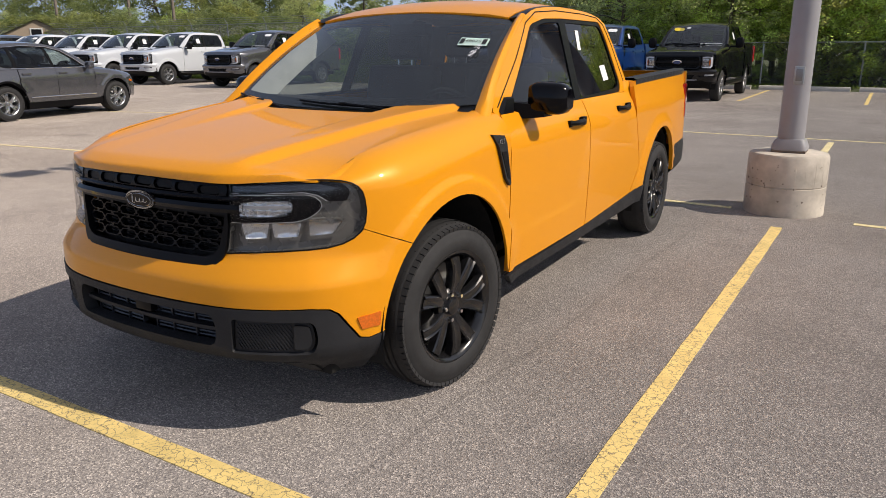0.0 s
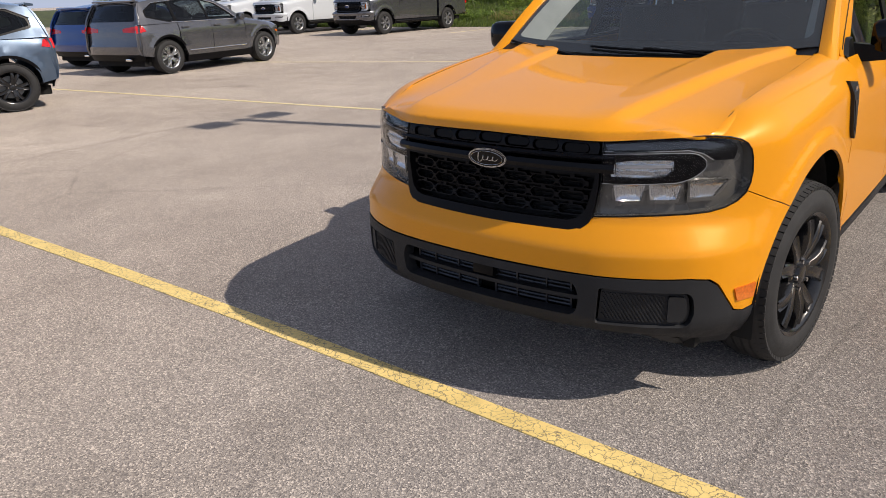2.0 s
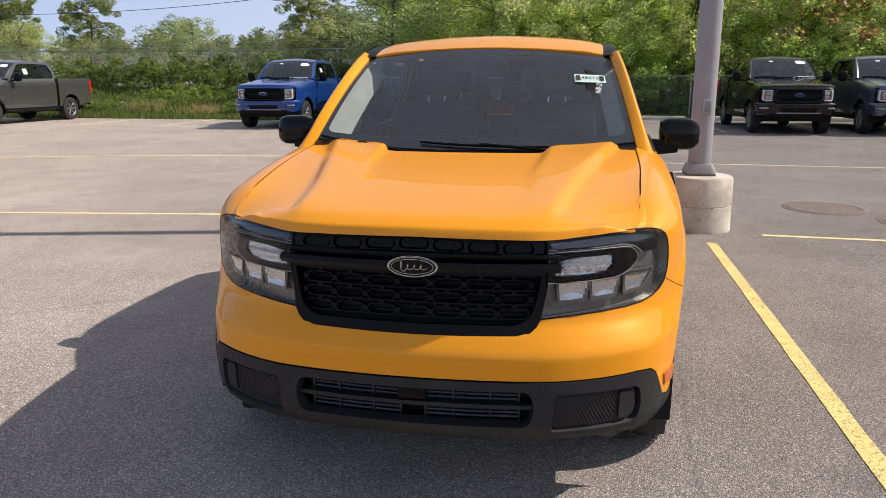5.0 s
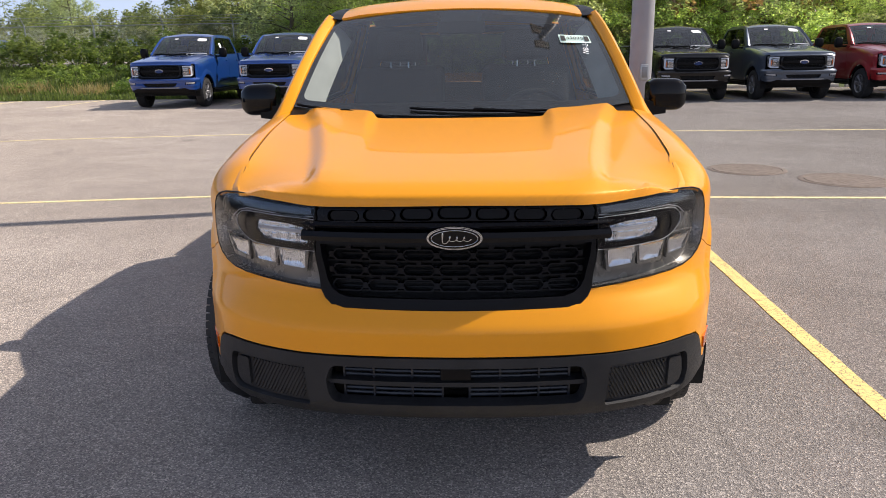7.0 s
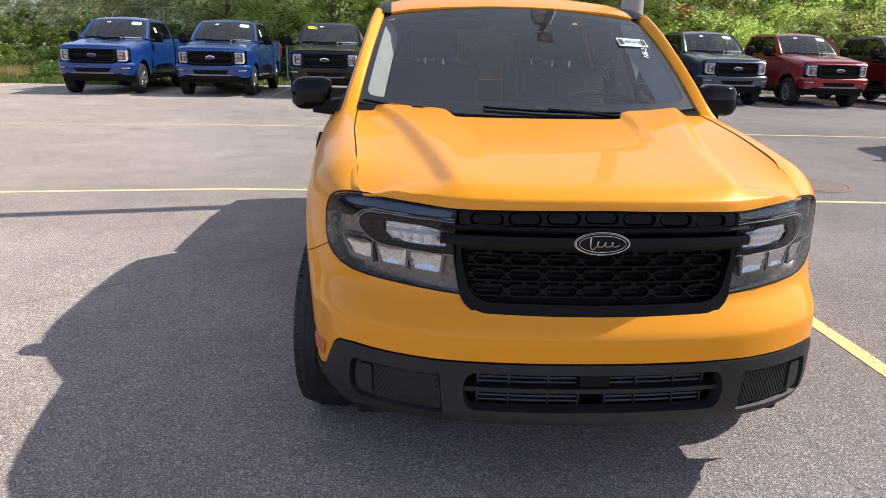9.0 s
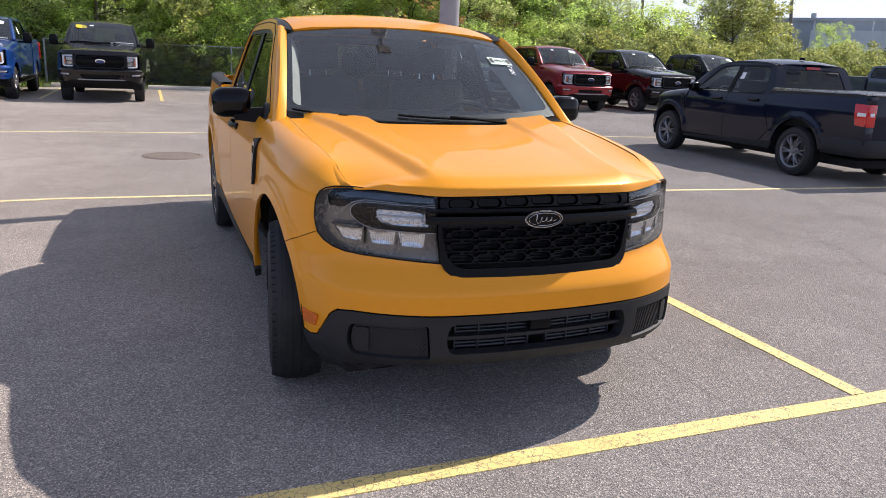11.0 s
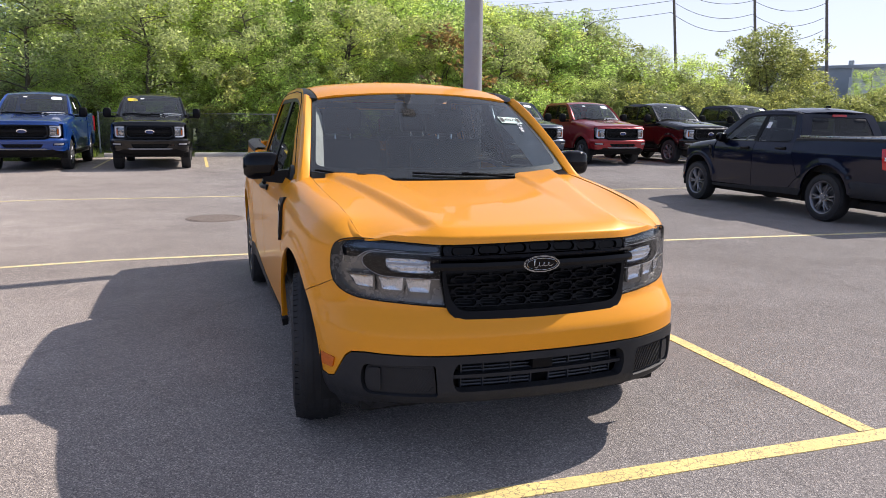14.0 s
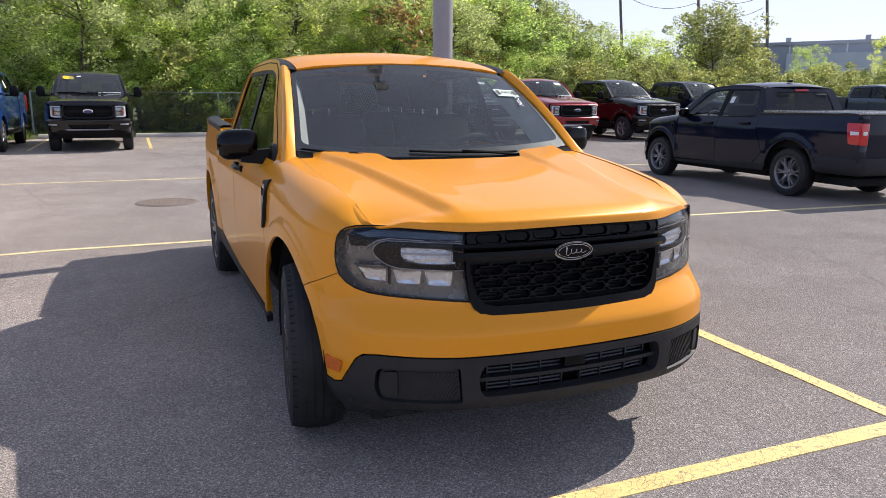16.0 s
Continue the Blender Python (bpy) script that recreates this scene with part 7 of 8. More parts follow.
    part("bumper_skirt", sheet([(-0.86, 0.32), (0.86, 0.32), (0.86, 0.47), (-0.86, 0.47)], lambda x, z: tail_at(x, z) + Vector((0, 0.012, 0)), 0.12, lip=0.05), SATIN_BLACK, car)
    both("arch_trim", loft([[flat.at(sy(y), z, 0.004) for y, z in arc(WB, R, rr - 0.004, rr - 0.004, 4, 176, 20)], [flat.at(sy(y), z, 0.008) for y, z in arc(WB, R, rr + 0.04, rr + 0.04, 4, 176, 20)]]), SATIN_BLACK, car)
    rear_y = table([(0.44, 3.70), (0.60, 3.77), (0.95, 3.76), (1.08, 3.68), (1.20, 3.60), (1.42, 3.47), (1.52, 3.36)])
    rings = []
    for k in range(19):
        z = 0.45 + 1.06 * k / 18
        a = body.at(sy(rear_y(z) - 0.05), z, -0.002) if z < 1.075 else cab_at(rear_y(z) - 0.04, z, -0.002)
        b = tail_at(-0.84, z)
        mid = (a + b) / 2 + Vector((0.028, 0.030, 0))
        rings.append([a, a.lerp(mid, 0.55) + Vector((0.006, 0.004, 0)), mid, mid.lerp(b, 0.5) + Vector((0.004, 0.008, 0)), b])
    both("tail_corner", loft(rings), paint, car)
    part("spoiler", sheet([(-0.62, 3.30), (0.62, 3.30), (0.58, 3.52), (-0.58, 3.52)], lambda x, y: (x, y, 1.585 - 0.10 * (y - 3.30)), 0.2, lip=0.03), paint, car)
    bm = sheet([(-0.86, 0.90), (-0.40, 0.93), (-0.40, 1.00), (-0.86, 1.06)], lambda x, z: tail_at(x, z) + Vector((0, 0.012, 0)), 0.08, lip=0.02)
    both("tail_lamp", bm, RED_LENS, car, "red tail lamp")
    both("tail_lamp", sheet([(sy(3.42), 0.94), (sy(3.76), 0.90), (sy(3.75), 1.05), (sy(3.50), 1.04)], body.on(0.008), 0.08, lip=0.03), RED_LENS, car, "red tail lamp")
    part("tailpipe", box(-0.55, 3.70, 0.33, -0.40, 3.83, 0.38, 0.01), CHROME, car)
    # a short rear overhang
    done = set()
    for ob in car.children_recursive:
        if ob.type == "MESH" and "wheel" not in ob.name and "wheel" not in ob.parent.name and ob.data.name not in done:
            done.add(ob.data.name)
            for v in ob.data.vertices:
                if v.co.y > 3.24:
                    v.co.y = 3.24 + 0.56 * (v.co.y - 3.24)
    return car


def repaint(car, old, paint, label, **more):
    """Gives a copy its own paint."""
    tagged(car, label=label)
    for ob in car.children_recursive:
        if ob.type == "MESH" and ob.material_slots and ob.data.materials[0] in (old if isinstance(old, tuple) else (old,)):
            ob.material_slots[0].link = "OBJECT"
            ob.material_slots[0].material = paint
    return car

# ---- green edge of the lot ----
def leaf_mesh(name, centres, radii, count, size, seed, squash=0.8):
    """Many small pointed leaves in clumps, as one mesh."""
    rnd = np.random.RandomState(seed)
    n = len(centres) * count
    c = np.repeat(np.array(centres), count, axis=0)
    r = np.repeat(np.array(radii), count)[:, None]
    d = rnd.normal(size=(n, 3))
    d /= np.linalg.norm(d, axis=1)[:, None]
    d[:, 2] *= squash
    p = c + d * r * rnd.uniform(0.35, 1.0, (n, 1)) ** 0.6
    a = rnd.normal(size=(n, 3))
    a[:, 2] *= 0.6
    a /= np.linalg.norm(a, axis=1)[:, None]
    b = np.cross(a, rnd.normal(size=(n, 3)) * 1.0 + d + np.array((0, 0, 0.35)))
    b /= np.linalg.norm(b, axis=1)[:, None] + 1e-9
    s = size * rnd.uniform(0.6, 1.35, (n, 1))
    v = np.stack([p - a * s, p - b * s * 0.52 + a * s * 0.1, p + a * s, p + b * s * 0.52 + a * s * 0.1], axis=1).reshape(-1, 3)
    me = bpy.data.meshes.new(name)
    me.from_pydata(v.tolist(), [], np.arange(4 * n).reshape(-1, 4).tolist())
    return me


def tree(name, label, height, spread, clumps, count, leaf, material, seed, bare=0.25, trunks=1):
    """A tapered trunk with limbs and a crown of leaf clumps."""
    rnd = random.Random(seed)
    root = thing(name, label, "tree" if height > 3.5 else "shrub", "trees and shrubs round the lot")
    bm = bmesh.new()
    centres, radii = [], []
    for t in range(trunks):
        base = Vector((rnd.uniform(-0.3, 0.3) * (trunks > 1), rnd.uniform(-0.3, 0.3) * (trunks > 1), 0))
        lean = Vector((rnd.uniform(-0.12, 0.12), rnd.uniform(-0.12, 0.12), 1))
        r0 = 0.022 * height / math.sqrt(trunks)
        pts = [base + lean * height * 0.92 * k / 6 + Vector((rnd.uniform(-1, 1), rnd.uniform(-1, 1), 0)) * 0.05 * k * height / 6 for k in range(7)]
        pts[0].z -= 0.1
        tube(pts, [r0 * 0.8 * (1 - 0.15 * k) for k in range(7)], 7, bm=bm)
        for k in range(int(clumps / trunks)):
            u = rnd.uniform(bare, 0.98)
            i = min(5, int(u * 6))
            start = pts[i].lerp(pts[i + 1], u * 6 - i)
            ang = rnd.uniform(0, 2 * math.pi)
            reach = spread * math.sqrt(rnd.uniform(0.05, 1.0)) * (0.45 + 0.75 * math.sin(math.pi * clamp((u - bare) / (1.05 - bare)) ** 0.75))
            end = start + Vector((math.cos(ang) * reach, math.sin(ang) * reach, rnd.uniform(0.02, 0.5) * reach))
            if k % 2 == 0:
                mid = start.lerp(end, 0.5) + Vector((0, 0, 0.06 * reach))
                tube([start, start.lerp(mid, 0.8), start.lerp(end, 0.72)], [r0 * 0.20, r0 * 0.12, r0 * 0.05], 4, bm=bm)
            centres.append(tuple(end))
            radii.append(rnd.uniform(0.55, 1.15) * spread * 0.26)
    part("trunk", bm, BARK, root)
    me = leaf_mesh("crown", centres, radii, count, leaf, seed)
    me.materials.append(material)
    crown = new("crown", me)
    crown.parent = root
    return root


T1 = tree("tree", "leafy green tree with an uneven crown", 7.6, 2.5, 100, 150, 0.060, LEAF_B, 3, 0.16)
T2 = tree("tree", "tall yellow-green tree in fresh leaf", 8.6, 2.1, 96, 150, 0.058, LEAF_B, 5, 0.20)
T3 = tree("tree", "dark green bushy tree behind the fence", 6.6, 2.6, 100, 150, 0.060, LEAF_A, 8, 0.10, 2)
T4 = tree("tree", "thin grey-green tree with open branches", 7.0, 2.1, 84, 150, 0.058, LEAF_E, 13, 0.22)
T5 = tree("tree", "full round olive-green tree by the warehouse", 6.5, 2.5, 110, 150, 0.072, LEAF_F, 31, 0.10, 2)
T6 = tree("tree", "tall olive-green tree in an open wood", 8.2, 1.9, 90, 150, 0.075, LEAF_F, 37, 0.22)
S1 = tree("shrub", "dense green shrub by the fence", 3.1, 1.6, 60, 110, 0.058, LEAF_F, 21, 0.05, 3)
S2 = tree("shrub", "yellow-green shrub in fresh leaf", 2.7, 1.5, 56, 110, 0.056, LEAF_F, 23, 0.05, 3)
S4 = tree("shrub", "bright green shrub grown through the fence", 3.0, 1.6, 60, 110, 0.058, LEAF_A, 41, 0.04, 3)
S3 = tree("shrub", "reddish-brown shrub among green trees", 3.6, 1.5, 42, 46, 0.080, LEAF_D, 25, 0.10, 2)
W1 = tree("shrub", "low dark green bramble bush", 1.1, 0.9, 34, 50, 0.055, LEAF_G, 27, 0.02, 4)
W2 = tree("shrub", "low clump of green weeds on the bank", 0.6, 0.7, 26, 40, 0.050, LEAF_W, 29, 0.02, 4)

bank_rise = table([(22.0, 0.0), (22.8, 0.05), (24.0, 0.24), (26.0, 0.58), (28.5, 0.95), (31, 1.05), (40, 0.9), (60, 0.6), (200, 0.3)])


def bank_z(x, y):
    """The verge: a bank on one side that runs out into a flat strip behind the kerb."""
    k = smooth(-5.2, -9.5, x)
    return bank_rise(y) * k + (0.10 * smooth(24.45, 24.8, y) + 0.10 * smooth(26, 34, y)) * (1 - k)


def verge():
    bm = bmesh.new()
    xs = [-160, -100, -70, -55, -45, -38] + [-34 + 1.2 * i for i in range(25)] + [-4, -2, 2, 8, 16, 30, 50, 90, 160]
    ys = [22.0, 22.3, 22.8, 23.4, 24.0, 24.45, 24.62, 25.0, 26, 27.2, 28.5, 30, 33, 38, 46, 60, 90, 160]
    vs = []
    for x in xs:
        col = []
        for y in ys:
            yy = max(y, 22.0 + 2.45 * smooth(-6.5, -4.2, x))
            wob = 0.12 * noise.noise(Vector((x * 0.7, yy, 0.3))) if y == 22.0 and x < -4 else 0
            col.append(bm.verts.new((x, yy + wob, bank_z(x, yy) - (0.012 if y == 22.0 else 0))))
        vs.append(col)
    for i in range(len(xs) - 1):
        for j in range(len(ys) - 1):
            bm.faces.new((vs[i][j], vs[i + 1][j], vs[i + 1][j + 1], vs[i][j + 1]))
    bmesh.ops.remove_doubles(bm, verts=bm.verts[:], dist=1e-4)
    tagged(part("verge", bm, SOIL, None), "grassy soil verge and bank behind the lot", "verge", kind="structure")


verge()


def blades(name, label, material, spots, height, width, seed):
    """Single blades of grass, one triangle each, as one mesh."""
    rnd = np.random.RandomState(seed)
    n = len(spots)
    p = np.array(spots)
    ang = rnd.uniform(0, 2 * math.pi, n)
    side = np.stack([np.cos(ang), np.sin(ang), np.zeros(n)], 1)
    h = height * rnd.uniform(0.45, 1.25, (n, 1))
    w = width * rnd.uniform(0.6, 1.3, (n, 1))
    tip = p + np.concatenate([rnd.normal(0, 0.28, (n, 2)) * h, h], 1)
    v = np.stack([p - side * w, p + side * w, tip], 1).reshape(-1, 3)
    me = bpy.data.meshes.new(name)
    me.from_pydata(v.tolist(), [], np.arange(3 * n).reshape(-1, 3).tolist())
    me.materials.append(material)
    return tagged(new(name, me), label, "grass", kind="stuff")


rnd = random.Random(4)
spots = []
while len(spots) < 62000:
    x, y = rnd.uniform(-40, -4.6), 22.05 + 7.2 * rnd.random() ** 1.15
    if y < 22.1 + 2.5 * smooth(-6.5, -4.2, x):
        continue
    spots.append((x, y, bank_z(x, y) - 0.02))
blades("grass", "rough green grass on the bank", GRASS, spots, 0.19, 0.024, 6)
spots = []
for cx, cy in ((-13.6, 23.6), (-11.2, 24.2), (-16.2, 23.9), (-20.5, 24.6), (-9.4, 24.0)):
    for k in range(420):
        x, y = rnd.gauss(cx, 0.5), rnd.gauss(cy, 0.3)
        spots.append((x, y, bank_z(x, y)))
blades("dry_grass", "dry straw-coloured grass tufts on the bank", STRAW, spots, 0.36, 0.016, 7)
spots = [(rnd.uniform(-4.5, 42), 24.55 + 1.9 * rnd.random(), 0.08) for k in range(14000)]
blades("verge_grass", "short grass behind the kerb", GRASS, spots, 0.11, 0.018, 9)


def plant(kind, x, y, size, turn, wide=1.0):
    m = pose(x, y, bank_z(x, y) - 0.05, 0, 0, turn)
    ob = copy_thing(kind, m)
    ob.scale = (size * wide, size * wide, size)
    return ob


rnd = random.Random(11)
first = {}
for kind, x, y in ((T1, -1.8, 30.4), (T2, 3.1, 31.0), (T3, 7.4, 30.6), (T4, 17.8, 31.0), (S4, 2.2, 26.8), (S1, 0.6, 26.9), (S2, 5.2, 26.6), (T6, -40.0, 44.5), (S3, 12.6, 28.2), (W1, -12.0, 28.6), (W2, -15.0, 25.0)):
    kind.matrix_basis = pose(x, y, bank_z(x, y) - 0.05)
# tall thicket behind the chain-link fence
for i in range(17):
    x = -6.2 + 1.42 * i + rnd.uniform(-0.5, 0.5)
    kind = (T1, T3, T2, T1, T2)[i % 5]
    plant(kind, x, 30.2 + rnd.uniform(0, 1.4), rnd.uniform(0.92, 1.10) * (1.0 if x < 12 else 0.8), rnd.uniform(0, 360))
for i in range(15):
    x = -7.5 + 1.75 * i + rnd.uniform(-0.6, 0.6)
    kind = (T2, T1, T4, T3)[i % 4]
    plant(kind, x, 33.4 + rnd.uniform(0, 2.5), rnd.uniform(1.12, 1.38) * (1.0 if x < 13 else 0.72), rnd.uniform(0, 360))
for i in range(30):
    x = -6.0 + 1.25 * i + rnd.uniform(-0.3, 0.3)
    plant((S4, S2, S4)[i % 3] if x < 13 else (S1, S2, S1)[i % 3], x, 26.55 + rnd.uniform(0, 0.7), rnd.uniform(0.62, 1.0), rnd.uniform(0, 360))
for i in range(19):
    x = -6.6 + 1.32 * i + rnd.uniform(-0.4, 0.4)
    plant((T2, T1, T3, T2)[i % 4], x, 27.7 + rnd.uniform(0, 0.9), rnd.uniform(0.46, 0.64) * (1.0 if x < 12 else 0.75), rnd.uniform(0, 360), 1.15)
# the tree line falls off towards the warehouse
for i in range(15):
    x = 13.8 + 0.95 * i + rnd.uniform(-0.3, 0.3)
    tall_by = (6.9 - 0.26 * (x - 14)) * rnd.uniform(0.86, 1.10)
    kind, full = ((T4, 7.0), (T5, 6.5), (T3, 6.6), (T4, 7.0))[i % 4]
    plant(kind, x, 29.6 + rnd.uniform(0, 3.2), tall_by / full, rnd.uniform(0, 360), 1.15)
for x, y, s in ((8.9, 27.3, 1.45), (13.8, 30.2, 1.3)):
    plant(S3, x, y, s, x * 40)
for x, y, k in ((-7.2, 27.0, 0.95), (-5.0, 27.6, 1.05), (-2.9, 27.2, 0.9), (0.9, 27.5, 0.85), (4.6, 27.8, 0.9), (9.0, 28.0, 0.85), (11.4, 27.6, 0.8)):
    plant(T4, x, y, k, x * 53, 1.1)
# lower growth towards the warehouse, with one round tree
for i in range(22):
    x = 17.5 + 1.5 * i + rnd.uniform(-0.5, 0.5)
    plant((S2, S1, T4, S2)[i % 4], x, 28.0 + rnd.uniform(0, 5.0), rnd.uniform(0.75, 1.15) * (0.5 if i % 4 == 2 else 1.0), rnd.uniform(0, 360))
T5.matrix_basis = pose(29.6, 31.0, bank_z(29.6, 31.0) - 0.05)
plant(T5, 30.6, 31.6, 0.86, 140, 1.1)
for i in range(26):
    plant((S1, S2)[i % 2], 16.0 + 1.3 * i + rnd.uniform(-0.4, 0.4), 26.6 + rnd.uniform(0, 1.2), rnd.uniform(0.75, 1.1), rnd.uniform(0, 360))
plant(T2, 36.8, 30.5, 0.55, 10)
plant(T2, 41.5, 28.5, 0.62, 80)
plant(S2, 40.4, 26.0, 1.5, 10)
plant(S1, 43.5, 27.5, 1.4, 70)
plant(S2, 47.0, 28.5, 1.5, 130)
# brambles along the foot of the tall fence
for i in range(34):
    x = -46 + 1.22 * i
    plant(W1, x + rnd.uniform(-0.3, 0.3), 28.7 + rnd.uniform(-0.3, 0.5), rnd.uniform(0.8, 1.35), rnd.uniform(0, 360), 1.2)
# weeds in clumps over the bank
for i in range(64):
    x, y = rnd.uniform(-40, -6.8), rnd.uniform(23.0, 28.0)
    plant(W2, x, y, rnd.uniform(0.45, 0.95), rnd.uniform(0, 360), 1.5)
# open wood beyond the tall fence
for i in range(30):
    x = -60 + 1.9 * i + rnd.uniform(-0.6, 0.6)
    plant((S2, S1, S2)[i % 3], x, 31.5 + rnd.uniform(0, 3.0), rnd.uniform(0.7, 1.05), rnd.uniform(0, 360), 1.2)
for i in range(32):
    x = -78 + 2.4 * i + rnd.uniform(-0.9, 0.9)
    plant((S1, S2, S1, T4)[i % 4], x, 37.0 + rnd.uniform(0, 6.0), rnd.uniform(0.85, 1.35) * (0.5 if i % 4 == 3 else 1.0), rnd.uniform(0, 360), 1.25)
for i in range(26):
    x = -84 + 3.1 * i + rnd.uniform(-1.2, 1.2)
    group = 0.60 + 0.55 * clamp(0.5 + 1.1 * math.sin(1.25 * i))
    plant((T5, T6, T5, T6, T3)[i % 5], x, 46.0 + rnd.uniform(0, 10), group * rnd.uniform(0.92, 1.12) * (1.12 if x < -38 else 0.78), rnd.uniform(0, 360), 1.12)
for i in range(20):
    x = -8 + 3.4 * i + rnd.uniform(-1, 1)
    plant((T1, T4)[i % 2], x, 44.0 + rnd.uniform(0, 8), rnd.uniform(0.55, 0.72) if x > 16 else rnd.uniform(0.9, 1.1), rnd.uniform(0, 360))


# kerb stones
def kerb_stone(x0, x1, y):
    own = loft([[(x, y - 0.09, 0.0), (x, y - 0.075, 0.115), (x, y - 0.055, 0.135), (x, y + 0.06, 0.138), (x, y + 0.075, 0.12), (x, y + 0.08, 0.0)] for x in (x0, x0 + 0.02, x1 - 0.02, x1)], closed=True, caps=True)
    return tagged(part("kerb_stone", own, KERB, None), "pale concrete kerb block at the lot's edge", "kerb", "kerb blocks", "structure")


for k in range(16):
    x = -4.35 + 2.95 * k
    kerb_stone(x, x + 2.70, 24.38 + 0.02 * (k % 3))


# fences
def chain_fence(x0, x1, y, z_of, height, arms, step, mesh):
    """Posts, top rail, wire mesh and, with arms, strands of barbed wire."""
    fence = thing("chain_link_fence", "galvanised chain-link fence with steel posts" + (" and barbed wire on slanted arms" if arms else ""), "fence")
    n = int((x1 - x0) / step)
    for k in range(n + 1):
        x = x0 + step * k
        z = z_of(x)
        post = part("fence_post", rod((x, y, z - 0.15), (x, y, z + height + 0.03), 0.032, n=8), GALV, fence)
        if arms:
            part("post_arm", rod((x, y, z + height), (x + 0.02, y - 0.26, z + height + 0.34), 0.022, n=6), GALV, post)
    part("top_rail", tube([(x0 + (x1 - x0) * k / 40, y, z_of(x0 + (x1 - x0) * k / 40) + height) for k in range(41)], 0.021, 6), GALV, fence)
    if arms:
        for f in (0.35, 0.68, 1.0):
            part("barbed_wire", tube([(x0 + (x1 - x0) * k / 60, y - 0.26 * f, z_of(x0 + (x1 - x0) * k / 60) + height + 0.34 * f) for k in range(61)], 0.007, 4), GALV, fence)
    bm = bmesh.new()
    count = int((x1 - x0 + height) / mesh)
    for sg in (1, -1):
        for k in range(count):
            xa = x0 - height + mesh * k if sg > 0 else x0 + mesh * k
            lo, hi = max(0.0, (x0 - xa) if sg > 0 else (xa - x1)), height if sg < 0 else min(height, x1 - xa)
            hi = min(hi, xa - x0) if sg < 0 else hi
            if hi - lo < 0.05:
                continue
            a, b = Vector((xa + sg * lo, y, z_of(xa + sg * lo) + lo)), Vector((xa + sg * hi, y, z_of(xa + sg * hi) + hi))
            w = Vector((-sg * 0.0022, 0, 0.0022))
            d = Vector((0, 0.0032, 0))
            r0 = [bm.verts.new(a + q) for q in (w + d, -w + d, -d)]
            r1 = [bm.verts.new(b + q) for q in (w + d, -w + d, -d)]
            for i in range(3):
                bm.faces.new((r0[i], r0[(i + 1) % 3], r1[(i + 1) % 3], r1[i]))
    part("wire_mesh", bm, GALV, fence, sharp=0, kind="stuff")
    return fence


chain_fence(-4.6, 44.0, 25.6, lambda x: 0.10, 1.42, False, 3.05, 0.075)
tall = chain_fence(-62.0, -4.6, 29.6, lambda x: 1.0 * smooth(-4.0, -9.0, x) + 0.10, 1.65, True, 3.05, 0.085)
for x, z in ((-28.5, 1.75), (-20.3, 1.85), (-14.6, 1.80), (-9.6, 1.9)):
    part("fence_sign", box(x - 0.24, 29.53, z, x + 0.24, 29.55, z + 0.36, 0.004), plain("pale_blue_sign", (0.42, 0.50, 0.62), 0.5), tall, "small pale blue sign plate")
for x, h in ((-11.2, 1.2), (-10.0, 0.8)):
    st = tagged(part("tree_stump", tube([(x, 28.7, 0.75), (x + 0.05, 28.7, 0.9 + h * 0.5), (x - 0.03, 28.7, 0.9 + h)], [0.17, 0.14, 0.11], 8), BARK, None), "dead grey tree stump by the fence", "stump")


# ---- far buildings, poles and wires ----
def warehouse():
    b = thing("warehouse", "long low grey warehouse with a flat roof", "building")
    b.matrix_basis = pose(68, 55, 0, 0, 0, -58) @ Matrix.Diagonal((1, 1, 1.09, 1))
    part("wall", box(-16, 0, 0, 36, 22, 6.6), WALL_GREY, b)
    part("roof_edge", box(-16.2, -0.2, 6.6, 36.2, 22.2, 6.9), WALL_GREY, b)
    part("office_wall", box(-4, -5, 0, 30, 0, 5.5), WALL_LIGHT, b)
    for k in range(9):
        part("panel_seam", box(-16 + 5.6 * k, -0.06, 0, -15.85 + 5.6 * k, 0, 6.6), WALL_LIGHT, b)
    for x in (-12, -6, 2, 9):
        part("roof_vent", box(x, 4, 6.9, x + 0.5, 4.5, 7.6), GALV, b)
    for x in (-14, -9):
        w = part("window", box(x, -0.09, 2.6, x + 1.8, 0.0, 3.8), GLOSS_BLACK, b)
        part("frame", box(x - 0.08, -0.07, 2.5, x + 1.88, -0.01, 2.6), WALL_LIGHT, w)
    return b


warehouse()
back = thing("brick_building", "low brown brick building far behind the trees", "building")
back.matrix_basis = pose(-22, 86, 0)
part("wall", box(-9, 0, 0, 9, 10, 6.6), plain("brown_brick", (0.20, 0.12, 0.09), 0.9, vary=0.25, scale=3.0), back)
part("roof", box(-9.3, -0.3, 6.6, 9.3, 10.3, 7.0), DARK_ALLOY, back)
house = thing("house", "small house with a gable roof beyond the fence", "house")
house.matrix_basis = pose(-52.5, 30.5, 0, 0, 0, 62)
part("wall", box(-2.4, -3, 0, 2.4, 3, 2.2), plain("tan_siding", (0.30, 0.24, 0.18), 0.85), house)
part("gable", loft([[(-2.7, y, 2.1), (0, y, 3.4), (2.7, y, 2.1)] for y in (-3.2, 3)]), plain("brown_shingles", (0.12, 0.085, 0.07), 0.9), house)
wn_h = part("window", box(-0.4, -3.06, 1.95, 0.4, -2.98, 2.8), WALL_LIGHT, house)
part("pane", box(-0.32, -3.08, 2.02, 0.32, -3.05, 2.73), GLOSS_BLACK, wn_h)
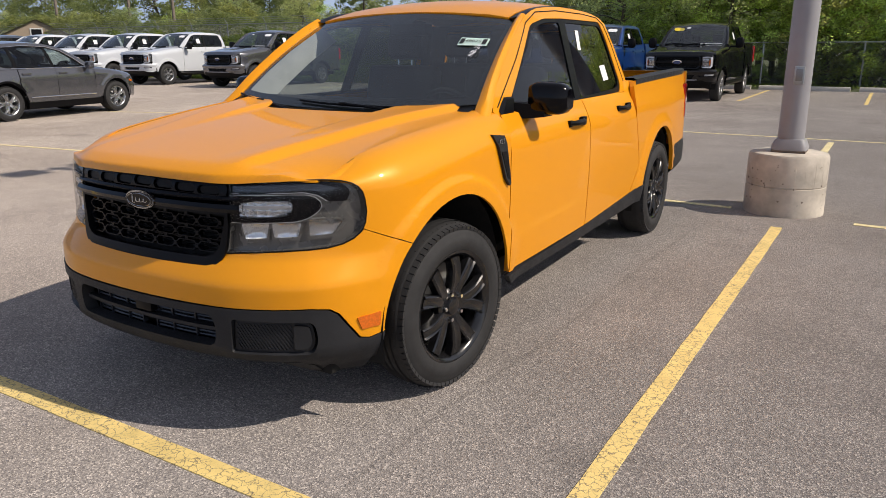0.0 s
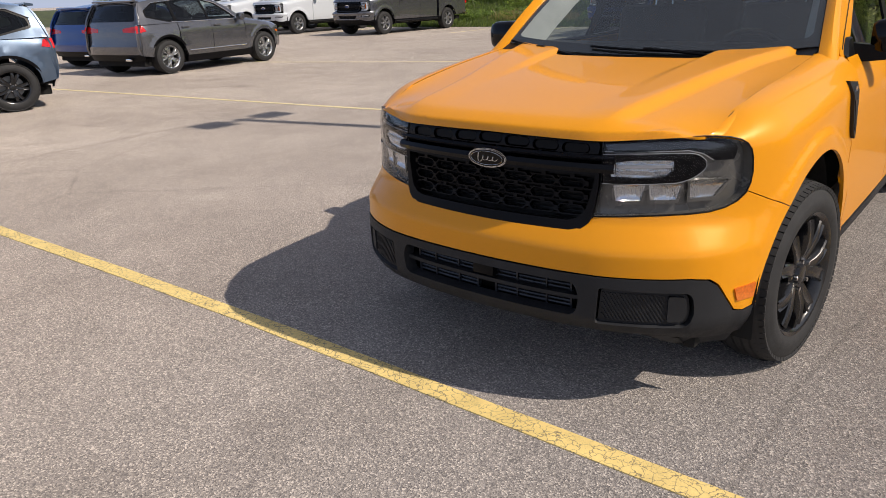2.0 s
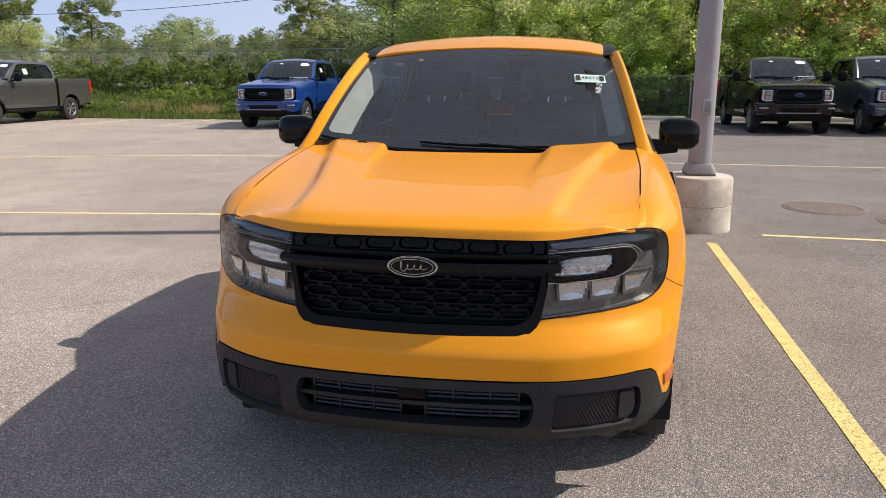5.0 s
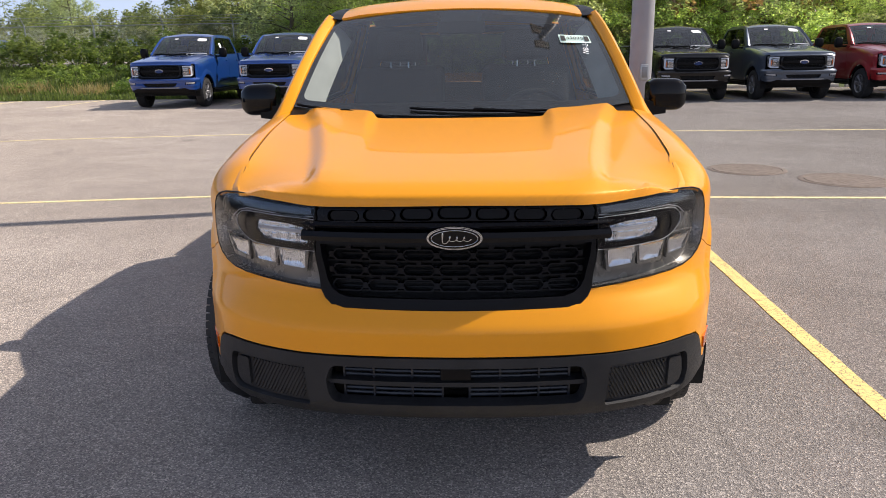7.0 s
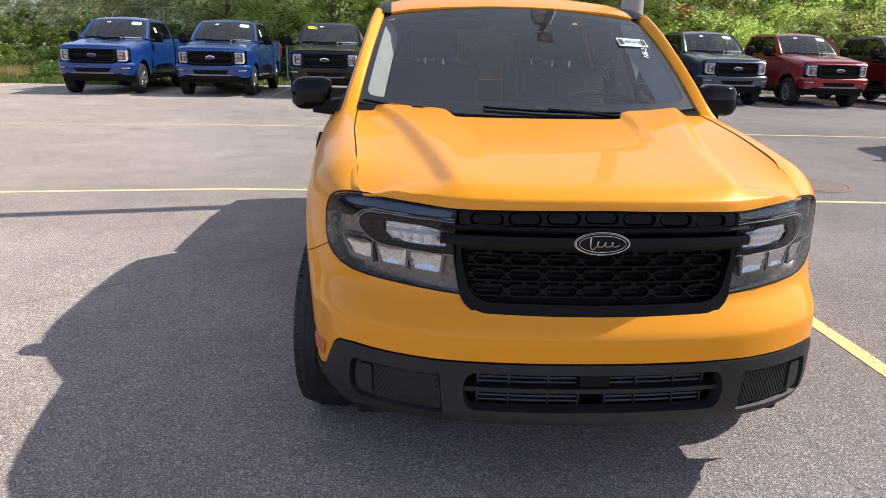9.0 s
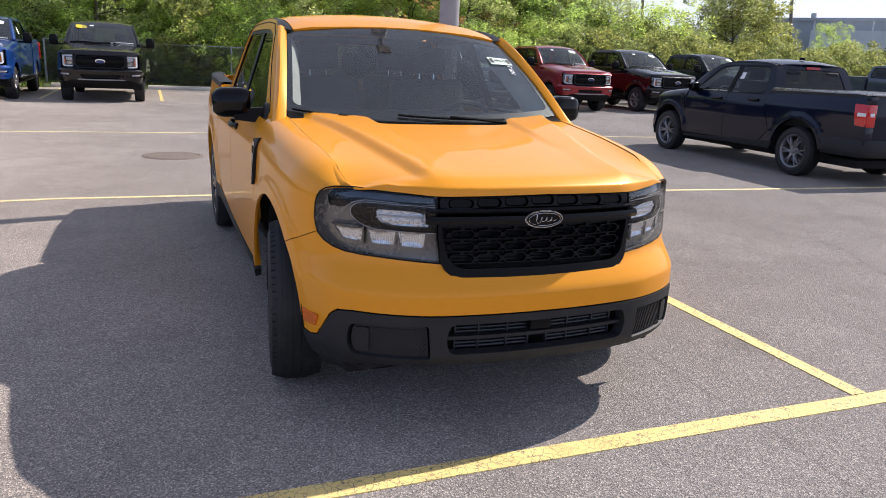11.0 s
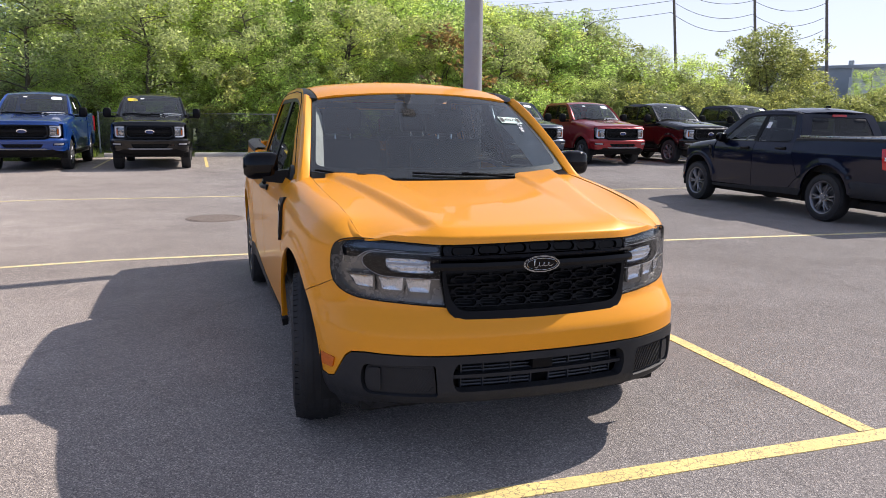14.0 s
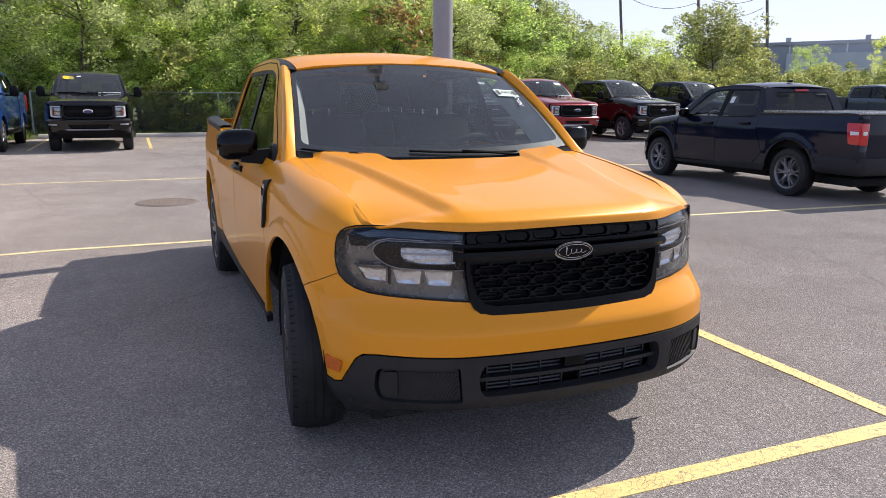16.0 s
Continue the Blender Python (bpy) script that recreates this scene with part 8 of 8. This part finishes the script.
part("gable_wall", loft([[(-2.4, -3.0, 2.2), (0, -3.0, 3.36), (2.4, -3.0, 2.2)], [(-2.4, -2.9, 2.2), (0, -2.9, 3.36), (2.4, -2.9, 2.2)]], closed=True, caps=True), plain("tan_siding_gable", (0.30, 0.24, 0.18), 0.85), house)


def utility_pole(x, y, h, turn, arms=1, lean=0.0):
    p = thing("utility_pole", "tall weathered wooden utility pole with crossarm", "utility pole", "utility poles")
    p.matrix_basis = Matrix.Translation((x, y, 0)) @ Matrix.Rotation(radians(lean), 4, Vector((0.75, 0.66, 0))) @ pose(0, 0, 0, 0, 0, turn)
    part("mast", rod((0, 0, 0), (0, 0, h), 0.14, 0.09, 10), WOOD_POLE, p)
    for k in range(arms):
        z = h - 0.5 - 0.9 * k
        part("crossarm", box(-1.2, -0.06, z - 0.07, 1.2, 0.06, z + 0.07), WOOD_POLE, p)
        for xx in (-1.1, -0.5, 0.5, 1.1):
            part("insulator", rod((xx, 0, z + 0.07), (xx, 0, z + 0.24), 0.05, 0.03, 8), GALV, p)
    return p


POLES = [(36.0, 48.0, 13.5), (40.4, 44.0, 12.2), (43.35, 40.0, 11.6)]
for x, y, h in POLES:
    utility_pole(x, y, h, 42, lean=-5.0)
POLES = [(x - 0.055 * h, y + 0.062 * h, h) for x, y, h in POLES]
utility_pole(-52, 38.5, 10.5, 10)
utility_pole(-45.5, 37.5, 9.8, 10)
utility_pole(-58, 36.0, 10.5, 10)


def wire(a, b, sag):
    a, b = Vector(a), Vector(b)
    pts = [a.lerp(b, k / 24) - Vector((0, 0, sag * 4 * (k / 24) * (1 - k / 24))) for k in range(25)]
    return tagged(part("power_line", tube(pts, 0.018, 4), WIRE, None, sharp=0), "sagging black overhead power line", "power line", "power lines")


for dz, off in ((-0.3, -1.0), (-0.3, 1.0), (-1.6, 0.0), (-2.6, 0.0), (-3.5, 0.0)):
    for (x0, y0, h0), (x1, y1, h1) in zip(POLES, POLES[1:]):
        wire((x0 + off * 0.7, y0 + off * 0.6, h0 + dz), (x1 + off * 0.7, y1 + off * 0.6, h1 + dz), 0.5 - 0.1 * dz)
    wire((POLES[0][0] + off, POLES[0][1], POLES[0][2] + dz), (-4 + off, 66, 13 + dz), 1.4)
for z0, z1, y in ((8.0, 7.4, 44.0), (7.0, 6.5, 44.0)):
    wire((-58, 40, z0), (-20, y, z1), 1.1)
    wire((-20, y, z1), (22, y + 8, z0 + 0.6), 1.3)

# ---- vehicles in the lot ----
pickup = compact_pickup(ORANGE, "bright orange crew-cab compact pickup with black wheels and grille", BLACK_ALLOY, (5, 0.30, 0.024, 0.030), False, False, True, -7.5)
navy = compact_pickup(NAVY, "black-navy crew-cab compact pickup with grey wheels, seen from behind", DARK_ALLOY, (6, 0.16, 0.018, 0.014), False, True, False)
navy.matrix_basis = pose(8.36, 7.97, 0, 0, 0, 177.1)

row = full_size_pickup(GREY_PAINT, (GREY_PAINT, SATIN_BLACK), DARK_ALLOY)
row.matrix_basis = pose(-18.55, 17.6, 0, 0, 0, 0)
tagged(row, label="dark grey crew-cab pickup parked by the grass bank")
for x, y, turn, paint, text in (
        (-8.43, 18.25, 0, BLUE, "bright blue crew-cab pickup with an oval windshield label"), (-5.42, 18.25, 0, BLUE, "bright blue crew-cab pickup beside a black one"),
        (-2.46, 18.25, 0, BLACK_PAINT, "black crew-cab pickup with a yellow windshield sticker"), (6.03, 18.25, 0, BLACK_PAINT, "black crew-cab pickup behind the lamp post"),
        (8.78, 18.25, 0, STEEL_PAINT, "blue-grey crew-cab pickup with grey bumper"), (11.6, 18.1, 0, RED, "red crew-cab pickup with black grille"),
        (14.85, 18.0, 2, BLACK_PAINT, "black crew-cab pickup beside a red one"), (18.6, 18.3, 2, NAVY, "dark navy crew-cab pickup at the end of the row"),
        (-23.3, 17.6, 0, WHITE_PAINT, "white crew-cab pickup beside a dark grey one"), (-26.4, 17.4, 0, WHITE_PAINT, "white crew-cab pickup in a row of white ones"),
        (-29.5, 17.2, 0, WHITE_PAINT, "white crew-cab pickup further along the row"), (-32.6, 17.0, 0, WHITE_PAINT, "white crew-cab pickup near the end of the row"),
        (-35.9, 16.8, 0, STEEL_PAINT, "dark blue-grey crew-cab pickup at the far end"), (29.8, 18.4, 2, STEEL_PAINT, "dark blue-grey crew-cab pickup parked apart beyond the row")):
    made = repaint(copy_thing(row, pose(x, y, 0, 0, 0, turn)), GREY_PAINT, paint, text)
    if "white crew-cab pickup beside" in text:
        repaint(made, DARK_ALLOY, ALLOY, text)
    if "yellow" in text:
        for ob in made.children:
            if ob.name.startswith("window_sticker") and max(v.co.x for v in ob.data.vertices) > 0:
                ob.material_slots[0].link = "OBJECT"
                ob.material_slots[0].material = YELLOW_STICKER
                ob.matrix_basis = pose(-1.02, 0, 0)

suv = crossover(GREY_PAINT, ALLOY)
suv.matrix_basis = pose(-13.9, 8.35, 0, 0, 0, 188.5) @ Matrix.Diagonal((1, 0.97, 0.93, 1))
tagged(suv, label="dark grey sport utility vehicle with silver alloy wheels")
repaint(copy_thing(suv, pose(-16.7, 8.8, 0, 0, 0, 188.5) @ Matrix.Diagonal((1, 0.97, 0.93, 1))), GREY_PAINT, BLUE, "bright blue sport utility vehicle beside a grey one")
slate = repaint(copy_thing(suv, pose(-11.44, -0.90, 0, 0, 0, -14)), GREY_PAINT, SLATE_PAINT, "light blue-grey sport utility vehicle at the lot's edge")
repaint(slate, ALLOY, BLACK_ALLOY, "light blue-grey sport utility vehicle with black wheels")
